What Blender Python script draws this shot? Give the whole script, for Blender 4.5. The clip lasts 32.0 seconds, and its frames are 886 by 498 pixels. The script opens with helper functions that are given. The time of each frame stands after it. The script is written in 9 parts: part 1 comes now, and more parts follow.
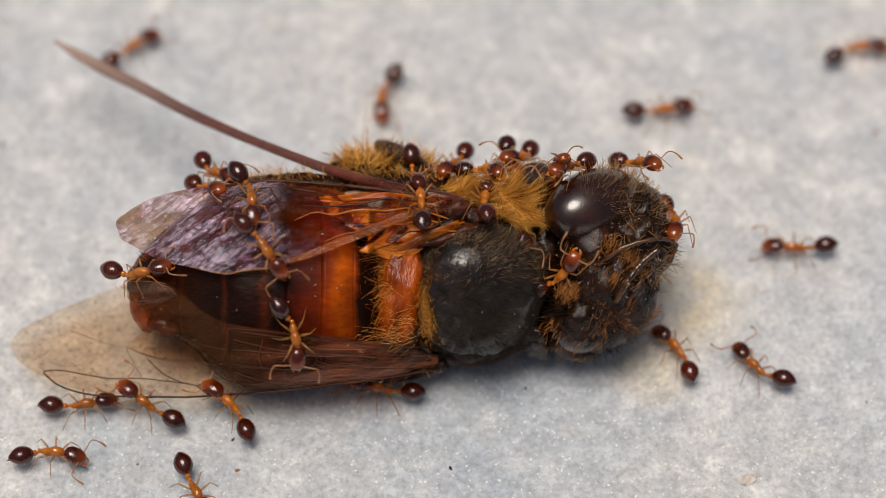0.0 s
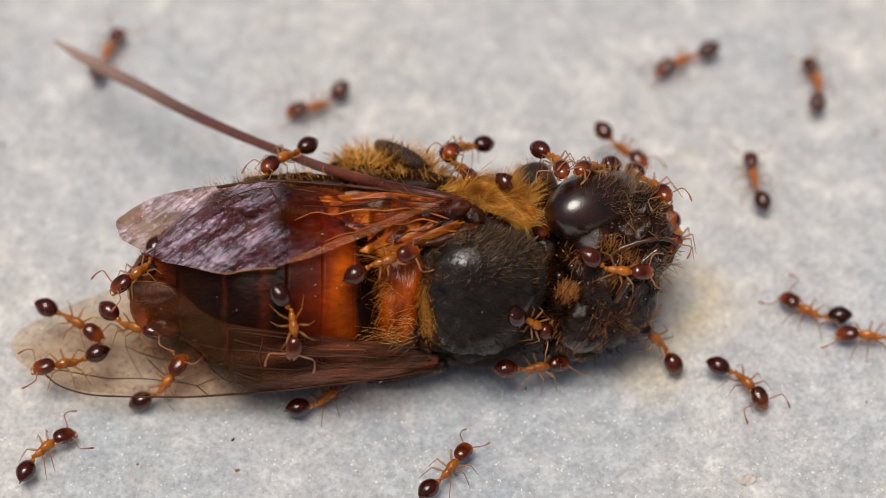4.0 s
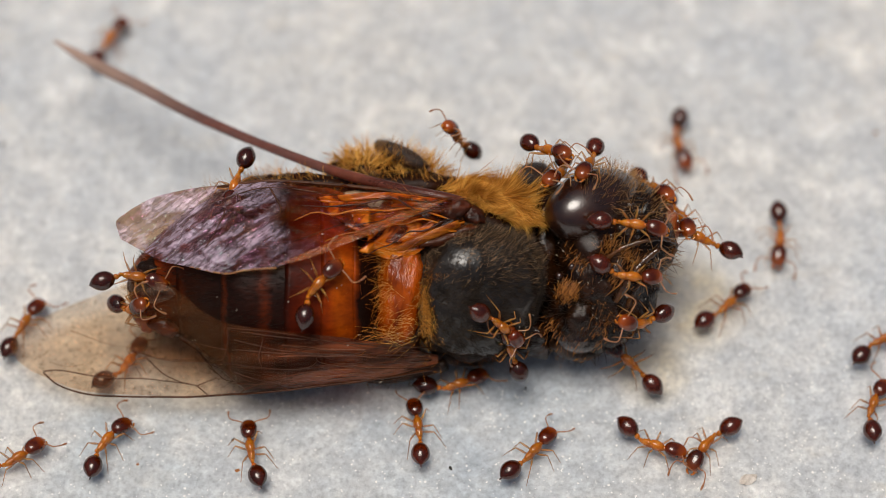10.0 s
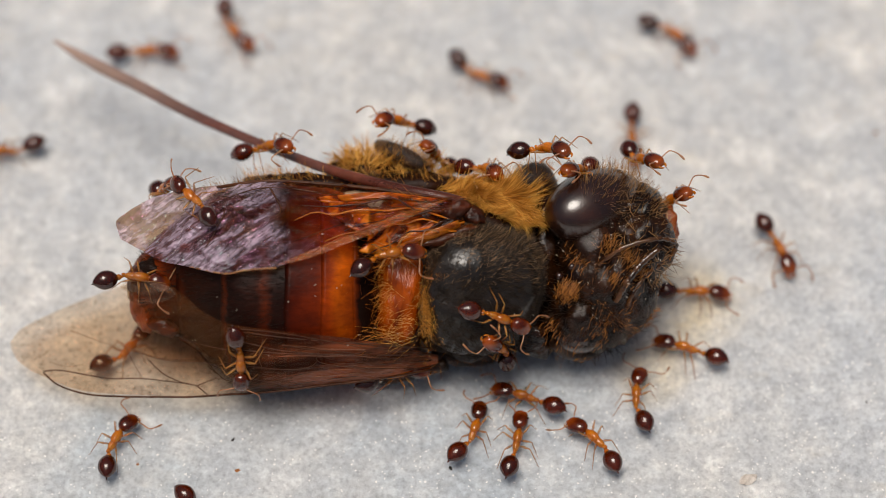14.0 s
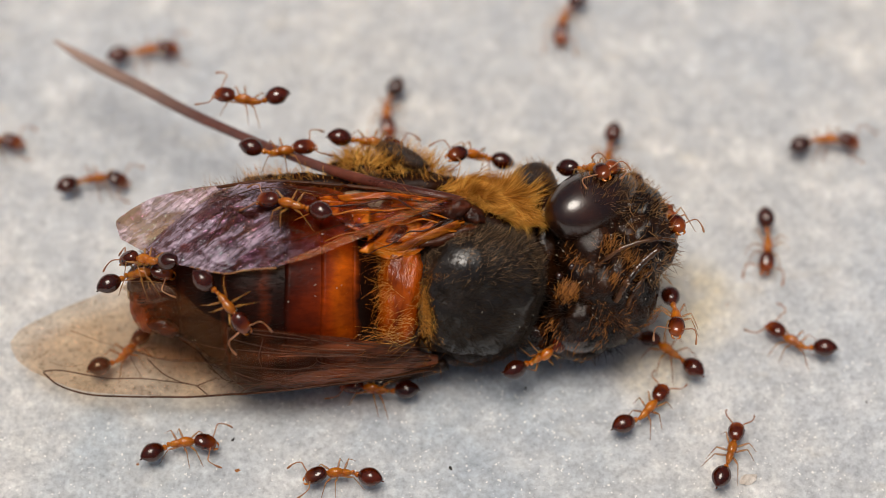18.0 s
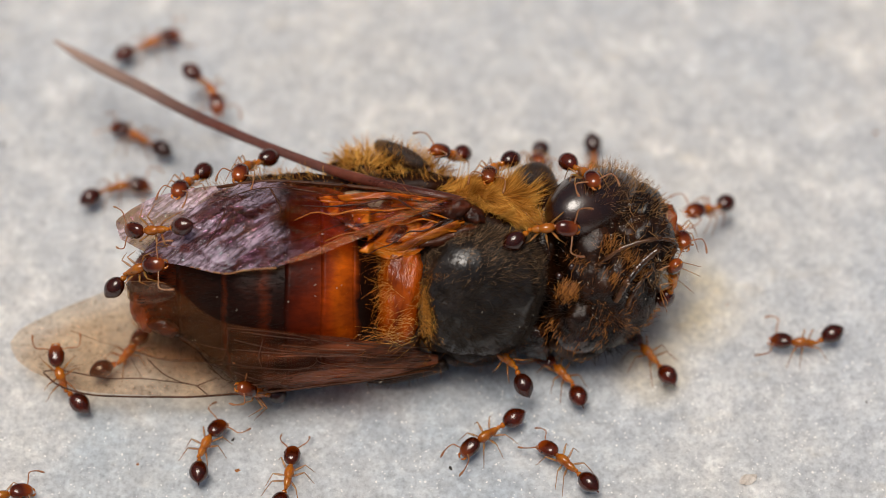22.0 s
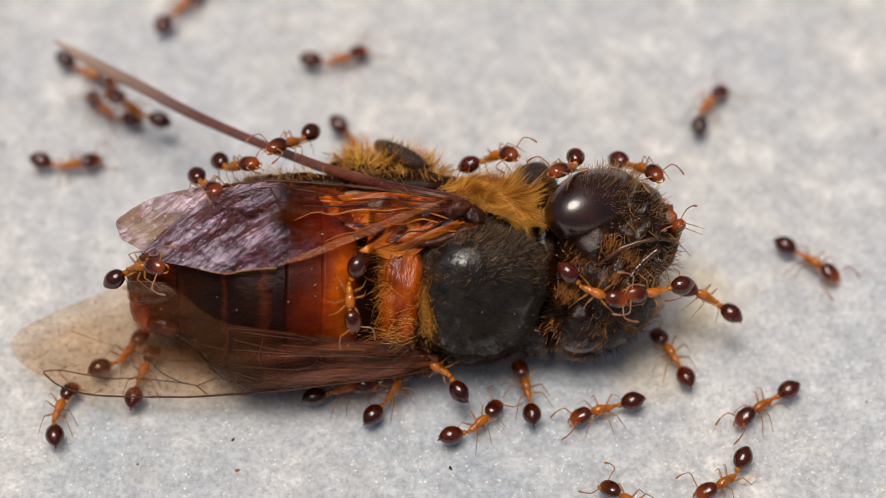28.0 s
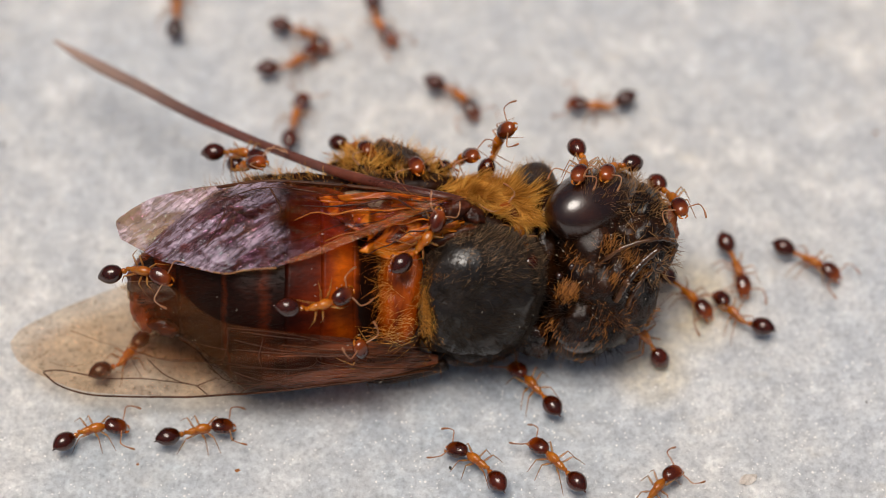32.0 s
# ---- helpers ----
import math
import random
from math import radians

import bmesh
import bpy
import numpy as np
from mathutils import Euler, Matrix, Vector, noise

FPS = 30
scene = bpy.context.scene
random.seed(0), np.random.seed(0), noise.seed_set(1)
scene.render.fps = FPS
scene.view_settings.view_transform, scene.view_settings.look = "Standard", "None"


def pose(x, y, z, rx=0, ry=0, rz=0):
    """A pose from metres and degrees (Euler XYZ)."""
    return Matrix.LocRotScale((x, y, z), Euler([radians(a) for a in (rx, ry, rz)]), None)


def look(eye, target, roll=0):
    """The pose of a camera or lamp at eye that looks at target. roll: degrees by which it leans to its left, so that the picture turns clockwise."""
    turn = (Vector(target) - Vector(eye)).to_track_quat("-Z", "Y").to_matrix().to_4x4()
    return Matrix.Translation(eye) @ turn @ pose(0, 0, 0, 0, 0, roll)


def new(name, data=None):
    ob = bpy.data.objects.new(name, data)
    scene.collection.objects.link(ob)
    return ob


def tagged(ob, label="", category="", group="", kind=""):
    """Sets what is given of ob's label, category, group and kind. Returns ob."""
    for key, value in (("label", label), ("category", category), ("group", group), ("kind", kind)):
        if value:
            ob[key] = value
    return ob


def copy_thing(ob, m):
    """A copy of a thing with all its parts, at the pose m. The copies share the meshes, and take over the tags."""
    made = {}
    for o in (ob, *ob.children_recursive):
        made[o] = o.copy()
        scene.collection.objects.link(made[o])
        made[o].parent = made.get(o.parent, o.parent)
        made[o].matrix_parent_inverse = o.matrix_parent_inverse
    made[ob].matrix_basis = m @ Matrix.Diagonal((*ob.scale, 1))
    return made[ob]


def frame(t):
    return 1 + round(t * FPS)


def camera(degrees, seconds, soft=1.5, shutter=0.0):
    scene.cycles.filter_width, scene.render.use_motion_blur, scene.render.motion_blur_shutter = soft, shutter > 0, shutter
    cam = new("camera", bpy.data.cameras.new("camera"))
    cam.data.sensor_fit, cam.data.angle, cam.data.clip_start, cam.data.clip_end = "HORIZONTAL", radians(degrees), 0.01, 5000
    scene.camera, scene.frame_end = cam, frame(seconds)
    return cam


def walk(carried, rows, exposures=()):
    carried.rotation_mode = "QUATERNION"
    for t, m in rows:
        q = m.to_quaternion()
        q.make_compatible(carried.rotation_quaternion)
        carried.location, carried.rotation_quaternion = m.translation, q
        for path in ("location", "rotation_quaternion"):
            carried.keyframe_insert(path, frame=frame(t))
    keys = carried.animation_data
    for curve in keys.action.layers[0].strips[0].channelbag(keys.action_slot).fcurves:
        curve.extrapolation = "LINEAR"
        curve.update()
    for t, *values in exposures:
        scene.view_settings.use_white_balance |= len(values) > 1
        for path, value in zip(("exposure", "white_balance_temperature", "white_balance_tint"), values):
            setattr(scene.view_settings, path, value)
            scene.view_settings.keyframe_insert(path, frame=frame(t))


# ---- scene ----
MM = 0.001
TILT = 34.0  # the bee lies rolled over by this much, its back up and towards the viewer

# ---------------------------------------------------------------- camera
cam = camera(20.0, 32.0, soft=0.6, shutter=0.3)
EYE = Vector((0.0, -0.0317, 0.0470))
STAND = look(EYE, (0, 0, 0))
walk(cam, [(0.0, STAND), (32.0, STAND)], exposures=[
    (0.0, -0.49, 6630, 12), (7.0, -0.48, 6650, 12), (7.6, -0.50, 6830, 12), (8.1, -0.53, 6980, 12), (8.6, -0.45, 6630, 11), (9.0, -0.42, 6510, 10), (10.6, -0.42, 6580, 10),
    (11.0, -0.35, 6470, 10), (12.2, -0.38, 6570, 10), (13.0, -0.42, 6630, 11), (17.5, -0.45, 6650, 11), (18.2, -0.47, 6730, 11), (19.0, -0.51, 6930, 11),
    (19.6, -0.42, 6590, 10), (20.0, -0.39, 6530, 10), (21.0, -0.43, 6590, 11), (25.0, -0.46, 6650, 11), (28.0, -0.41, 6630, 12), (32.0, -0.43, 6630, 12)])
cam.data.dof.use_dof = True
cam.data.dof.focus_distance = 0.0529
cam.data.dof.aperture_fstop = 52.0

# ---------------------------------------------------------------- light
world = bpy.data.worlds.new("sky")
scene.world = world
world.use_nodes = True
wn = world.node_tree.nodes
sky = wn.new("ShaderNodeTexSky")
sky.sky_type = "NISHITA"
sky.sun_disc = False
sky.dust_density = 7.0
sky.ozone_density = 0.3
SUN_FROM = Vector((-0.12, -0.07, 0.98)).normalized()
sky.sun_elevation = math.asin(SUN_FROM.z)
sky.sun_rotation = math.atan2(SUN_FROM.x, SUN_FROM.y)
wn["Background"].inputs["Strength"].default_value = 0.05
world.node_tree.links.new(sky.outputs[0], wn["Background"].inputs["Color"])
sun = new("sun", bpy.data.lights.new("sun", "SUN"))
sun.data.energy = 3.2
sun.data.angle = radians(30)
sun.data.color = (1.0, 0.95, 0.88)
sun.matrix_world = look(SUN_FROM * 0.5, (0, 0, 0))


# ---------------------------------------------------------------- materials
def shader(name):
    m = bpy.data.materials.new(name)
    m.use_nodes = True
    nt = m.node_tree
    return m, nt, nt.nodes["Principled BSDF"], nt.nodes.new, nt.links.new


def ramp(nt, src, stops):
    r = nt.nodes.new("ShaderNodeValToRGB")
    e = r.color_ramp.elements
    while len(e) < len(stops):
        e.new(0.5)
    for k, (p, c) in zip(e, stops):
        k.position, k.color = p, (*c, 1)
    nt.links.new(src, r.inputs[0])
    return r.outputs[0]


def noise_tex(nt, per_mm, detail=3.0, rough=0.55, stretch=None, spin=0.0):
    co = nt.nodes.new("ShaderNodeTexCoord").outputs["Object"]
    if stretch:
        mp = nt.nodes.new("ShaderNodeMapping")
        mp.vector_type = "TEXTURE"
        mp.inputs["Scale"].default_value = [1 / v for v in stretch]
        mp.inputs["Rotation"].default_value = (0, 0, radians(spin))
        nt.links.new(co, mp.inputs[0])
        co = mp.outputs[0]
    n = nt.nodes.new("ShaderNodeTexNoise")
    n.inputs["Scale"].default_value = per_mm * 1000
    n.inputs["Detail"].default_value = detail
    n.inputs["Roughness"].default_value = rough
    nt.links.new(co, n.inputs["Vector"])
    return n.outputs["Fac"]


def mixed(nt, fac, a, b, how="MIX"):
    x = nt.nodes.new("ShaderNodeMix")
    x.data_type, x.blend_type = "RGBA", how
    for sock, v in ((x.inputs[0], fac), (x.inputs[6], a), (x.inputs[7], b)):
        if isinstance(v, (int, float)):
            sock.default_value = v
        elif isinstance(v, tuple):
            sock.default_value = (*v, 1)
        else:
            nt.links.new(v, sock)
    return x.outputs[2]


def bumped(nt, bsdf, src, strength, mm):
    b = nt.nodes.new("ShaderNodeBump")
    b.inputs["Strength"].default_value = strength
    b.inputs["Distance"].default_value = mm * MM
    nt.links.new(src, b.inputs["Height"])
    nt.links.new(b.outputs[0], bsdf.inputs["Normal"])


def chitin(name, dark, light, rough=0.25, per_mm=2.5, coat=0.0, bump=0.25, sss=0.0, stretch=None, vary=0.0, spec=0.5, front=None):
    """Insect shell: two tones by coarse noise, fine pitting, a soft gloss."""
    m, nt, b, node, link = shader(name)
    c = ramp(nt, noise_tex(nt, per_mm, 4, stretch=stretch), [(0.34, dark), (0.70, light)])
    fine = noise_tex(nt, per_mm * 9, 2, stretch=stretch)
    c = mixed(nt, 0.35, c, ramp(nt, fine, [(0.3, (0.25, 0.25, 0.25)), (0.7, (1, 1, 1))]), "MULTIPLY")
    if front:  # another tone towards the front end
        place = node("ShaderNodeSeparateXYZ")
        link(node("ShaderNodeTexCoord").outputs["Object"], place.inputs[0])
        ahead = node("ShaderNodeMapRange")
        ahead.inputs[1].default_value, ahead.inputs[2].default_value = front[0] * MM, front[1] * MM
        link(place.outputs[0], ahead.inputs[0])
        c = mixed(nt, ahead.outputs[0], c, front[2])
    if vary:
        info = node("ShaderNodeObjectInfo")
        c = mixed(nt, 1.0, c, ramp(nt, info.outputs["Random"], [(0.0, (1 - vary,) * 3), (1.0, (1, 1, 1))]), "MULTIPLY")
    link(c, b.inputs["Base Color"])
    b.inputs["Roughness"].default_value = rough
    b.inputs["Specular IOR Level"].default_value = spec
    b.inputs["Coat Weight"].default_value = coat
    b.inputs["Coat Roughness"].default_value = 0.07
    if sss:
        b.inputs["Subsurface Weight"].default_value = sss
        b.inputs["Subsurface Radius"].default_value = (0.6, 0.2, 0.05)
        b.inputs["Subsurface Scale"].default_value = 0.15 * MM
    bumped(nt, b, fine, bump, 0.03)
    return m


def hair_mat(name, root, tip, rough=0.5):
    m, nt, b, node, link = shader(name)
    g = node("ShaderNodeNewGeometry")
    link(ramp(nt, g.outputs["Random Per Island"], [(0.0, root), (1.0, tip)]), b.inputs["Base Color"])
    b.inputs["Roughness"].default_value = rough
    b.inputs["Specular IOR Level"].default_value = 0.3
    return m


# the two blue-grey tints darken the front, where the light falls off
SPILLS_AND_SHADE = [((0.4, -5.1), 5.6, (0.47, 0.53, 0.59)), ((-6.5, -5.2), 3.4, (0.49, 0.55, 0.60)), ((5.4, -1.4), 1.7, (0.80, 0.68, 0.46)), ((4.6, -3.2), 1.2, (0.76, 0.66, 0.48))]  # place, radius in mm, colour


def marble_mat():
    """White crystalline marble: soft white and grey patches, fine grains, glinting crystal faces, faint stains."""
    m, nt, b, node, link = shader("white_marble")
    patches = noise_tex(nt, 0.95, 3, 0.5)
    c = ramp(nt, patches, [(0.30, (0.57, 0.585, 0.60)), (0.46, (0.63, 0.64, 0.645)), (0.56, (0.69, 0.69, 0.68)), (0.68, (0.83, 0.825, 0.81))])
    broad = noise_tex(nt, 0.14, 2, 0.5)
    c = mixed(nt, ramp(nt, broad, [(0.42, (0, 0, 0)), (0.64, (0.5, 0.5, 0.5))]), c, (0.53, 0.58, 0.64))
    stain = noise_tex(nt, 0.40, 4, 0.65, stretch=(1.0, 1.4, 1.0))
    c = mixed(nt, ramp(nt, stain, [(0.60, (0, 0, 0)), (0.80, (0.4, 0.4, 0.4))]), c, (0.66, 0.56, 0.40))
    for (x, y), r, hue in SPILLS_AND_SHADE:  # blue-grey clouds also paint the light's fall-off to the front, dried yellowish spills beside the bee
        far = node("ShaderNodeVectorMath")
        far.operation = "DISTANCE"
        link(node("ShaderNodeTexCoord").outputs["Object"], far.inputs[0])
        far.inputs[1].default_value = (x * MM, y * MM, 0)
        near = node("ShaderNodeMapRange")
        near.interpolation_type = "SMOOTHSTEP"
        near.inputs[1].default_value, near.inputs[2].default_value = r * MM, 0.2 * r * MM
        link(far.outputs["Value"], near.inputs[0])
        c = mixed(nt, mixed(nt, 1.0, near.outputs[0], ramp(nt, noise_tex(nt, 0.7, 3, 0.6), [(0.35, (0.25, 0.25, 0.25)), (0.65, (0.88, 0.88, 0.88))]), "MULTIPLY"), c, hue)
    co = node("ShaderNodeTexCoord")
    cells = []
    for scale in (4200, 26000):
        v = node("ShaderNodeTexVoronoi")
        v.inputs["Scale"].default_value = scale
        link(co.outputs["Object"], v.inputs["Vector"])
        cells.append(v)
    pick = node("ShaderNodeSeparateColor")
    link(cells[0].outputs["Color"], pick.inputs[0])
    c = mixed(nt, 0.75, c, ramp(nt, pick.outputs[0], [(0.0, (0.88, 0.885, 0.90)), (0.6, (1, 1, 1)), (1.0, (1.07, 1.07, 1.07))]), "MULTIPLY")
    grain = noise_tex(nt, 8.0, 4, 0.65)
    c = mixed(nt, 0.8, c, ramp(nt, grain, [(0.30, (0.64, 0.65, 0.67)), (0.48, (0.96, 0.96, 0.96)), (0.68, (1.20, 1.20, 1.19))]), "MULTIPLY")
    mottle = noise_tex(nt, 2.4, 3, 0.6)
    c = mixed(nt, 0.8, c, ramp(nt, mottle, [(0.36, (0.88, 0.885, 0.89)), (0.50, (0.98, 0.98, 0.98)), (0.64, (1.13, 1.13, 1.12))]), "MULTIPLY")
    fleck = node("ShaderNodeSeparateColor")
    link(cells[1].outputs["Color"], fleck.inputs[0])
    c = mixed(nt, ramp(nt, fleck.outputs[1], [(0.970, (0, 0, 0)), (0.995, (0.9, 0.9, 0.9))]), c, (0.97, 0.96, 0.94))
    link(c, b.inputs["Base Color"])
    link(ramp(nt, fleck.outputs[0], [(0.0, (0.12, 0.12, 0.12)), (0.12, (0.5, 0.5, 0.5)), (1.0, (0.68, 0.68, 0.68))]), b.inputs["Roughness"])
    bumped(nt, b, mixed(nt, 0.5, grain, cells[1].outputs["Color"]), 0.5, 0.035)
    b.inputs["Subsurface Weight"].default_value = 0.55  # light wanders a little way inside the stone
    b.inputs["Subsurface Radius"].default_value = (0.8, 0.9, 1.0)
    b.inputs["Subsurface Scale"].default_value = 0.9 * MM
    return m


def wing_mat(name, clear_a, clear_b, tint, skin, film, rough=0.28, bump=0.2, fade=None, dark=None, root=None, folded=None):
    """Thin wing skin: light passes tinted; a small share is brown, glossy and coloured by a thin film."""
    m, nt, b, node, link = shader(name)
    spots = noise_tex(nt, 10.0, 3, 0.7)
    broad = noise_tex(nt, 0.7, 3, 0.5)
    b.inputs["Base Color"].default_value = (*tint, 1)
    if not dark:  # darker and lighter streaks along the wing
        streak = noise_tex(nt, 1.3, 4, 0.6, stretch=(0.22, 2.0, 1.0), spin=4)
        skin_tone = ramp(nt, streak, [(0.38, tuple(v * 0.35 for v in tint)), (0.62, tuple(v * 1.6 for v in tint))])
        if folded:
            spot = node("ShaderNodeSeparateXYZ")
            link(node("ShaderNodeTexCoord").outputs["Object"], spot.inputs[0])
            inner = node("ShaderNodeMapRange")
            inner.inputs[1].default_value, inner.inputs[2].default_value = -5.2 * MM, -3.6 * MM
            link(spot.outputs[0], inner.inputs[0])
            skin_tone = mixed(nt, inner.outputs[0], (0.54, 0.22, 0.08), skin_tone)
        link(skin_tone, b.inputs["Base Color"])
    if dark:  # creased patches, brown between pale; the pale tone paints the lilac sheen
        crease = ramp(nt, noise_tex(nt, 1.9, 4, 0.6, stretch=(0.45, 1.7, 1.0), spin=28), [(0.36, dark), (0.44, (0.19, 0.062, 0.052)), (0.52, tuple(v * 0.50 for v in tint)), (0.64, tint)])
        # ridge noise paints shaded troughs and bright crests into the base colour
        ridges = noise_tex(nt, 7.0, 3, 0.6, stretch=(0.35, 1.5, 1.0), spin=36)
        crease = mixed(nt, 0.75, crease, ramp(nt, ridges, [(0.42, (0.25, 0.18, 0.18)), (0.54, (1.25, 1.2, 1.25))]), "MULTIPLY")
        place = node("ShaderNodeSeparateXYZ")
        link(node("ShaderNodeTexCoord").outputs["Object"], place.inputs[0])
        inward = node("ShaderNodeMapRange")
        inward.inputs[1].default_value, inward.inputs[2].default_value = fade[0] * MM, fade[1] * MM
        ragged = node("ShaderNodeMath")
        ragged.operation = "MULTIPLY_ADD"
        ragged.inputs[1].default_value = 2.6 * MM
        link(noise_tex(nt, 0.9, 3, 0.6), ragged.inputs[0])
        shift = node("ShaderNodeMath")
        shift.inputs[1].default_value = -1.3 * MM
        link(place.outputs[0], ragged.inputs[2])
        link(ragged.outputs[0], shift.inputs[0])
        link(shift.outputs[0], inward.inputs[0])
        amber = ramp(nt, noise_tex(nt, 1.4, 3, 0.6, stretch=(0.4, 2.2, 1.0), spin=12), [(0.40, tuple(v * 0.06 for v in root)), (0.60, root)])
        link(mixed(nt, inward.outputs[0], crease, amber), b.inputs["Base Color"])
    b.inputs["Roughness"].default_value = rough
    b.inputs["IOR"].default_value = 1.56
    if film:
        t = node("ShaderNodeMapRange")
        t.inputs[3].default_value, t.inputs[4].default_value = film * 0.80, film * 1.25
        link(noise_tex(nt, 0.9, 2), t.inputs[0])
        link(t.outputs[0], b.inputs["Thin Film Thickness"])
        b.inputs["Thin Film IOR"].default_value = 1.8
    bumped(nt, b, ridges if dark else noise_tex(nt, 4.5, 3, stretch=(0.4, 2.2, 1.0), spin=-18), bump, 0.10 if dark else 0.06)
    clear = node("ShaderNodeBsdfTransparent")
    passed = mixed(nt, ramp(nt, spots, [(0.30, (1, 1, 1)), (0.46, (0, 0, 0))]), ramp(nt, broad, [(0.35, clear_a), (0.65, clear_b)]), tuple(v * 0.55 for v in clear_a))
    if folded:  # several layers lie folded towards the root
        here = node("ShaderNodeSeparateXYZ")
        link(node("ShaderNodeTexCoord").outputs["Object"], here.inputs[0])
        layers = node("ShaderNodeMapRange")
        layers.interpolation_type = "SMOOTHSTEP"
        layers.inputs[1].default_value, layers.inputs[2].default_value = -4.6 * MM, -2.2 * MM
        link(here.outputs[0], layers.inputs[0])
        passed = mixed(nt, layers.outputs[0], passed, ramp(nt, streak, [(0.40, tuple(v * 0.45 for v in folded)), (0.62, folded)]))
    link(passed, clear.inputs[0])
    mix = node("ShaderNodeMixShader")
    share = node("ShaderNodeMapRange")
    share.inputs[1].default_value, share.inputs[2].default_value = 0.35, 0.65
    share.inputs[3].default_value, share.inputs[4].default_value = skin
    link(broad if dark else streak, share.inputs[0])
    amount = share.outputs[0]
    if fade:  # the skin thins out towards the wing's root
        sep = node("ShaderNodeSeparateXYZ")
        link(node("ShaderNodeTexCoord").outputs["Object"], sep.inputs[0])
        run = node("ShaderNodeMapRange")
        run.inputs[1].default_value, run.inputs[2].default_value = fade[0] * MM, fade[1] * MM
        run.inputs[3].default_value, run.inputs[4].default_value = 1.0, fade[2]
        run.interpolation_type = "SMOOTHSTEP"
        link(shift.outputs[0] if dark else sep.outputs[0], run.inputs[0])
        mul = node("ShaderNodeMath")
        mul.operation = "MULTIPLY"
        link(amount, mul.inputs[0])
        link(run.outputs[0], mul.inputs[1])
        amount = mul.outputs[0]
    link(amount, mix.inputs[0])
    link(clear.outputs[0], mix.inputs[1])
    link(b.outputs[0], mix.inputs[2])
    link(mix.outputs[0], nt.nodes["Material Output"].inputs["Surface"])
    return m


def streak_mat():
    """Crumpled wing-root tissue: amber, gold and dark streaks that run out from the hinge."""
    m, nt, b, node, link = shader("streaked_amber_tissue")
    uv = node("ShaderNodeTexCoord").outputs["UV"]
    def streaks(across, along, detail):
        mp = node("ShaderNodeMapping")
        mp.inputs["Scale"].default_value = (across, along, 1)
        link(uv, mp.inputs[0])
        n = node("ShaderNodeTexNoise")
        n.inputs["Scale"].default_value = 1.0
        n.inputs["Detail"].default_value = detail
        n.inputs["Distortion"].default_value = 1.1
        link(mp.outputs[0], n.inputs["Vector"])
        return n.outputs["Fac"]
    broad, fine = streaks(3.6, 2.8, 5), streaks(12, 4.0, 5)
    c = ramp(nt, broad, [(0.35, (0.016, 0.003, 0.0006)), (0.42, (0.18, 0.022, 0.001)), (0.49, (0.56, 0.090, 0.002)), (0.57, (0.85, 0.23, 0.010)), (0.70, (0.92, 0.40, 0.05))])
    c = mixed(nt, 0.35, c, ramp(nt, fine, [(0.36, (0.16, 0.08, 0.05)), (0.52, (1, 1, 1)), (0.66, (1.25, 1.25, 1.25))]), "MULTIPLY")
    link(c, b.inputs["Base Color"])
    b.inputs["Roughness"].default_value = 0.26
    bumped(nt, b, fine, 0.6, 0.05)
    b.inputs["Subsurface Weight"].default_value = 0.25
    b.inputs["Subsurface Radius"].default_value = (0.8, 0.25, 0.05)
    b.inputs["Subsurface Scale"].default_value = 0.12 * MM
    link(ramp(nt, broad, [(0.36, (0.35, 0.35, 0.35)), (0.52, (0.95, 0.95, 0.95))]), b.inputs["Alpha"])
    return m


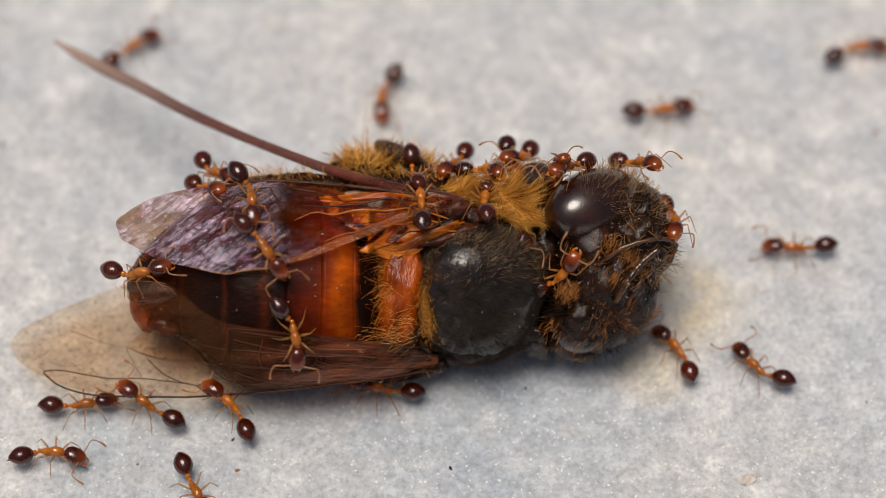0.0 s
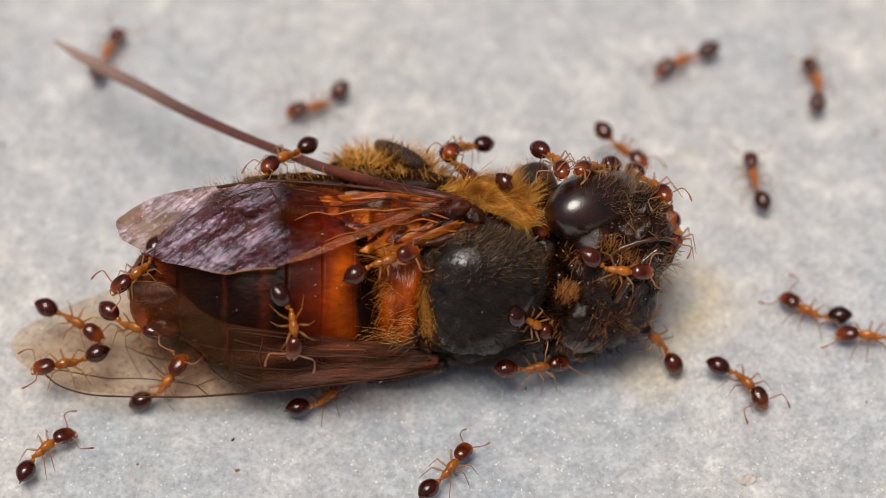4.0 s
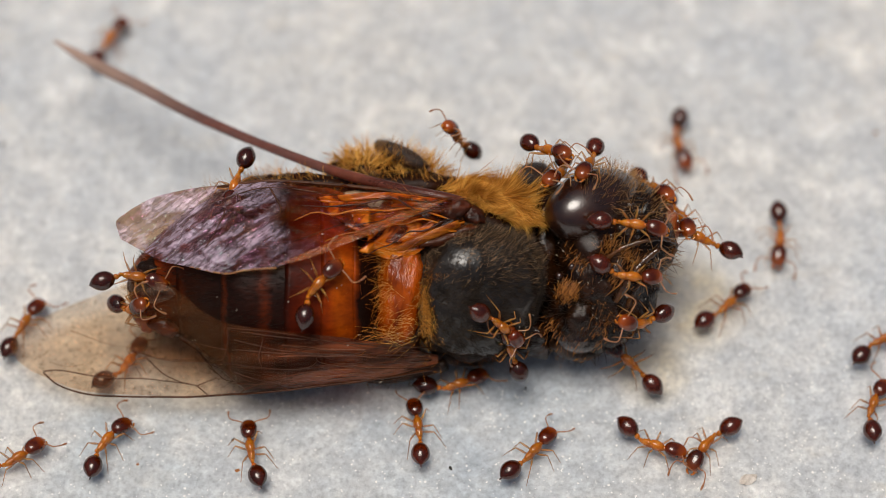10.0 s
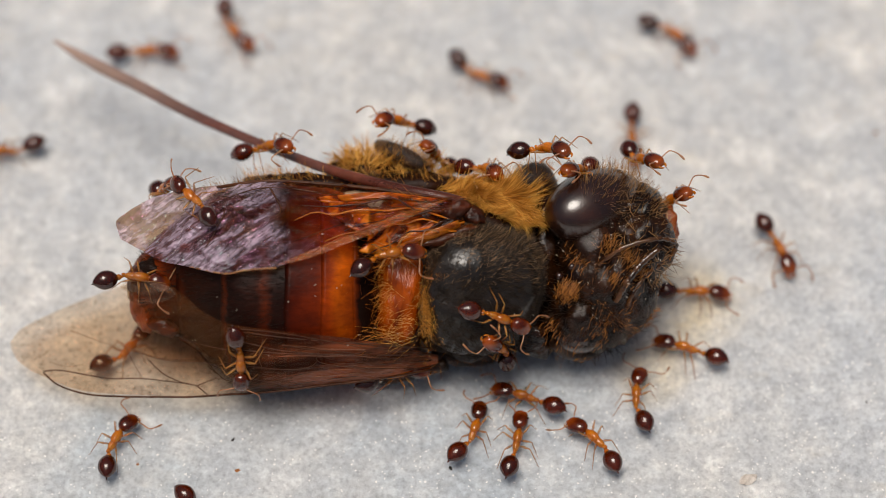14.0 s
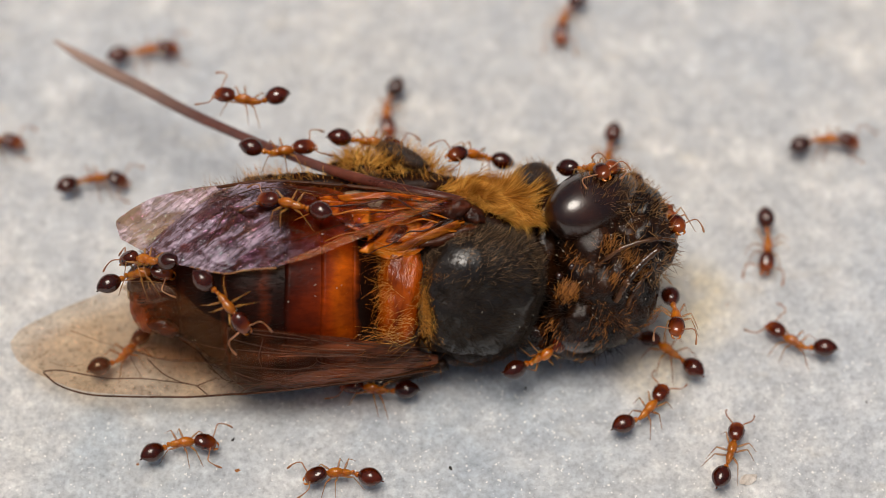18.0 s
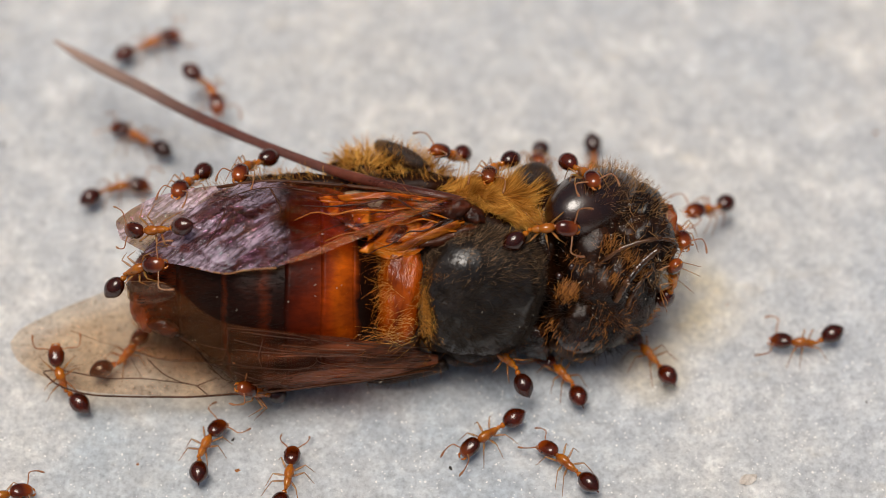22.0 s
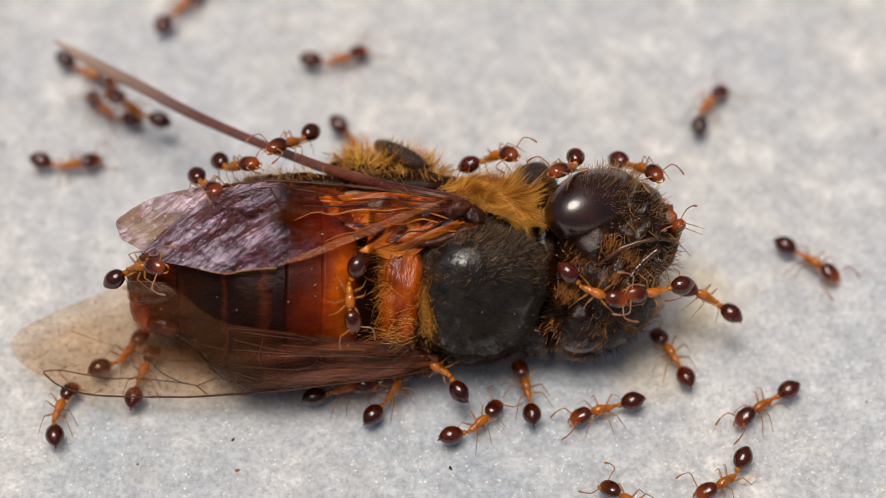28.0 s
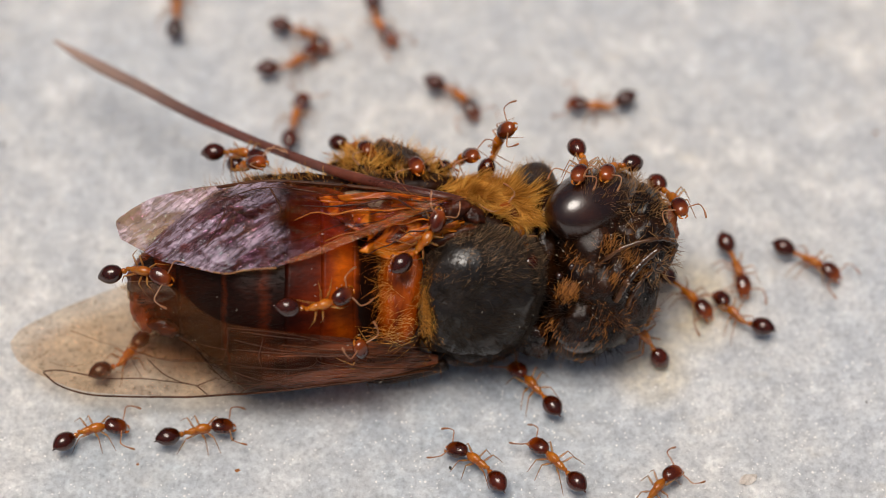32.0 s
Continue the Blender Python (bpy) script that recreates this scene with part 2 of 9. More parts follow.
def banded_mat():
    """Abdomen shell: amber, red-brown, umber, black and rust bands that melt into one another."""
    m, nt, b, node, link = shader("banded_abdomen_shell")
    sep = node("ShaderNodeSeparateXYZ")
    link(node("ShaderNodeTexCoord").outputs["Object"], sep.inputs[0])
    run = node("ShaderNodeMapRange")
    run.inputs[1].default_value, run.inputs[2].default_value = -1.49 * MM, -6.71 * MM
    link(sep.outputs[0], run.inputs[0])
    drift = node("ShaderNodeMath")
    drift.operation = "MULTIPLY_ADD"
    drift.inputs[1].default_value = 0.07
    link(noise_tex(nt, 1.6, 4, 0.6, stretch=(1.0, 1.0, 1.0)), drift.inputs[0])
    add = node("ShaderNodeMath")
    add.inputs[1].default_value = -0.035
    link(run.outputs[0], drift.inputs[2])
    link(drift.outputs[0], add.inputs[0])
    bands = [(0.0, (0.008, 0.002, 0.001)), (0.045, (0.012, 0.003, 0.001)), (0.075, (0.36, 0.056, 0.001)), (0.13, (0.54, 0.100, 0.001)), (0.17, (0.34, 0.043, 0.001)),
             (0.22, (0.14, 0.015, 0.001)), (0.31, (0.09, 0.009, 0.001)), (0.355, (0.018, 0.004, 0.002)), (0.395, (0.018, 0.004, 0.002)), (0.425, (0.10, 0.016, 0.003)), (0.46, (0.024, 0.005, 0.002)), (0.57, (0.016, 0.004, 0.002)),
             (0.585, (0.10, 0.016, 0.002)), (0.60, (0.014, 0.004, 0.002)), (0.74, (0.026, 0.006, 0.002)), (0.80, (0.080, 0.013, 0.002)), (0.88, (0.19, 0.030, 0.003)), (1.0, (0.24, 0.05, 0.005))]
    c = ramp(nt, add.outputs[0], bands)
    fine = noise_tex(nt, 7.0, 4, 0.65, stretch=(0.6, 1.2, 1.2))
    c = mixed(nt, 0.45, c, ramp(nt, fine, [(0.32, (0.35, 0.28, 0.24)), (0.66, (1.25, 1.2, 1.15))]), "MULTIPLY")
    murk = noise_tex(nt, 1.1, 3, 0.6)
    c = mixed(nt, 0.6, c, ramp(nt, murk, [(0.36, (0.35, 0.28, 0.25)), (0.60, (1.1, 1.1, 1.1))]), "MULTIPLY")
    link(c, b.inputs["Base Color"])
    b.inputs["Roughness"].default_value = 0.42
    b.inputs["Specular IOR Level"].default_value = 0.14
    bumped(nt, b, mixed(nt, 0.5, fine, murk), 0.5, 0.06)
    return m


SHELL_BANDS = banded_mat()
STREAKS = streak_mat()
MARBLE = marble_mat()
SHELL_DARK = chitin("dark_thorax_shell", (0.004, 0.003, 0.002), (0.026, 0.017, 0.011), rough=0.30, per_mm=1.6, bump=0.35, spec=0.85)
SHELL_BLACK = chitin("black_abdomen_shell", (0.004, 0.002, 0.0015), (0.020, 0.008, 0.005), rough=0.42, per_mm=1.5, bump=0.8, stretch=(0.5, 2.0, 2.0), spec=0.12)
SHELL_BROWN = chitin("red_brown_shell", (0.030, 0.006, 0.001), (0.15, 0.030, 0.003), rough=0.36, per_mm=1.2, bump=0.6, sss=0.2, stretch=(0.5, 2.0, 2.0), spec=0.3)
SHELL_UMBER = chitin("umber_shell", (0.006, 0.002, 0.0008), (0.040, 0.011, 0.003), rough=0.40, per_mm=1.3, bump=0.7, stretch=(0.5, 2.0, 2.0), spec=0.15)
FOLD_DARK = chitin("dark_red_fold", (0.008, 0.002, 0.0005), (0.10, 0.016, 0.001), rough=0.3, per_mm=2.5, bump=0.6, stretch=(0.4, 2.0, 2.0), spec=0.4)
FOLD_AMBER = chitin("amber_fold", (0.20, 0.035, 0.001), (0.80, 0.24, 0.014), rough=0.2, per_mm=1.4, bump=1.0, sss=0.2, stretch=(0.3, 2.4, 2.0), spec=0.5)
SCUTELLUM = chitin("glossy_orange_shell", (0.14, 0.016, 0.001), (0.56, 0.098, 0.003), rough=0.26, per_mm=1.5, bump=0.9, sss=0.0, stretch=(1.5, 0.6, 1.0), spec=0.4)
SHELL_RUST = chitin("rust_orange_shell", (0.16, 0.022, 0.002), (0.50, 0.100, 0.010), rough=0.28, per_mm=2.0, bump=0.6, sss=0.4, stretch=(2.0, 0.7, 1.0), spec=0.5)
EYE_MAT = chitin("dark_eye", (0.012, 0.003, 0.0012), (0.046, 0.013, 0.005), rough=0.27, per_mm=2.2, coat=0.4, bump=0.12, spec=1.0)
HEAD_MAT = chitin("dark_head_shell", (0.002, 0.001, 0.0005), (0.050, 0.016, 0.004), rough=0.12, per_mm=2.4, bump=0.7, spec=0.45)
ANTENNA_MAT = chitin("antenna_shell", (0.010, 0.004, 0.0015), (0.16, 0.060, 0.016), rough=0.18, per_mm=3.0, bump=0.3, spec=0.8)
LEG_MAT = chitin("dark_leg_shell", (0.006, 0.003, 0.0015), (0.07, 0.024, 0.007), rough=0.32, per_mm=3.5, bump=1.0, spec=0.45)
VEIN_MAT = chitin("wing_vein", (0.045, 0.014, 0.004), (0.13, 0.042, 0.013), rough=0.5, per_mm=3.0, spec=0.3)
VEIN_BROWN = chitin("brown_wing_pleat", (0.030, 0.009, 0.003), (0.15, 0.05, 0.018), rough=0.45, per_mm=4.0)
PLEAT_RED = chitin("red_brown_pleat", (0.10, 0.024, 0.006), (0.36, 0.12, 0.035), rough=0.3, per_mm=3.0, bump=0.6, stretch=(0.3, 2.0, 2.0))
VEIN_PALE = chitin("pale_wing_fold", (0.20, 0.07, 0.012), (0.46, 0.24, 0.09), rough=0.4, per_mm=3.0, sss=0.3)
FOLD_PALE = chitin("pale_wing_fold_skin", (0.20, 0.034, 0.003), (0.66, 0.20, 0.035), rough=0.24, per_mm=1.6, bump=0.8, sss=0.3, stretch=(0.35, 2.2, 2.0))
FOLD_PALE.node_tree.nodes["Principled BSDF"].inputs["Alpha"].default_value = 0.5  # thin doubled skin
BLADE_MAT = chitin("folded_wing_shell", (0.060, 0.011, 0.007), (0.25, 0.072, 0.046), rough=0.32, per_mm=1.0, bump=0.6, stretch=(0.25, 2.0, 2.0), spec=0.4, front=(-5.2, -8.8, (0.52, 0.36, 0.29)))
BLADE_MAT.node_tree.nodes["Principled BSDF"].inputs["Alpha"].default_value = 0.8  # a folded wing stays a little see-through
WING_CLEAR = wing_mat("clear_brown_wing", (0.89, 0.76, 0.61), (0.97, 0.88, 0.77), (0.23, 0.060, 0.020), (0.05, 0.13), 0, bump=0.8, fade=(-4.8, -2.4, 4.6), folded=(0.62, 0.36, 0.20))
WING_MILKY = wing_mat("milky_wing", (0.86, 0.74, 0.62), (0.94, 0.86, 0.76), (0.26, 0.17, 0.12), (0.12, 0.26), 0, bump=0.5)
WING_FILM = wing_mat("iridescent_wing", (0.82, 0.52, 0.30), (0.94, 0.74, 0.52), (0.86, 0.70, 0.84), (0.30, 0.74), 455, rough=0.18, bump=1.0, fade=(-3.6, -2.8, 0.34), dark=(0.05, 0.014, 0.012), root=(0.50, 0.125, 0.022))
HAIR_GOLD = hair_mat("golden_hair", (0.42, 0.13, 0.010), (0.92, 0.50, 0.11))
HAIR_WISP = hair_mat("orange_wisps", (0.34, 0.070, 0.003), (0.90, 0.36, 0.05))
HAIR_FUZZ = hair_mat("pale_fuzz", (0.07, 0.038, 0.018), (0.46, 0.28, 0.15))
HAIR_BRIGHT = hair_mat("bright_golden_hair", (0.42, 0.135, 0.008), (0.97, 0.56, 0.12))
HAIR_GREY = hair_mat("grey_hair", (0.005, 0.003, 0.002), (0.055, 0.036, 0.022))
HAIR_RUST = hair_mat("rust_hair", (0.08, 0.018, 0.002), (0.58, 0.22, 0.035))
HAIR_DARK = hair_mat("dark_hair", (0.002, 0.0013, 0.001), (0.020, 0.011, 0.006))
HAIR_TAN = hair_mat("tan_hair", (0.08, 0.034, 0.009), (0.50, 0.27, 0.10))
ANT_GASTER = chitin("ant_dark_gaster", (0.042, 0.005, 0.001), (0.15, 0.018, 0.002), rough=0.10, per_mm=3.0, coat=0.0, bump=0.2, vary=0.65, spec=0.85)
ANT_HEAD = chitin("ant_brown_head", (0.085, 0.010, 0.001), (0.24, 0.034, 0.003), rough=0.12, per_mm=3.0, coat=0.0, bump=0.15, sss=0.15, vary=0.5, spec=0.8, front=(0.58, 0.80, (0.38, 0.075, 0.007)))
ANT_BODY = chitin("ant_amber_body", (0.50, 0.115, 0.004), (0.82, 0.28, 0.018), rough=0.16, per_mm=4.0, coat=0.0, bump=0.2, sss=0.2, vary=0.35, spec=0.7)
ANT_LEG = chitin("ant_brown_leg", (0.44, 0.17, 0.03), (0.70, 0.34, 0.09), rough=0.3, per_mm=5.0, bump=0.05, sss=0.2)
ANT_LEG.node_tree.nodes["Principled BSDF"].inputs["Alpha"].default_value = 0.52  # thin cuticle lets some light through
ANT_FEELER = chitin("ant_pale_antenna", (0.34, 0.13, 0.05), (0.58, 0.30, 0.15), rough=0.3, per_mm=5.0, bump=0.05, sss=0.2)
ANT_EYE = chitin("ant_black_eye", (0.004, 0.003, 0.003), (0.01, 0.008, 0.008), rough=0.2)
GRIT_DARK = chitin("dark_grit", (0.02, 0.018, 0.016), (0.07, 0.06, 0.05), rough=0.7, per_mm=6)
GRIT_TAN = chitin("tan_grit", (0.66, 0.58, 0.50), (0.88, 0.82, 0.76), rough=0.7, per_mm=5)
GRIT_RUST = chitin("rust_grit", (0.30, 0.10, 0.02), (0.5, 0.2, 0.05), rough=0.7, per_mm=5)
DUST_GLINTS = chitin("pale_dust_and_glints", (0.5, 0.42, 0.3), (0.8, 0.75, 0.65), rough=0.5, per_mm=8)
GRIT_GLINT = chitin("glass_grit", (0.8, 0.8, 0.8), (0.95, 0.95, 0.95), rough=0.08, per_mm=5)


# ---------------------------------------------------------------- mesh helpers (millimetres in, metres out)
def part(name, bm, material, parent, label="", smooth=True):
    me = bpy.data.meshes.new(name)
    bmesh.ops.scale(bm, vec=(MM, MM, MM), verts=bm.verts)
    bm.to_mesh(me)
    bm.free()
    me.materials.append(material)
    if smooth:
        for f in me.polygons:
            f.use_smooth = True
    ob = new(name, me)
    ob.parent = parent
    if label:
        tagged(ob, label)
    return ob


def blob(bm, c, r, turn=(0, 0, 0), seg=20, rings=14, taper=0.0, rough=0.0, freq=1.0, box=2.0):
    """A rounded body: an ellipsoid, drawn to a point towards its -x end by taper, uneven by rough (mm)."""
    res = bmesh.ops.create_uvsphere(bm, u_segments=seg, v_segments=rings, radius=1.0)
    m = Euler([radians(a) for a in turn]).to_matrix()
    for v in res["verts"]:
        p = v.co.copy()
        p.x, p.z = p.z, -p.x
        if box != 2.0:  # squarer than an ellipsoid
            p /= (abs(p.x) ** box + abs(p.y) ** box + abs(p.z) ** box) ** (1 / box)
        if taper:
            k = 1.0 - taper * max(0.0, -p.x) ** 2
            p.y *= k
            p.z *= k
        q = m @ Vector((p.x * r[0], p.y * r[1], p.z * r[2])) + Vector(c)
        if rough:
            q += (m @ p) * rough * (noise.noise(q * freq) + 0.45 * noise.noise(q * freq * 3.1) + 0.2 * noise.noise(q * freq * 7.3))
        v.co = q
    return res["verts"]


def tube(bm, pts, radii, n=8, flat=1.0):
    """A tapered limb through the points, with closed rounded ends."""
    pts = [Vector(p) for p in pts]
    rings = []
    side = None
    for i, p in enumerate(pts):
        d = (pts[min(i + 1, len(pts) - 1)] - pts[max(i - 1, 0)]).normalized()
        if side is None:
            side = d.orthogonal().normalized()
        side = (side - d * side.dot(d)).normalized()
        up = d.cross(side)
        rings.append([bm.verts.new(p + (side * math.cos(a) + up * math.sin(a) * flat) * radii[i]) for a in (2 * math.pi * k / n for k in range(n))])
    for a, b in zip(rings, rings[1:]):
        for k in range(n):
            bm.faces.new((a[k], a[(k + 1) % n], b[(k + 1) % n], b[k]))
    bm.faces.new(rings[0][::-1])
    bm.faces.new(rings[-1])


def curve(pts, steps=6):
    """Smooth points through the given ones."""
    p = [Vector(q) for q in pts]
    p = [p[0] * 2 - p[1]] + p + [p[-1] * 2 - p[-2]]
    out = []
    for i in range(1, len(p) - 2):
        for k in range(steps):
            t = k / steps
            out.append(0.5 * (2 * p[i] + (p[i + 1] - p[i - 1]) * t + (2 * p[i - 1] - 5 * p[i] + 4 * p[i + 1] - p[i + 2]) * t * t
                              + (3 * p[i] - p[i - 1] - 3 * p[i + 1] + p[i + 2]) * t ** 3))
    return out + [p[-2]]


def hairs(name, spots, length, parent, material, radius=0.011, lean=(0, 0, 0), spread=0.5, label="", seed=1, bend=0.3, clump=0.0, freq=3.0):
    """Many fine tapered hairs; spots are (root, outward) pairs. Neighbours sweep the same way by clump."""
    rng = random.Random(seed)
    vs, fs = [], []
    for root, out in spots:
        d = (Vector(out) + Vector(lean) + Vector((rng.uniform(-1, 1), rng.uniform(-1, 1), rng.uniform(-1, 1))) * spread).normalized()
        side = d.orthogonal().normalized()
        up = d.cross(side)
        ln = length * rng.uniform(0.55, 1.25)
        sag = Vector((rng.uniform(-1, 1), rng.uniform(-1, 1), rng.uniform(-1, 1))) * bend * ln
        if clump:
            sag += noise.noise_vector(Vector(root) * freq) * clump * ln
        base = len(vs)
        for f, rr in ((0.0, radius), (0.4, radius * 0.9), (0.75, radius * 0.65)):
            mid = Vector(root) + d * ln * f + sag * f * f
            for a in (0.0, 2.1, 4.2):
                vs.append((mid + (side * math.cos(a) + up * math.sin(a)) * rr) * MM)
        vs.append((Vector(root) + d * ln + sag) * MM)
        for k in range(3):
            j = (k + 1) % 3
            for h in (0, 3):
                fs.append((base + h + k, base + h + j, base + h + 3 + j, base + h + 3 + k))
            fs.append((base + 6 + k, base + 6 + j, base + 9))
    me = bpy.data.meshes.new(name)
    me.from_pydata(vs, [], fs)
    me.materials.append(material)
    ob = new(name, me)
    ob.parent = parent
    return tagged(ob, label, kind="stuff")


def on_blob(rng, n, c, r, turn=(0, 0, 0), facing=None, least=0.0, box=2.0):
    """Points spread over an ellipsoid, with outward directions."""
    m = Euler([radians(a) for a in turn]).to_matrix()
    out = []
    while len(out) < n:
        u = Vector((rng.gauss(0, 1), rng.gauss(0, 1), rng.gauss(0, 1))).normalized()
        nn = (m @ Vector((u.x / r[0], u.y / r[1], u.z / r[2]))).normalized()
        if facing is not None and nn.dot(Vector(facing).normalized()) < least:
            continue
        if box != 2.0:
            u /= (abs(u.x) ** box + abs(u.y) ** box + abs(u.z) ** box) ** (1 / box)
        out.append((m @ Vector((u.x * r[0], u.y * r[1], u.z * r[2])) * 0.985 + Vector(c), nn))
    return out


# ---------------------------------------------------------------- the slab
def marble_slab():
    bm = bmesh.new()
    near = [-24 + 2 * i for i in range(25)]
    cuts = [-6000, -1500, -400, -120, -50] + near + [50, 120, 400, 1500, 6000]
    n = len(cuts) - 1
    vs = [[bm.verts.new((x, y, 0)) for x in cuts] for y in cuts]
    for j in range(n):
        for i in range(n):
            bm.faces.new((vs[j][i], vs[j][i + 1], vs[j + 1][i + 1], vs[j + 1][i]))
    edge = [vs[0][i] for i in range(n + 1)] + [vs[j][n] for j in range(1, n + 1)] + [vs[n][i] for i in range(n - 1, -1, -1)] + [vs[j][0] for j in range(n - 1, 0, -1)]
    low = [bm.verts.new((v.co.x, v.co.y, -20)) for v in edge]
    for k in range(len(edge)):
        q = (k + 1) % len(edge)
        bm.faces.new((edge[q], edge[k], low[k], low[q]))
    bm.faces.new(low[::-1])
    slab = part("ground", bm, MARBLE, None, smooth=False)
    return tagged(slab, "white and grey mottled crystalline marble slab with faint stains", "marble slab", kind="structure")


marble_slab()


# ---------------------------------------------------------------- the dead bee (its own axes: x to the head, z out of its back)
BEE = new("honeybee")
BEE.matrix_world = pose(0, 0, 0, TILT)
tagged(BEE, "dead honeybee with dark thorax and amber-banded abdomen on marble", "bee")

ABDOMEN = [(-1.39, -0.71, 1.43), (-1.73, -0.74, 1.79), (-2.21, -0.77, 2.00), (-2.69, -0.78, 2.12), (-3.41, -0.80, 2.19), (-4.25, -0.81, 2.19), (-4.85, -0.66, 1.88), (-5.27, -0.58, 1.50), (-5.69, -0.59, 1.24), (-6.05, -0.69, 1.02), (-6.35, -0.81, 0.86), (-6.58, -0.91, 0.67), (-6.71, -0.95, 0.36)]  # x, centre y, half width


def abdomen_at(x):
    """Centre y and half width of the abdomen at x."""
    rows = ABDOMEN
    if x >= rows[0][0]:
        return rows[0][1], rows[0][2]
    for a, b in zip(rows, rows[1:]):
        if x >= b[0]:
            t = (x - a[0]) / (b[0] - a[0])
            return a[1] + (b[1] - a[1]) * t, a[2] + (b[2] - a[2]) * t
    return rows[-1][1], 0.0


ABD_Z, ABD_FLAT = 2.70, 0.86
SLOPE = -math.tan(radians(TILT))  # the slab's surface in the bee's axes: z = SLOPE * y


def drape(x, y, lift):
    """Height of a wing that lies over the abdomen and sinks to the slab past it."""
    yc, r = abdomen_at(min(x, -2.7))  # past the waist a wing spans level to its root
    under = SLOPE * y + 0.75
    if r > 0.01:
        k = max(0.0, 1 - ((y - yc) / (r * 1.06)) ** 2)
        top = ABD_Z + ABD_FLAT * r * math.sqrt(k) if k > 0 else -9
    else:
        top = -9
    if y < -1.5 and x > -1.5:  # the lower wing dives to its root
        top -= 1.1 * min(1.0, (x + 1.5) / 1.2) ** 1.5
    a, b = max(under, top), min(under, top)
    return a + lift + 0.25 * max(0.0, 1 - (a - b) / 0.9) ** 2


def tergite(name, x0, x1, material, label, step=0.03):
    """One ring of the abdomen, its rear edge lapping over the next."""
    bm = bmesh.new()
    rings, n, cuts = [], 44, 7
    for i in range(cuts + 1):
        f = i / cuts
        x = x0 + (x1 - x0) * f
        yc, r = abdomen_at(x)
        r = max(r, 0.05) + step * (f ** 1.5 - 0.35)
        ring = []
        for k in range(n):
            a = 2 * math.pi * k / n
            p = Vector((x, yc + r * math.cos(a), ABD_Z + ABD_FLAT * r * math.sin(a)))
            w = 0.035 * noise.noise(p * 1.7)
            ring.append(bm.verts.new((p.x + 0.05 * noise.noise(p * 0.9), p.y + math.cos(a) * w, p.z + math.sin(a) * w)))
        rings.append(ring)
    inner = [bm.verts.new((v.co.x + 0.06, v.co.y * 0.985 + 0.015 * yc, v.co.z * 0.98 + 0.02 * ABD_Z)) for v in rings[-1]]
    rings.append(inner)
    for a, b in zip(rings, rings[1:]):
        for k in range(n):
            bm.faces.new((a[k], a[(k + 1) % n], b[(k + 1) % n], b[k]))
    return part(name, bm, material, BEE, label)


def bee_abdomen():
    tergite("abdomen_segment", -1.39, -1.87, SHELL_BANDS, "dark narrow front abdomen segment")
    tergite("abdomen_segment", -1.73, -2.55, SHELL_BANDS, "bright amber abdomen band")
    tergite("abdomen_segment", -2.50, -3.31, SHELL_BANDS, "red-brown abdomen band")
    tergite("abdomen_segment", -3.27, -4.64, SHELL_BANDS, "dark umber abdomen band")
    tergite("abdomen_segment", -4.56, -5.60, SHELL_BANDS, "black abdomen band")
    tergite("abdomen_segment", -5.52, -6.17, SHELL_BANDS, "dark rear abdomen band")
    tergite("abdomen_segment", -6.10, -6.63, SHELL_BANDS, "rust-brown last abdomen segment")
    for q, r, t, mat in (((-6.36, -1.28, 2.95), (0.24, 0.52, 0.40), 12, SHELL_RUST), ((-5.95, -1.62, 3.05), (0.46, 0.20, 0.34), -12, SHELL_BROWN),
                         ((-6.29, -0.71, 3.10), (0.40, 0.36, 0.42), -15, SHELL_BROWN), ((-6.11, -0.37, 3.20), (0.36, 0.24, 0.36), 20, SHELL_BLACK)):
        bm = bmesh.new()
        blob(bm, q, r, (0, 0, t), 40, 28, rough=0.12, freq=1.9)
        part("torn_plate", bm, mat, BEE, "torn brown plate at the abdomen tip")
    rng = random.Random(5)
    spots = []
    for _ in range(2600):
        x = rng.uniform(-3.2, -6.41)
        yc, r = abdomen_at(x)
        a = rng.uniform(0.35, 2.8)
        o = Vector((0, math.cos(a), math.sin(a)))
        spots.append((Vector((x, yc, ABD_Z)) + Vector((0, o.y * r, o.z * r * ABD_FLAT)), o))
    hairs("short_hair", spots, 0.18, BEE, HAIR_DARK, 0.004, lean=(-1.4, 0, 0), spread=0.25, label="short dark hairs on the abdomen", seed=2)
    spots = []
    for _ in range(90):
        x = rng.uniform(-2.69, -5.21)
        yc, r = abdomen_at(x)
        spots.append((Vector((x, yc + r * 0.97, ABD_Z + rng.uniform(-0.5, 0.5))), (-0.5, 1, 0.1)))
    hairs("bristles", spots, 0.46, BEE, HAIR_TAN, 0.0055, lean=(-0.3, 0.2, 0), spread=0.3, label="dark bristles along the flank", seed=3)
    # rows of golden hair at the waist
    spots = []
    for _ in range(70):
        y = rng.uniform(-2.1, 0.35)
        spots.append((Vector((-1.61 + rng.uniform(-0.12, 0.35), y, 3.95 - 0.22 * (y + 0.8) ** 2 + rng.uniform(-0.1, 0.15))), (-1.0, 0, 0.35)))
    hairs("golden_fringe", spots, 0.34, BEE, HAIR_WISP, 0.0045, spread=0.5, label="golden hair fringe at the waist", seed=4, bend=0.5, clump=2.6, freq=2.8)


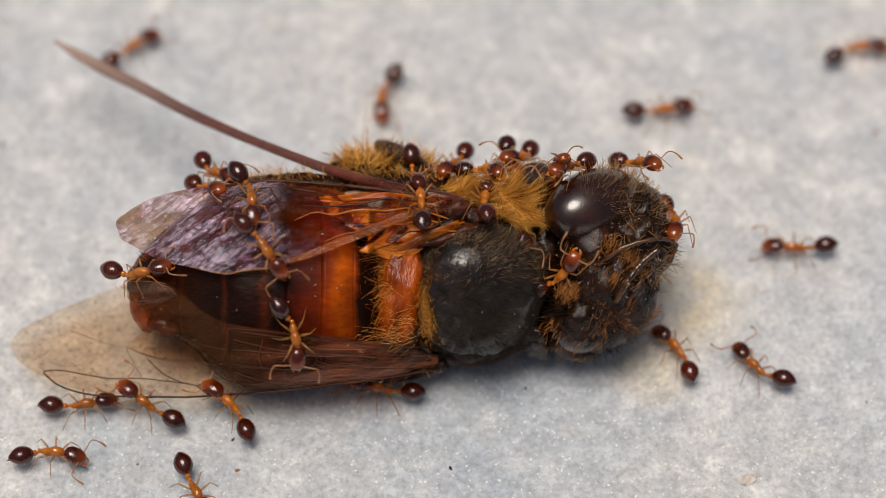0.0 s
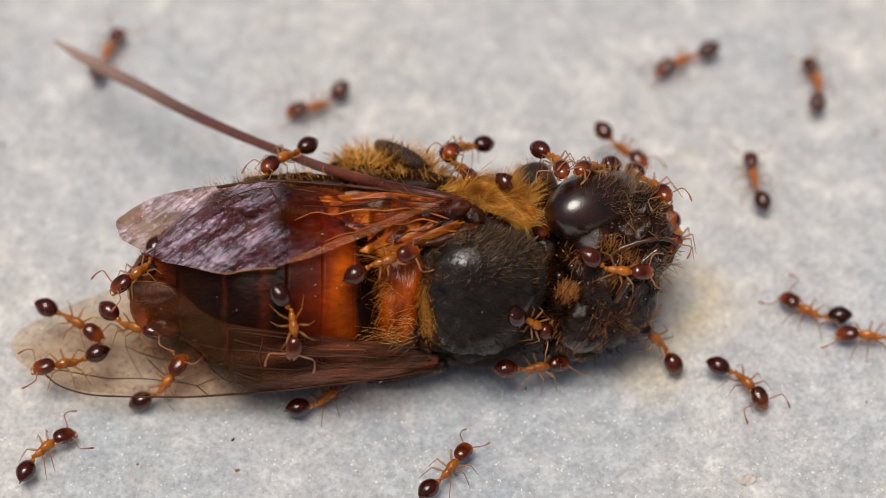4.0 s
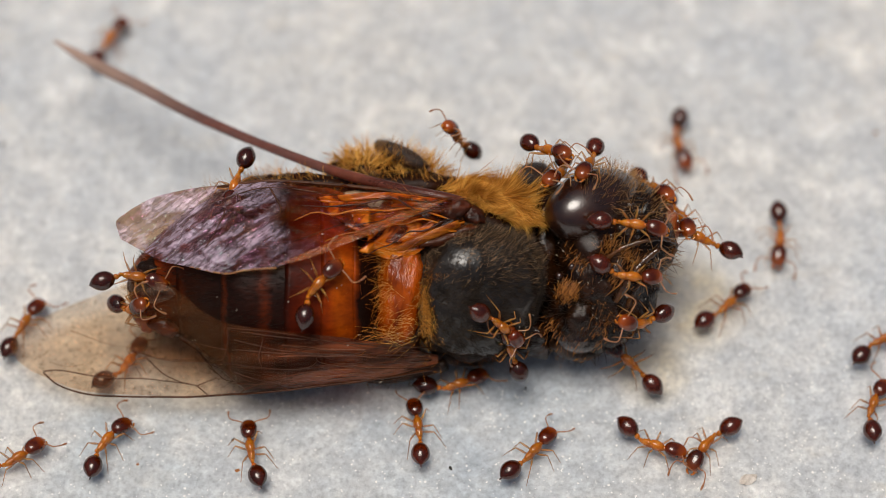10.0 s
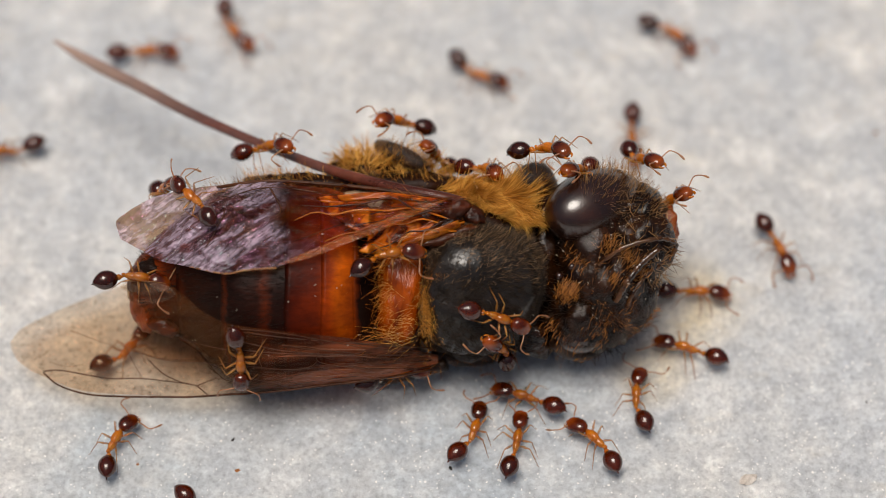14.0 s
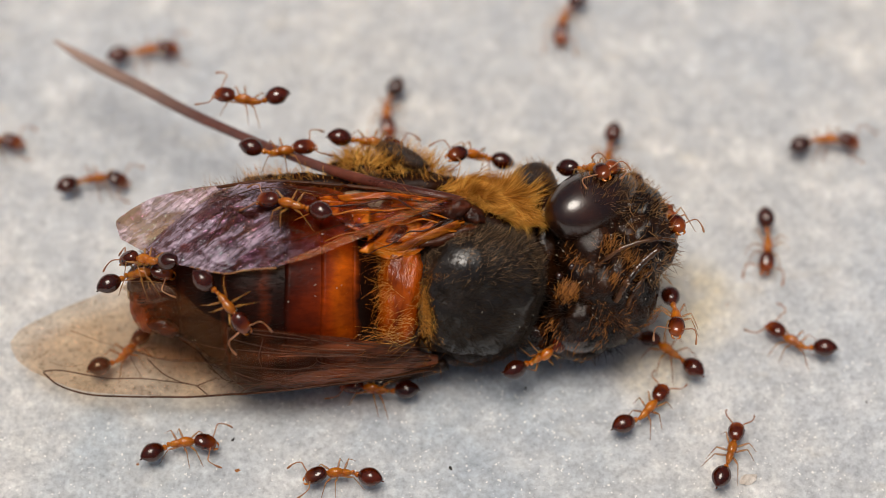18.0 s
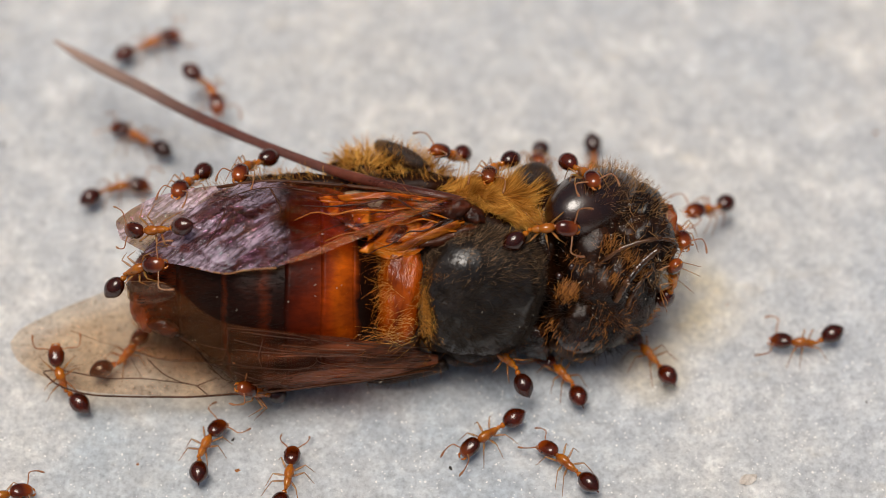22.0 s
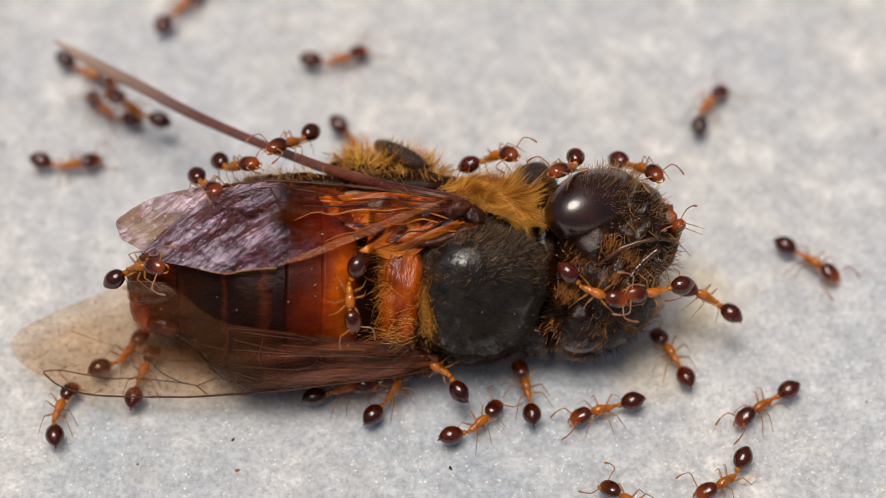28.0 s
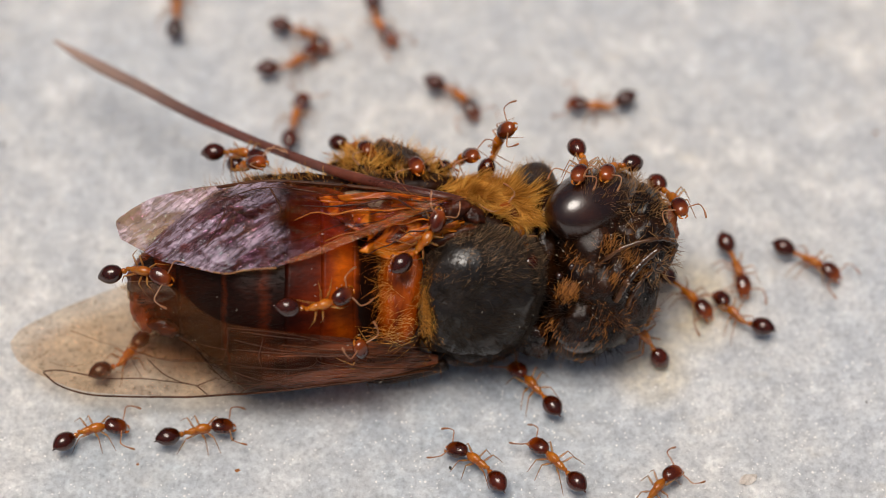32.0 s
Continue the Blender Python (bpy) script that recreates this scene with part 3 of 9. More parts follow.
def bee_thorax():
    rng = random.Random(11)
    bm = bmesh.new()
    blob(bm, (0.68, -0.50, 2.35), (1.50, 2.0, 1.75), (0, 0, -4), 32, 22, rough=0.18, freq=1.4)
    part("thorax", bm, SHELL_UMBER, BEE, "dark body of the thorax")
    bm = bmesh.new()
    blob(bm, (-1.03, -0.60, 2.35), (0.90, 1.75, 1.35), (0, 0, 0), 36, 24, rough=0.25, freq=2.4)
    part("propodeum", bm, SHELL_BROWN, BEE, "red-brown rear of the thorax")
    # amber and dark folds of the wing roots fan out from the hinge
    hinge, far_end, near_end = Vector((0.45, 0.68, 3.95)), Vector((-2.65, 1.08, 4.05)), Vector((-1.07, -0.39, 4.00))
    bm = bmesh.new()
    uv = bm.loops.layers.uv.new("fan")
    nu, nv, rows, at = 90, 40, [], {}
    for i in range(nu + 1):
        f = i / nu
        end = far_end.lerp(near_end, f) + Vector((0.55 * noise.noise(Vector((f * 6, 3, 1))), 0.10 * noise.noise(Vector((f * 9, 8, 2))), 0))
        start = hinge + Vector((0.10 * noise.noise(Vector((f * 5, 1, 7))), 0.26 - 0.42 * f, -0.05))
        row = []
        for j in range(nv + 1):
            g = j / nv
            p = start.lerp(end, g) + Vector((0, 0.16 * (1 - f) * math.sin(math.pi * g), 0))
            p += Vector((0, 0.10, 0)) * noise.noise(Vector((f * 4, g * 2.5, 5)))
            fold = 0.13 * noise.noise(Vector((f * 5, g * 2.0, 0))) + 0.08 * (0.4 - abs(noise.noise(Vector((f * 9, g * 3.0, 4))))) + 0.03 * noise.noise(Vector((f * 30, g * 9, 9)))
            p.z = max(p.z + 0.12 * math.sin(math.pi * g), drape(p.x, p.y, 0.26) if p.x < -1.49 else 0.0) + fold * (0.4 + 0.6 * math.sin(math.pi * min(1.0, 0.15 + 0.8 * g)))
            v = bm.verts.new(p)
            at[v] = (f, g)
            row.append(v)
        rows.append(row)
    for i in range(nu):
        for j in range(nv):
            if noise.noise(Vector((i / nu * 6, j / nv * 2.2, 20))) > 0.26 + 0.75 * (1 - j / nv):
                continue  # torn gaps between the folds
            for loop in bm.faces.new((rows[i][j], rows[i][j + 1], rows[i + 1][j + 1], rows[i + 1][j])).loops:
                loop[uv].uv = at[loop.vert]
    bmesh.ops.solidify(bm, geom=bm.faces[:], thickness=0.03)
    part("wing_root", bm, STREAKS, BEE, "crumpled amber and gold tissue of the wing roots")
    for k in range(6):
        f = (k + 0.5) / 6
        end = far_end.lerp(near_end, f) + Vector((rng.uniform(-0.9, 0.1), rng.uniform(-0.1, 0.1), 0.05))
        cv = curve([hinge + Vector((0, 0.2 - 0.4 * f, 0.1)), hinge.lerp(end, 0.5) + Vector((0, 0.14 * (1 - f), 0.26)), end], 10)
        cv = [Vector((p.x, p.y, max(p.z, drape(p.x, p.y, 0.36) if p.x < -1.49 else 0))) + Vector((0, 0.22 * noise.noise(p * 1.6 + Vector((0, 0, k))), 0)) for p in cv]
        bm = bmesh.new()
        tube(bm, cv, [rng.uniform(0.018, 0.03) * (1.1 - 0.7 * i / len(cv)) for i in range(len(cv))], 8)
        part("wing_root_vein", bm, FOLD_AMBER if k % 2 else FOLD_DARK, BEE, "amber vein of the wing root" if k % 2 else "dark vein of the wing root")
    bm = bmesh.new()
    cv = curve([(-1.11, -0.08, 4.00), (-0.66, 0.11, 4.15), (-0.17, 0.32, 4.20), (0.33, 0.53, 4.10)], 6)
    tube(bm, cv, [0.085 + 0.04 * math.sin(3 * i / len(cv)) for i in range(len(cv))], 12, flat=0.5)
    part("wing_root", bm, FOLD_AMBER, BEE, "orange fold joining the plate to the wing hinge")
    for q, r, tt in (((0.28, 0.82, 4.08), (0.34, 0.16, 0.17), 8), ((0.66, 0.70, 4.02), (0.24, 0.18, 0.18), -30), ((0.07, 0.51, 4.00), (0.30, 0.12, 0.16), 35)):
        bm = bmesh.new()
        blob(bm, q, r, (0, 0, tt), 28, 18, rough=0.14, freq=2.4)
        part("hinge_knob", bm, FOLD_DARK, BEE, "dark red knob of the wing hinge")
    spots = [(Vector((rng.uniform(-1.73, 0.79), rng.uniform(0.15, 1.1), rng.uniform(3.5, 3.95))), (-0.4, 0.1, 0.7)) for _ in range(300)]
    hairs("hinge_hair", spots, 0.3, BEE, HAIR_RUST, 0.007, lean=(-0.5, 0, 0), spread=0.5, label="golden hair between the wing roots", seed=14, bend=0.5, clump=1.2)
    c, r, t = (0.74, -0.85, 3.42), (1.28, 1.36, 0.92), (14, 12, -8)
    bm = bmesh.new()
    blob(bm, c, r, t, 64, 44, rough=0.13, freq=1.3, box=2.5)
    part("scutum", bm, SHELL_DARK, BEE, "dark grey fuzzy domed back plate")
    hairs("scutum_fuzz", [q for q in on_blob(rng, 9000, c, [v * 1.03 for v in r], t, (0, 0, 1), -0.1, 2.5) if (q[0] - Vector((0.19, -0.17, 4.20))).length > 0.68 or rng.random() < 0.2], 0.17, BEE, HAIR_GREY, 0.0045, lean=(0.8, 0.4, -0.5), spread=0.8, label="short grey fuzz on the back plate", seed=6, clump=0.8, freq=1.6)
    hairs("scutum_pale_fuzz", [q for q in on_blob(rng, 5200, c, [v * 1.03 for v in r], t, (0, 0.5, 1), 0.1, 2.5) if q[0].y > -0.9 + 1.1 * rng.random() and (q[0] - Vector((0.19, -0.17, 4.20))).length > 0.3], 0.17, BEE, HAIR_FUZZ, 0.0036, lean=(0.8, 0.3, -0.5), spread=0.9, label="short tan fuzz on the back plate", seed=7, clump=1.0, freq=1.6)
    spots = [(Vector((x, -1.60 - 0.42 * math.cos(1.25 * (x - 0.75)) + rng.gauss(0, 0.05), 2.95 + rng.uniform(-0.15, 0.25))), (0.1, -1, 0.3)) for x in (rng.uniform(-0.45, 1.75) for _ in range(420))]
    hairs("scutum_fringe", spots, 0.26, BEE, HAIR_RUST, 0.005, lean=(0.5, 0, 0), spread=0.45, label="rust-golden fringe under the back plate", seed=19, bend=0.3, clump=1.4, freq=2.4)
    for q, n in (((-0.02, -0.62, 4.22), 160), ((-0.18, -1.76, 3.75), 160), ((1.75, -0.68, 3.90), 60)):
        spots = [(Vector(q) + Vector((rng.gauss(0, 0.09), rng.gauss(0, 0.06), rng.gauss(0, 0.04))), (rng.uniform(-0.6, 0.6), 0.5, 0.5)) for _ in range(n)]
        hairs("orange_tuft", spots, 0.18, BEE, HAIR_RUST, 0.0045, spread=0.4, label="small orange tuft on the back plate", seed=n + 3)
    bm = bmesh.new()
    blob(bm, (-0.92, -0.90, 3.62), (0.44, 1.08, 0.50), (4, 10, -3), 64, 48, rough=0.10, freq=2.2, box=3.4)
    part("scutellum", bm, SCUTELLUM, BEE, "orange plate behind the back plate")
    spots = [(Vector((rng.uniform(-1.34, -0.94), rng.uniform(-2.0, 0.15), 4.02 + rng.uniform(-0.12, 0.06))), (-0.9, rng.uniform(-0.5, 0.5), 0.35)) for _ in range(150)]
    hairs("scutellum_hair", spots, 0.46, BEE, HAIR_WISP, 0.0035, spread=0.35, label="long wispy orange hair on the plate", seed=15, bend=0.4, clump=2.4, freq=2.6)
    spots = [(Vector((rng.uniform(-1.13, -0.55), rng.uniform(-2.05, 0.1), 4.08)), (-0.8, rng.uniform(-0.8, 0.8), 0.15)) for _ in range(160)]
    hairs("plate_hair", spots, 0.36, BEE, HAIR_GOLD, 0.0035, spread=0.25, label="fine pale hair lying on the orange plate", seed=17, bend=0.3, clump=1.3)
    bm = bmesh.new()
    blob(bm, (0.14, 0.27, 3.95), (0.80, 0.12, 0.22), (0, 0, 15), 28, 16, rough=0.14, freq=3.0)
    part("wing_base_plate", bm, SHELL_BROWN, BEE, "red-brown ridge beside the back plate")
    spots = [(Vector((-0.32, -1.24, 4.10)) + Vector((rng.gauss(0, 0.10), rng.gauss(0, 0.34), rng.gauss(0, 0.05))), (0.1, -0.1, 1)) for _ in range(1300)]
    hairs("golden_patch", spots, 0.12, BEE, HAIR_GOLD, 0.004, spread=0.6, label="patch of golden-tan hair", seed=8)
    # golden coat on the flank
    spots = []
    for _ in range(9000):
        x, y = rng.gauss(0.95, 0.55), rng.uniform(0.45, 1.56)
        rise = 1 - ((y + 0.5) / 2.06) ** 2 - ((x - 0.75) / 1.85) ** 2
        if rise > 0 and y > 1.24 - 0.39 * (x + 0.17) + rng.gauss(0, 0.05):
            spots.append((Vector((x, y, 2.40 + 1.80 * math.sqrt(rise))), (0.25, 0.6, 0.7)))
    hairs("golden_flank_hair", spots, 0.36, BEE, HAIR_BRIGHT, 0.0065, lean=(0.5, -0.6, 0.1), spread=0.4, label="dense golden hair on the flank", seed=9, bend=0.2, clump=1.7, freq=3.2)
    bm = bmesh.new()
    blob(bm, (-1.35, 1.67, 1.70), (1.15, 0.30, 0.6), (0, 0, -4), 32, 20, rough=0.15, freq=2.5)
    part("flank", bm, SHELL_UMBER, BEE, "dark brown upper flank")
    for q, r, tt in (((-0.73, 1.39, 2.00), (1.25, 0.30, 0.7), -4), ((-2.92, 1.41, 2.30), (1.35, 0.22, 0.6), -1)):
        bm = bmesh.new()
        blob(bm, q, r, (0, 0, tt), 40, 20, rough=0.12, freq=2.5)
        part("flank", bm, SHELL_UMBER, BEE, "dark brown side under the folded wing")
        hairs("side_hair", on_blob(rng, 260, q, r, (0, 0, tt), (0, 0.6, 0.8), 0.1), 0.26, BEE, HAIR_GOLD, 0.006, lean=(-0.3, 0.2, 0), spread=0.6, label="golden hair along the side", seed=18, clump=1.2)
    spots = on_blob(rng, 900, (-1.16, 1.69, 1.75), (1.1, 0.30, 0.55), (0, 0, -4), (0, 0.3, 1), -0.1)
    hairs("flank_brush", spots, 0.36, BEE, HAIR_BRIGHT, 0.008, lean=(0.3, 0.2, 0), spread=0.6, label="golden hair over the upper flank", seed=16, clump=1.2)
    spots = on_blob(rng, 220, (-1.68, 1.77, 1.70), (0.72, 0.26, 0.45), (0, 0, -8), (0, 0.5, 0.8), -0.2)
    hairs("golden_leg_hair", spots, 0.32, BEE, HAIR_BRIGHT, 0.011, lean=(-0.6, 0.0, 0), spread=0.5, label="golden brush on the hind leg", seed=10, clump=1.2)
    spots = [(Vector((-9.48, -2.41, 2.90)) + Vector((rng.uniform(-0.53, 1.75) - -9.41, rng.gauss(0, 0.12), rng.gauss(0, 0.2))), (0, -0.6, 0.5)) for _ in range(36)]
    hairs("lower_flank_hair", spots, 0.2, BEE, HAIR_RUST, 0.0045, spread=0.7, label="golden hairs along the lower flank", seed=12, clump=1.2)


def bee_head():
    rng = random.Random(21)
    bm = bmesh.new()
    blob(bm, (3.45, -0.33, 2.75), (1.08, 1.74, 1.25), (0, 0, 12), 72, 48, rough=0.20, freq=1.5)
    head = part("head", bm, HEAD_MAT, BEE, "dark rough head capsule")
    for name, q, r, t, label in (("face", (4.20, 0.16, 3.10), (0.70, 0.86, 0.85), 18, "dark rough face"), ("brow", (4.15, 0.71, 3.00), (0.62, 0.62, 0.66), -10, "dark brown fuzzy brow"),
                                 ("cheek", (3.05, -1.36, 2.70), (0.90, 0.80, 0.95), 10, "black lower cheek"), ("neck", (1.96, -1.82, 2.30), (0.42, 0.55, 0.8), 20, "black lower neck"), ("cheek", (3.60, -0.76, 2.85), (0.72, 0.74, 0.97), 30, "dark cheek"),
                                 ("chin", (3.20, -1.72, 2.50), (0.52, 0.50, 0.8), 30, "black hairy chin"), ("neck", (2.18, -0.11, 2.30), (0.5, 1.45, 1.0), 0, "black neck")):
        bm = bmesh.new()
        blob(bm, q, r, (0, 0, t), 64, 44, rough=0.14, freq=2.0)
        part(name, bm, HEAD_MAT, head, label)
    c, r, t = (3.26, 0.90, 3.10), (1.33, 0.82, 0.82), (0, 42, 16)
    bm = bmesh.new()
    blob(bm, c, r, t, 48, 32)
    part("compound_eye", bm, EYE_MAT, head, "large glossy dark brown compound eye")
    bm = bmesh.new()
    blob(bm, (2.84, -1.85, 2.80), (0.55, 0.38, 0.6), (0, 0, -15), 32, 20)
    part("compound_eye", bm, EYE_MAT, head, "dark lower compound eye")
    bm = bmesh.new()
    for q in ((2.45, -0.57, 3.75), (2.71, -0.37, 3.85), (2.64, -0.77, 3.80)):
        blob(bm, q, (0.09, 0.09, 0.09), seg=14, rings=10)
    part("ocelli", bm, EYE_MAT, head, "three glossy simple eyes")
    bm = bmesh.new()
    blob(bm, (4.72, 0.64, 2.90), (0.26, 0.38, 0.3), (0, 0, 15), rough=0.2, freq=4)
    blob(bm, (4.86, 0.52, 2.70), (0.16, 0.26, 0.2), (0, 0, -10))
    part("labrum", bm, SHELL_RUST, head, "rust-orange upper lip")
    for pts, rr in (([(4.25, 0.95, 3.30), (4.60, 0.90, 3.10), (4.88, 0.68, 2.80), (4.90, 0.36, 2.60)], [0.13, 0.14, 0.11, 0.05]),
                    ([(4.40, -0.35, 3.10), (4.70, -0.25, 2.90), (4.86, 0.01, 2.70), (4.90, 0.28, 2.60)], [0.13, 0.14, 0.11, 0.05])):
        bm = bmesh.new()
        cv = curve(pts, 5)
        tube(bm, cv, [np.interp(i / (len(cv) - 1), [0, 0.33, 0.66, 1], rr) for i in range(len(cv))], 10)
        part("mandible", bm, LEG_MAT, head, "dark curved jaw")
    for thick, pts in zip((0.050, 0.076, 0.056), ([(3.27, -0.34, 4.00), (3.73, 0.01, 4.15), (4.33, 0.19, 4.10), (4.70, 0.20, 3.90), (4.91, 0.08, 3.70), (4.85, -0.13, 3.60)],
                [(4.51, -0.01, 4.00), (4.21, -0.25, 4.05), (3.95, -0.56, 4.05), (3.77, -0.84, 4.00), (3.63, -1.10, 3.90)],
                [(3.85, -1.43, 3.40), (4.00, -0.94, 3.70), (4.37, -0.47, 3.60), (4.69, -0.32, 3.40)])):
        bm = bmesh.new()
        cv = curve(pts, 6)
        tube(bm, cv, [thick + 0.014 * math.cos(i * math.pi * 0.66) for i in range(len(cv))], 10)
        part("antenna", bm, ANTENNA_MAT, head, "glossy dark jointed antenna")
    hairs("face_hair", on_blob(rng, 260, (4.16, 0.12, 3.06), (0.74, 0.92, 0.92), (0, 0, 18), (0.2, 0, 1), 0.1), 0.28, BEE, HAIR_TAN, 0.007, spread=0.8, label="tan hair on the face", seed=22)
    hairs("crown_fuzz", on_blob(rng, 700, (3.48, -0.33, 2.80), (1.10, 1.68, 1.26), (0, 0, 12), (0, 0, 1), 0.1), 0.22, BEE, HAIR_DARK, 0.005, spread=0.7, label="black hair on the crown", seed=27, clump=1.0)
    hairs("face_gold", [q for q in on_blob(rng, 2600, (3.60, -0.33, 2.82), (1.10, 1.62, 1.27), (0, 0, 12), (0, 0, 1), 0.1) if noise.noise(q[0] * 2.1) > 0.2], 0.13, BEE, HAIR_RUST, 0.0042, lean=(0.4, 0.5, 0), spread=0.45, label="brown-gold hair patches on the face", seed=28, clump=1.0)
    hairs("head_fuzz", on_blob(rng, 700, (3.12, -1.30, 2.72), (0.92, 0.92, 1.0), (0, 0, 10), (0, -0.3, 1), -0.2), 0.30, BEE, HAIR_DARK, 0.006, spread=0.6, label="dark hair on the head", seed=23)
    hairs("rim_hair", on_blob(rng, 520, c, r, t, (0.75, 0.65, 0.1), 0.45), 0.26, BEE, HAIR_TAN, 0.0045, spread=0.3, label="fine bristles round the eye's rim", seed=26)
    hairs("eye_hair", on_blob(rng, 380, (4.07, 0.74, 3.10), (0.68, 0.66, 0.70), (0, 0, -8), (0.6, 0.4, 0.5), 0.0), 0.2, BEE, HAIR_TAN, 0.005, spread=0.3, label="pale hairs round the eye", seed=24)
    for q, n, s in (((2.58, -0.92, 3.85), 420, 0.10), ((3.57, -0.70, 4.00), 80, 0.10), ((3.86, -0.22, 4.05), 90, 0.12), ((3.30, -1.72, 3.50), 80, 0.2), ((3.45, 0.01, 4.05), 80, 0.12),
                    ((2.80, -0.28, 3.95), 60, 0.12), ((3.75, -1.20, 3.60), 60, 0.15), ((4.16, -0.50, 3.75), 80, 0.12), ((2.77, -2.01, 3.30), 50, 0.2), ((4.62, -0.15, 3.50), 110, 0.12), ((2.29, -1.73, 3.30), 50, 0.15)):
        spots = [(Vector(q) + Vector((rng.gauss(0, s), rng.gauss(0, s), rng.gauss(0, 0.08))), (0.5, 0.8, 0.35)) for _ in range(n)]
        hairs("rust_tuft", spots, 0.17, BEE, HAIR_RUST, 0.0045, spread=0.3, clump=0.8, label="rust-golden tuft of hair", seed=25 + n)


def bee_leg(name, pts, radii, label, hair=0):
    bm = bmesh.new()
    cv = curve(pts, 5)
    tube(bm, cv, [np.interp(i / (len(cv) - 1), np.linspace(0, 1, len(radii)), radii) for i in range(len(cv))], 12)
    leg = part(name, bm, LEG_MAT, BEE, label)
    if hair:
        rng = random.Random(hair)
        spots = []
        for _ in range(hair):
            i = rng.randrange(1, len(cv))
            d = (cv[i] - cv[i - 1]).normalized()
            o = Vector((rng.gauss(0, 1), rng.gauss(0, 1), rng.gauss(0, 1)))
            o = (o - d * o.dot(d)).normalized()
            spots.append((cv[i] + o * radii[min(len(radii) - 1, i * len(radii) // len(cv))] * 0.9, o))
        hairs("leg_hair", spots, 0.17, leg, HAIR_TAN, 0.0045, spread=0.4, label="fine leg hair", seed=hair)
    return leg


def bee_legs():
    bee_leg("hind_leg", [(-1.43, 2.28, 1.90), (-1.10, 2.12, 2.15), (-0.68, 1.92, 2.35), (-0.34, 1.72, 2.40)], [0.12, 0.21, 0.20, 0.10], "dark flattened hind leg over the flank", 420)
    bee_leg("middle_leg", [(1.47, 1.11, 2.50), (1.75, 1.41, 2.60), (2.05, 1.50, 2.50), (2.37, 1.17, 2.40)], [0.22, 0.34, 0.38, 0.20], "dark bent middle leg joint", 700)
    bee_leg("middle_leg", [(2.09, 1.36, 2.30), (1.98, 1.67, 2.10), (2.16, 1.78, 2.00)], [0.22, 0.24, 0.12], "dark hairy leg stump", 90)
    bee_leg("fore_leg", [(3.10, -1.75, 2.60), (3.45, -1.86, 2.50), (3.72, -1.82, 2.30), (3.92, -1.66, 2.20)], [0.16, 0.13, 0.12, 0.07], "dark foreleg stretched out", 60)
    bee_leg("fore_leg", [(2.43, -1.95, 2.90), (2.69, -2.18, 2.60), (3.10, -2.26, 2.40), (3.49, -2.11, 2.40)], [0.2, 0.2, 0.16, 0.10], "dark folded foreleg", 90)
    bee_leg("middle_leg", [(-0.17, -2.28, 2.50), (0.56, -2.40, 2.10), (1.23, -2.28, 2.00), (1.78, -2.00, 2.10)], [0.16, 0.17, 0.15, 0.1], "dark folded middle leg under the flank", 40)
    bee_leg("hind_leg", [(0.07, -2.48, 2.60), (-0.54, -2.67, 2.40), (-1.15, -2.83, 2.30), (-1.64, -2.88, 2.20)], [0.14, 0.13, 0.09, 0.04], "dark hind leg stretched under the wing", 60)


def membrane(name, upper, lower, lift, material, label, wrinkle, nu=70, nv=18, least=-9.0, fine=0.0, smooth_spot=None):
    """A wing skin between its front and rear edges, laid over the abdomen, with creases along it."""
    def along(edge, f):
        i = min(int(f * (len(edge) - 1)), len(edge) - 2)
        g = f * (len(edge) - 1) - i
        return Vector(edge[i]).lerp(Vector(edge[i + 1]), g)
    up, lo = [tuple(v)[:2] for v in curve([(*p, 0) for p in upper], 4)], [tuple(v)[:2] for v in curve([(*p, 0) for p in lower], 4)]
    bm = bmesh.new()
    grid = []
    for i in range(nu + 1):
        a, b = along(up, i / nu), along(lo, i / nu)
        row = []
        for j in range(nv + 1):
            p = a.lerp(b, j / nv)
            q = Vector((p.x * 0.9 - p.y * 0.6, p.y * 2.0 + p.x * 0.8, 3.1))
            w = wrinkle * (0.6 * noise.noise(q * 0.7) + 1.1 * (0.35 - abs(noise.noise(q * 1.1))) + 0.5 * (0.3 - abs(noise.noise(q * 2.6))) + 0.12 * (0.3 - abs(noise.noise(q * 6.5))))
            if fine:  # sharp little pleats that run out from the root
                s = Vector(((p.x * 0.79 + p.y * 0.62) * 1.7, (p.y * 0.79 - p.x * 0.62) * 6.0, 7.7))
                w += fine * (0.35 - abs(noise.noise(s))) + 0.4 * fine * (0.35 - abs(noise.noise(s * 2.1)))
            if smooth_spot:  # one smooth fold that tips back to the light
                e = Vector((p.x - smooth_spot[0], p.y - smooth_spot[1]))
                along_it, across_it = e.x * 0.79 + e.y * 0.62, e.y * 0.79 - e.x * 0.62
                k = max(0.0, min(1.0, 1.6 - 1.6 * math.hypot(along_it / 0.48, across_it / 0.20)))
                w = w * (1 - k) + k * (0.10 - 0.42 * across_it)
            row.append(bm.verts.new((p.x, p.y, max(drape(p.x, p.y, lift), least) + w)))
        grid.append(row)
    for i in range(nu):
        for j in range(nv):
            bm.faces.new((grid[i][j], grid[i][j + 1], grid[i + 1][j + 1], grid[i + 1][j]))
    bmesh.ops.recalc_face_normals(bm, faces=bm.faces)
    return part(name, bm, material, BEE, label)


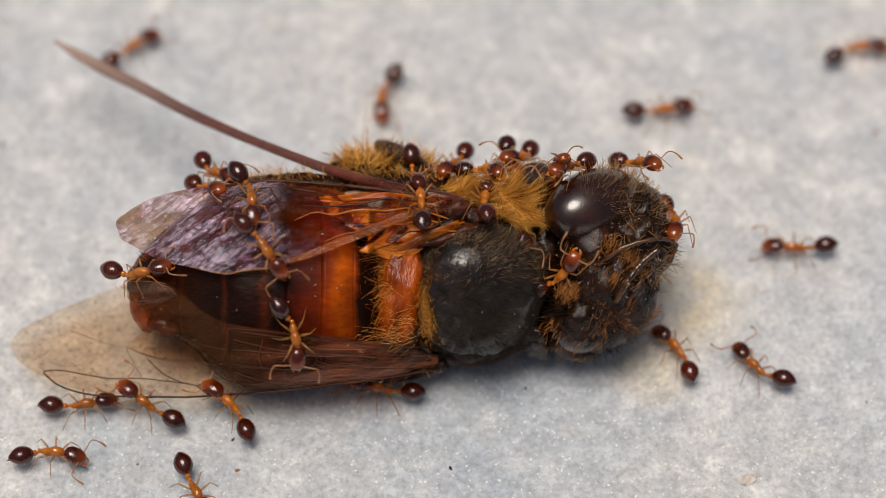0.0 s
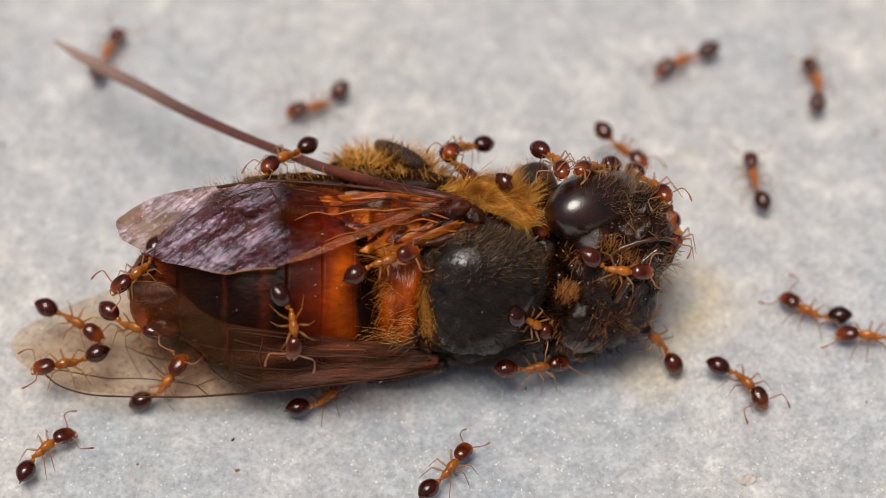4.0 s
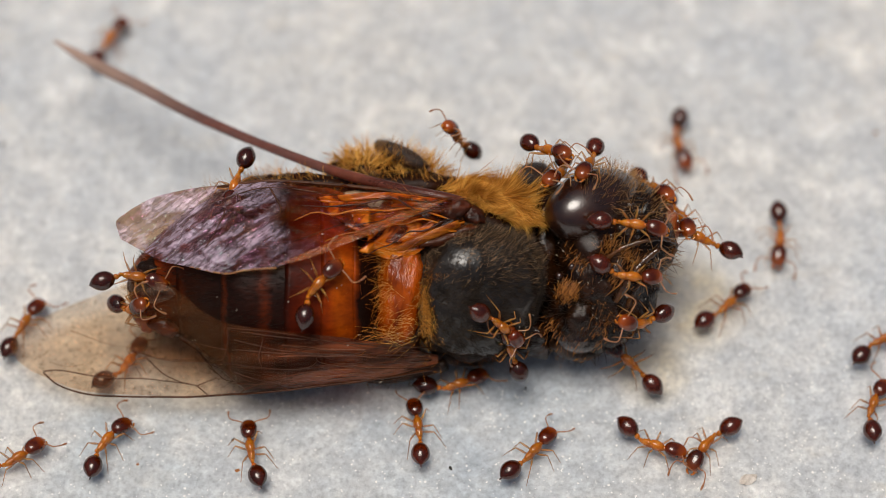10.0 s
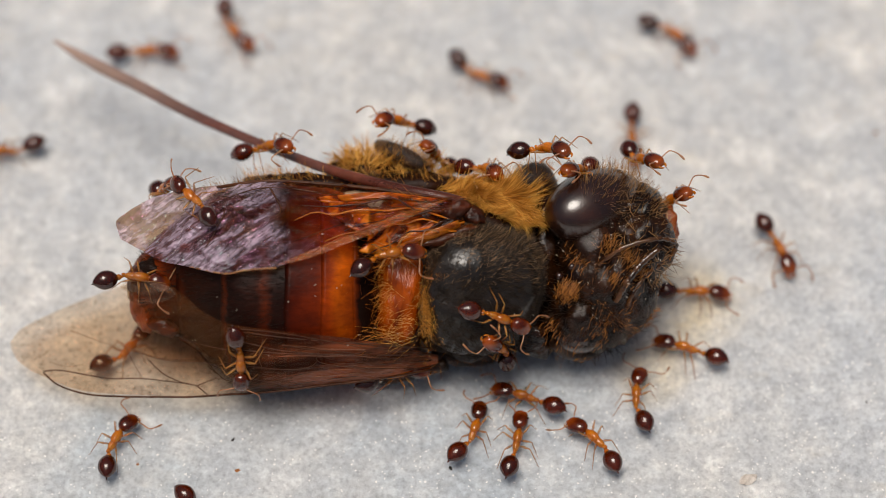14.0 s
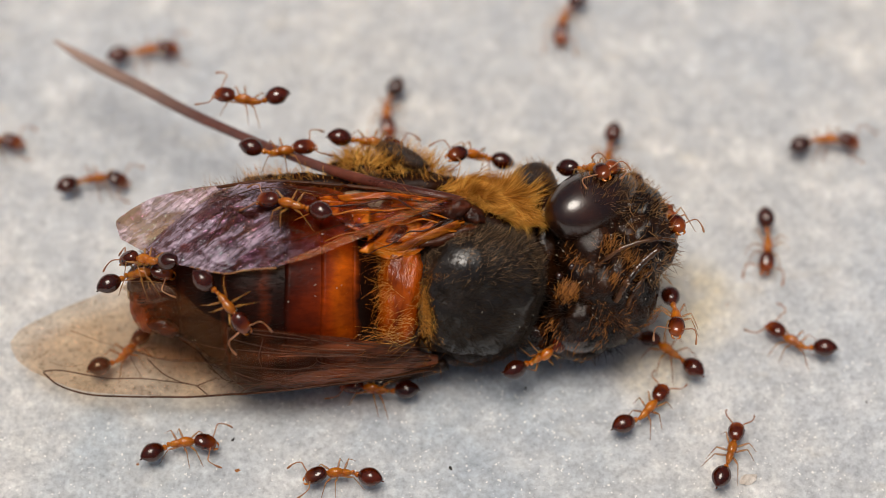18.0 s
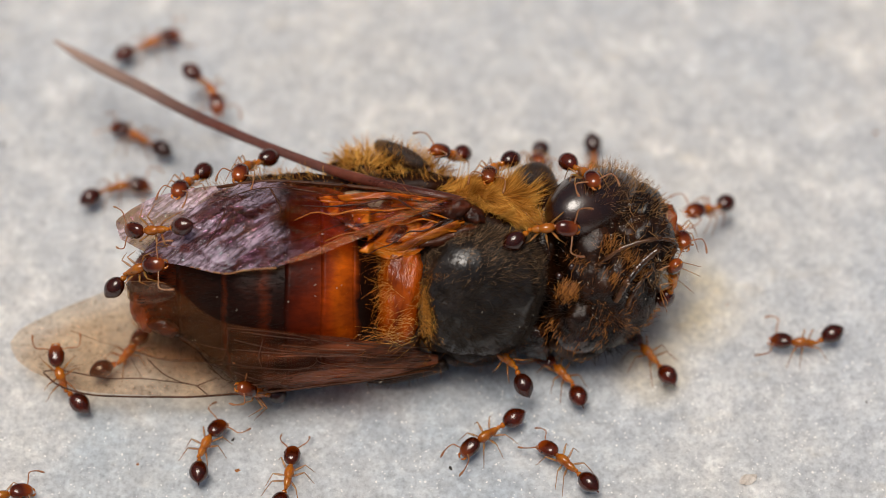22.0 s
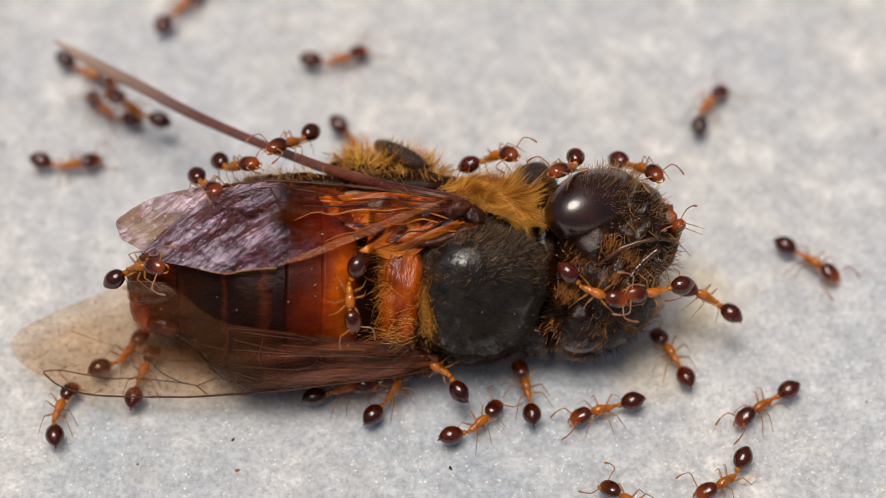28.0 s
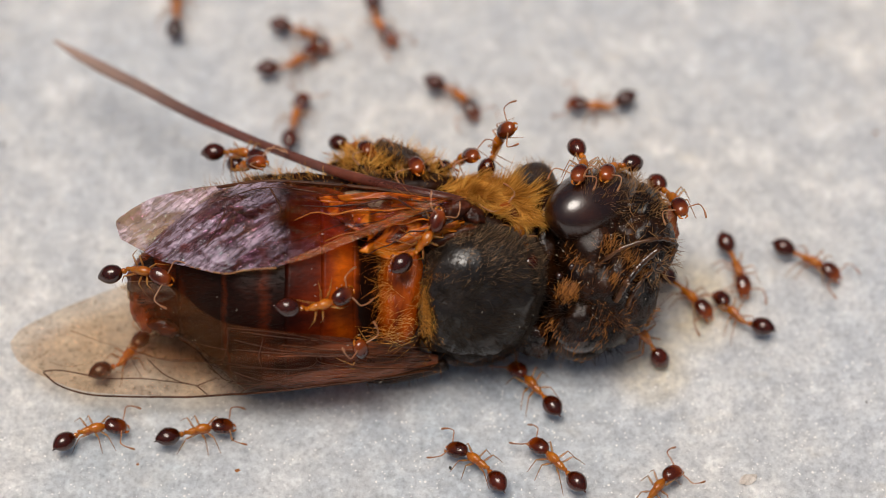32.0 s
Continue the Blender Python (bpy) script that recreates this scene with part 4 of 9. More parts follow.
def vein(parent, pts, width, lift, material=None, label=""):
    bm = bmesh.new()
    cv = [Vector((p.x, p.y, drape(p.x, p.y, lift) + 0.01)) for p in curve([(*q, 0) for q in pts], 6)]
    n = len(cv)
    tube(bm, cv, [width * (1.0 - 0.35 * i / n) for i in range(n)], 6)
    return part("vein", bm, material or VEIN_MAT, parent, label)


def bee_wings():
    low = 0.10
    w = membrane("forewing", [(-0.12, -2.26), (-1.72, -1.89), (-3.15, -1.73), (-4.34, -1.57), (-4.99, -1.33), (-5.47, -0.94), (-5.98, -0.66), (-6.68, -0.70), (-7.97, -1.15), (-9.00, -1.63), (-9.26, -1.83), (-9.38, -2.02)],
                 [(-0.10, -2.44), (-1.13, -2.69), (-1.98, -2.81), (-2.82, -2.93), (-3.66, -3.03), (-4.39, -3.11), (-5.11, -3.16), (-6.32, -3.13), (-7.71, -3.03), (-8.65, -2.71), (-9.12, -2.45), (-9.34, -2.17)],
                 low, WING_CLEAR, "clear brown veined forewing lying partly on the marble", 0.07, 200, 80, fine=0.03)
    for pts, wd in (([(-0.22, -2.58), (-1.98, -2.82), (-3.71, -3.03), (-5.18, -3.15), (-5.91, -3.16), (-6.89, -3.15), (-7.62, -3.1), (-8.23, -2.92), (-8.6, -2.65)], 0.040),
                    ([(-8.6, -2.63), (-8.23, -2.61), (-7.62, -2.71), (-7.13, -2.78), (-6.46, -2.78), (-5.54, -2.88), (-5.27, -2.93)], 0.022),
                    ([(-5.27, -2.93), (-5.13, -3.04), (-4.98, -3.16)], 0.022),
                    ([(-5.27, -2.93), (-5.05, -2.84), (-4.84, -2.76)], 0.016),
                    ([(-6.37, -2.37), (-6.03, -2.67), (-5.6, -2.86), (-5.27, -2.93)], 0.020),
                    ([(-6.52, -2.25), (-6.03, -2.37), (-5.42, -2.39), (-5.05, -2.41), (-4.57, -2.39)], 0.014),
                    ([(-5.05, -2.41), (-5.02, -2.56), (-4.66, -2.77), (-4.2, -2.83), (-4.02, -2.87)], 0.016),
                    ([(-5.05, -2.41), (-4.69, -2.53), (-4.38, -2.63), (-4.05, -2.8)], 0.014),
                    ([(-4.47, -1.64), (-4.48, -1.88), (-4.54, -2.14), (-4.63, -2.38)], 0.022),
                    ([(-4.63, -2.38), (-4.08, -2.45), (-3.22, -2.53), (-2.8, -2.47), (-2.64, -2.36)], 0.016),
                    ([(-2.6, -2.14), (-2.63, -2.33), (-2.37, -2.42), (-1.76, -2.49), (-0.35, -2.55)], 0.016),
                    ([(-4.32, -3.06), (-4.05, -2.91), (-3.47, -2.74), (-2.74, -2.58)], 0.018),
                    ([(-4.47, -1.64), (-3.47, -1.73), (-2.49, -1.9), (-1.76, -2.03), (-0.35, -2.21)], 0.016),
                    ([(-3.35, -1.99), (-2.74, -2.09), (-2.0, -2.16), (-1.03, -2.3), (-0.35, -2.31)], 0.014),
                    ([(-6.86, -2.12), (-6.52, -2.25)], 0.012),
                    ([(-8.11, -1.76), (-7.62, -1.94), (-7.13, -2.09), (-6.86, -2.12)], 0.008),
                    ([(-7.25, -0.78), (-6.95, -1.03), (-6.64, -1.28)], 0.007),
                    ([(-6.86, -2.12), (-6.69, -2.43), (-6.45, -2.77)], 0.010),
                    ([(-8.47, -2.43), (-8.13, -2.53), (-7.74, -2.49)], 0.006)):
        vein(w, pts, wd * 0.68, low + 0.035)
    root, mid = (-0.24, -2.11), (-2.19, -1.94)
    for pts in ([(-4.34, -1.89), (-3.38, -2.11), (-2.43, -2.20)],
                [(-3.74, -1.89), (-3.84, -2.25), (-3.78, -2.49)], [(-4.39, -2.58), (-3.78, -2.78), (-2.94, -2.88)]):
        vein(w, pts, 0.008, low + 0.03, VEIN_BROWN, "fine brown crease of the wing")
    for k in range(4):  # long pleats fan out from the root
        f = k / 3
        vein(w, [(root[0], root[1] - 0.40 * f), (mid[0], mid[1] - 0.78 * f), (mid[0] - 1.1, mid[1] + 0.10 - 1.02 * f), (mid[0] - 2.0 - 0.4 * f, mid[1] + 0.22 - 1.12 * f)], 0.011, low + 0.012, VEIN_BROWN)
    rng = random.Random(41)
    for k in range(7):  # ridges of the folded skin catch the light
        f = (k + rng.uniform(-0.3, 0.3)) / 6
        a, b = Vector((-0.26, -2.09)).lerp(Vector((-0.27, -2.62)), f), Vector((-4.22, -1.75)).lerp(Vector((-4.03, -3.05)), f)
        g0 = rng.uniform(0.0, 0.5)
        g1 = g0 + rng.uniform(0.25, 0.6)
        pts = [a.lerp(b, min(1.0, g0 + (g1 - g0) * i / 4)) + Vector((0, 0.05 * noise.noise(Vector((k * 3.1, i * 0.8, 2))))) for i in range(5)]
        vein(w, [tuple(q) for q in pts], rng.uniform(0.006, 0.012), low + 0.03, PLEAT_RED if k % 3 else VEIN_MAT, "red-brown ridge of the folded wing" if k % 3 else "dark crease of the folded wing")
    under = membrane("hindwing", [(-4.54, -2.11), (-5.05, -2.01), (-5.54, -1.94), (-6.03, -1.84), (-6.37, -1.78), (-6.52, -1.83)],
                     [(-4.63, -2.41), (-5.05, -2.43), (-5.42, -2.43), (-6.03, -2.39), (-6.52, -2.26), (-6.84, -2.11)], low + 0.10, WING_CLEAR, "clear brown hindwing folded on the forewing", 0.05, 90, 30, fine=0.02)
    vein(under, [(-4.54, -2.1), (-5.54, -1.94), (-6.03, -1.84), (-6.37, -1.78), (-6.52, -1.83), (-6.84, -2.1)], 0.007, low + 0.11, VEIN_BROWN, "thin brown rim of the folded hindwing")
    vein(under, [(-4.63, -2.43), (-5.42, -2.43), (-6.03, -2.39), (-6.52, -2.26), (-6.84, -2.11)], 0.007, low + 0.11, VEIN_BROWN)
    flap = membrane("wing_flap", [(-5.59, -0.92), (-5.76, -0.77), (-6.09, -0.7), (-6.52, -0.68), (-6.83, -0.72), (-7.09, -0.81)],
                    [(-5.59, -0.93), (-5.76, -1.06), (-6.09, -1.16), (-6.46, -1.14), (-6.79, -0.99), (-7.09, -0.82)], 0.42, WING_MILKY, "smoky clear wing flap at the abdomen tip", 0.03, 40, 16)
    vein(flap, [(-5.79, -0.72), (-6.15, -0.68), (-6.52, -0.68), (-6.83, -0.72), (-7.07, -0.78)], 0.007, 0.43, VEIN_PALE, "pale rim of the wing flap")
    up = 0.20
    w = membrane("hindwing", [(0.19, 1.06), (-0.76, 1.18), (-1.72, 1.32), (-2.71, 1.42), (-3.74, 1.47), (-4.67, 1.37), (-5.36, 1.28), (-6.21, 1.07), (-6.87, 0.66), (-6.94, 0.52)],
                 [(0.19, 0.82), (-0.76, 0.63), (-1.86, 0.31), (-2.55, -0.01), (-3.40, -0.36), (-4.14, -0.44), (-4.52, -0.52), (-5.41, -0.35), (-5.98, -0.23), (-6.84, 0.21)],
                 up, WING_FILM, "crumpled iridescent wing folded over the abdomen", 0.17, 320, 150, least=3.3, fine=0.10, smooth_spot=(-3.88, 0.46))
    for pts, wd in (([(0.19, 1.04), (-0.76, 1.17), (-1.72, 1.30), (-2.71, 1.39), (-3.74, 1.44), (-4.67, 1.33), (-5.29, 1.26)], 0.050),
                    ([(0.19, 0.97), (-1.00, 1.02), (-2.19, 1.13), (-3.65, 1.30), (-4.58, 1.06), (-5.23, 0.87)], 0.018),
                    ([(0.07, 0.89), (-1.12, 0.82), (-2.19, 0.49), (-3.15, 0.15), (-4.10, 0.01)], 0.014),
                    ([(-3.65, 1.30), (-3.38, 0.82), (-3.62, 0.58), (-4.22, 0.01)], 0.020),
                                        ([(-5.23, 0.87), (-5.79, 0.79), (-6.36, 0.49), (-6.75, 0.19)], 0.016),
                    ([(-4.58, 1.06), (-4.58, 0.73), (-4.81, 0.25), (-5.05, -0.11)], 0.014)):
        vein(w, pts, wd, up + 0.03)
    vein(w, [(-3.44, -0.39), (-4.10, -0.44), (-4.52, -0.51), (-5.29, -0.37)], 0.024, up + 0.04, VEIN_PALE, "pale tan rim of the wing")
    membrane("wing_fold", [(-3.39, -0.3), (-2.77, -0.04), (-1.94, 0.32), (-1.11, 0.66), (-0.4, 0.91), (0.07, 1.05)],
             [(-3.41, -0.34), (-2.77, -0.19), (-1.94, 0.13), (-1.11, 0.46), (-0.4, 0.79), (0.07, 1.03)], up + 0.06, FOLD_PALE, "pale tan fold along the wing's edge", 0.14, 90, 12, least=3.5, fine=0.06)
    # the other forewing stands on edge, folded into a blade
    bm = bmesh.new()
    cv = curve([(-8.88, 4.76, -0.70), (-8.41, 4.48, -0.50), (-7.73, 4.11, -0.20), (-6.77, 3.63, 0.30), (-5.70, 3.06, 0.90), (-4.52, 2.52, 1.50), (-3.49, 2.10, 2.10), (-2.48, 1.72, 2.70), (-1.49, 1.42, 3.30), (-0.76, 1.23, 3.70), (0.07, 1.06, 3.90), (0.67, 0.94, 3.70)], 5)
    n = len(cv)
    tube(bm, cv, [np.interp(i / (n - 1), [0, 0.09, 0.18, 0.27, 0.5, 0.7, 0.9, 1.0], [0.03, 0.10, 0.145, 0.14, 0.105, 0.115, 0.135, 0.09]) for i in range(n)], 12, flat=1.0)
    part("folded_forewing", bm, BLADE_MAT, BEE, "purple-brown forewing folded to a narrow blade")


bee_abdomen()
bee_thorax()
bee_head()
bee_legs()
bee_wings()


def dust_and_glints():
    rng = random.Random(31)
    bm = bmesh.new()
    for _ in range(44):
        x, y = rng.uniform(-6.53, -0.29), rng.uniform(-2.7, 0.9)
        blob(bm, (x, y, drape(x, y, 0.32)), (rng.uniform(0.006, 0.028), 0.008, 0.008), (0, 0, rng.uniform(0, 180)), 6, 4)
    # pale grains on the head stand in for tiny glints as well as dust
    for c, r, n in (((3.6, -0.3, 2.95), (1.3, 1.6, 1.35), 60), ((0.74, -0.85, 3.42), (1.34, 1.42, 0.98), 16)):
        for q, o in on_blob(rng, n, c, r, (0, 0, 8), (0, 0, 1), 0.3):
            blob(bm, q, (rng.uniform(0.008, 0.03), 0.009, 0.009), (0, rng.uniform(-40, 40), rng.uniform(0, 180)), 6, 4)
    blob(bm, (-1.33, -2.84, 2.9), (0.06, 0.018, 0.018), (0, 0, 40), 8, 5)
    blob(bm, (-4.3, -2.75, 2.7), (0.04, 0.014, 0.014), (0, 0, -30), 8, 5)
    tagged(part("dust", bm, DUST_GLINTS, BEE, "pale dust grains on the wings, dust and painted glints on the head"), kind="stuff")


dust_and_glints()


# ---------------------------------------------------------------- grit on the slab
def grit(name, x, y, r, material, label, seed, n=7, long=1.0, turn=0.0, category="grit"):
    bm = bmesh.new()
    bmesh.ops.create_icosphere(bm, subdivisions=2, radius=1.0)
    for v in bm.verts:
        v.co = v.co * (1 + 0.6 * noise.noise(v.co * 1.4 + Vector((seed * 3.7, 0, 0))))
        v.co = Vector((v.co.x * r * long, v.co.y * r, max(v.co.z, -0.3) * r * 0.55 + 0.16 * r))
    ob = part(name, bm, material, None, label, smooth=False)
    ob.matrix_world = pose(x * MM, y * MM, 0, 0, 0, turn)
    return tagged(ob, category=category)


def small_grit():
    grit("grit", 6.49, -5.92, 0.130, GRIT_TAN, "pale tan crumb on the marble", 1, long=1.4, turn=20)
    grit("grit", -4.51, -4.94, 0.031, GRIT_DARK, "tiny dark speck on the marble", 2, long=1.5, turn=60)
    grit("grit", -6.51, -5.54, 0.031, GRIT_RUST, "tiny red-brown speck on the marble", 3, long=1, turn=0)
    grit("grit", -4.38, -5.69, 0.038, GRIT_RUST, "tiny brown crumb on the marble", 4, long=1.6, turn=10)
    grit("grit", 10.08, 3.25, 0.046, GRIT_RUST, "rust-orange speck on the marble", 5, long=1, turn=0)
    grit("grit", -10.22, 2.93, 0.054, GRIT_DARK, "dark speck on the marble", 6, long=1, turn=0)
    grit("grit", 4.57, 4.18, 0.038, GRIT_GLINT, "bright glassy grain on the marble", 7, long=1, turn=0)
    grit("grit", 0.16, -5.64, 0.031, GRIT_DARK, "tiny dark speck on the marble", 8, long=2, turn=120)
    grit("grit", 1.79, -3.65, 0.023, GRIT_DARK, "tiny dark speck on the marble", 9, long=1.5, turn=80)
    grit("grit", 6.31, -1.50, 0.023, GRIT_RUST, "tiny brown speck on the marble", 10, long=1, turn=0)
    grit("grit", 7.58, 0.11, 0.023, GRIT_TAN, "tiny tan speck on the marble", 11, long=1, turn=0)
    grit("grit", 9.18, -4.00, 0.023, GRIT_DARK, "tiny dark speck on the marble", 12, long=1, turn=0)
    grit("grit", 9.22, 3.68, 0.031, GRIT_TAN, "tiny tan speck on the marble", 13, long=1.6, turn=0)
    grit("grit", 7.20, 4.51, 0.031, GRIT_TAN, "tiny tan speck on the marble", 15, long=1, turn=0)
    grit("grit", -9.67, 1.74, 0.023, GRIT_DARK, "tiny dark speck on the marble", 16, long=1, turn=0)
    grit("grit", 9.35, -2.21, 0.023, GRIT_TAN, "tiny tan speck on the marble", 17, long=1, turn=0)


small_grit()


# ---------------------------------------------------------------- ants
# hip place, knee and foot of each leg on one side, in mm from the ant's middle at ground level
LEGS = [((0.20, 0.07, 0.30), (0.38, 0.26, 0.42), (0.52, 0.41, 0.01)),
        ((0.08, 0.08, 0.29), (0.07, 0.32, 0.44), (0.02, 0.51, 0.01)),
        ((-0.05, 0.07, 0.29), (-0.22, 0.26, 0.42), (-0.44, 0.43, 0.01))]


def ant_model(bend=0.0, nod=0.0, spread=1.0, fold=0.0):
    """An ant that faces +x and stands on z = 0; bend swings the gaster aside, nod turns the head, spread opens the antennae."""
    ant = new("ant")
    tagged(ant, "small amber ant with glossy dark gaster and brown head", "ant", "ants round the bee")
    waist, neck = Vector((-0.20, 0, 0.32)), Vector((0.34, 0, 0.37))

    def swung(q, about, a):
        return about + Matrix.Rotation(radians(a), 3, "Z") @ (Vector(q) - about)

    bm = bmesh.new()
    blob(bm, swung((-0.645, 0, 0.40), waist, bend), (0.275, 0.205, 0.19), (0, 8, bend), 28, 20, taper=0.42)
    for v in blob(bm, swung((-0.905, 0, 0.365), waist, bend), (0.05, 0.018, 0.018), (0, 8, bend), 8, 6):
        v.co.z -= 0.005
    part("gaster", bm, ANT_GASTER, ant, "glossy dark brown gaster")
    bm = bmesh.new()
    blob(bm, swung((-0.35, 0, 0.33), waist, bend), (0.065, 0.062, 0.075), seg=14, rings=10)
    blob(bm, (-0.235, 0, 0.335), (0.05, 0.042, 0.075), (0, -20, 0), seg=14, rings=10)
    tube(bm, [(-0.12, 0, 0.29), (-0.2, 0, 0.30), swung((-0.30, 0, 0.31), waist, bend), swung((-0.42, 0, 0.35), waist, bend)], [0.035, 0.026, 0.028, 0.035], 8)
    part("petiole", bm, ANT_BODY, ant)
    bm = bmesh.new()
    blob(bm, (-0.03, 0, 0.325), (0.20, 0.084, 0.10), (0, -3, 0), 20, 14)
    blob(bm, (-0.14, 0, 0.36), (0.06, 0.055, 0.05), (0, 0, 0), 12, 8)
    blob(bm, (0.13, 0, 0.36), (0.185, 0.108, 0.12), (0, 9, 0), 20, 14)
    blob(bm, (0.31, 0, 0.36), (0.08, 0.05, 0.055), seg=14, rings=10)
    part("mesosoma", bm, ANT_BODY, ant)
    bm = bmesh.new()
    blob(bm, swung((0.545, 0, 0.36), neck, nod), (0.245, 0.178, 0.145), (0, 18, nod), 28, 20, box=2.3)
    head = part("head", bm, ANT_HEAD, ant, "reddish brown head")
    for s in (1, -1):
        bm = bmesh.new()
        blob(bm, swung((0.58, s * 0.163, 0.39), neck, nod), (0.034, 0.018, 0.03), (0, 0, nod), seg=12, rings=8)
        part("eye", bm, ANT_EYE, head)
        bm = bmesh.new()
        cv = [swung(q, neck, nod) for q in curve([(0.72, s * 0.08, 0.27), (0.79, s * 0.075, 0.24), (0.82, s * 0.02, 0.22)], 3)]
        tube(bm, cv, [0.036 - 0.004 * i for i in range(len(cv))], 6)
        part("mandible", bm, ANT_BODY, head)
        bm = bmesh.new()
        w = spread * (1.0 if s > 0 else 1.15)
        elbow = Vector((0.88 - 0.12 * w, s * (0.10 + 0.27 * w), 0.45))
        tip = Vector((1.20 - 0.14 * w, s * (0.12 + 0.30 * w), 0.12 + 0.14 * w))
        cv = [swung(q, neck, nod) for q in curve([(0.68, s * 0.07, 0.37), Vector((0.68, s * 0.07, 0.40)).lerp(elbow, 0.5), elbow, elbow.lerp(tip, 0.5) + Vector((0, s * 0.03, 0.02)), tip], 5)]
        k = len(cv)
        tube(bm, cv, [0.015 - 0.003 * abs(i / k - 0.25) if i < k * 0.5 else np.interp(i / k, [0.5, 0.72, 0.88, 1.0], [0.012, 0.014, 0.027, 0.012]) for i in range(k)], 6)
        part("antenna", bm, ANT_FEELER, ant)
    for hip, knee, foot in LEGS:
        for s in (1, -1):
            bm = bmesh.new()
            h = Vector(hip)
            flip = Vector((1, s, 1))
            kn, ft = Vector(knee) + Vector((0, -0.06 * fold, 0.03 * fold)), Vector(foot) + Vector((0.06 * fold, -0.12 * fold, 0))
            pts = [Vector((0, 0, 0)), (kn - h) * 0.5, (kn - h) * 0.92, kn - h, (kn * 0.45 + ft * 0.55) - h,
                   (kn * 0.15 + ft * 0.85) - h + Vector((0, 0, -0.03)), ft - h]
            tube(bm, [p * flip for p in pts], [0.020, 0.027, 0.017, 0.013, 0.011, 0.007, 0.004], 7)
            leg = part("leg", bm, ANT_LEG, ant)
            leg.location = h * flip * MM
    return ant


STANCES = [ant_model(8, -6, 1.0, 0.0), ant_model(-22, 14, 0.8, 0.5), ant_model(26, -16, 1.2, 0.3), ant_model(-6, 5, 0.55, -0.2)]
ants = STANCES + [copy_thing(STANCES[k % 4], Matrix()) for k in range(63 - 4)]


def mm(x, y, z, rx, ry, rz):
    return pose(x * MM, y * MM, z * MM, rx, ry, rz)


def step(ant, rows):
    """The legs swing, three and three in turn, while the ant walks."""
    legs = [o for o in ant.children if o.name.startswith("leg")]
    times = [0.0]
    for (t0, m0), (t1, m1) in zip(rows, rows[1:]):
        if (m1.translation - m0.translation).length > 0.0007 * (t1 - t0) and t1 - t0 < 3:
            n = max(1, round((t1 - t0) / 0.14))
            times += [t0 + (t1 - t0) * k / n for k in range(1, n + 1)]
    for i, leg in enumerate(legs):
        fore, side = i // 2, i % 2
        put = leg.matrix_basis.copy()
        phase = (fore + side) % 2
        keys = []
        for k, t in enumerate(times):
            a = (16 if (k + phase) % 2 else -16) if k else (fore * 5 - 5)
            keys.append((t, put @ pose(0, 0, 0, 0, 0, a * (1 if side == 0 else -1))))
        if len(keys) > 1:
            keys.append((max(32.0, times[-1] + 0.1), keys[-1][1]))
            walk(leg, keys)


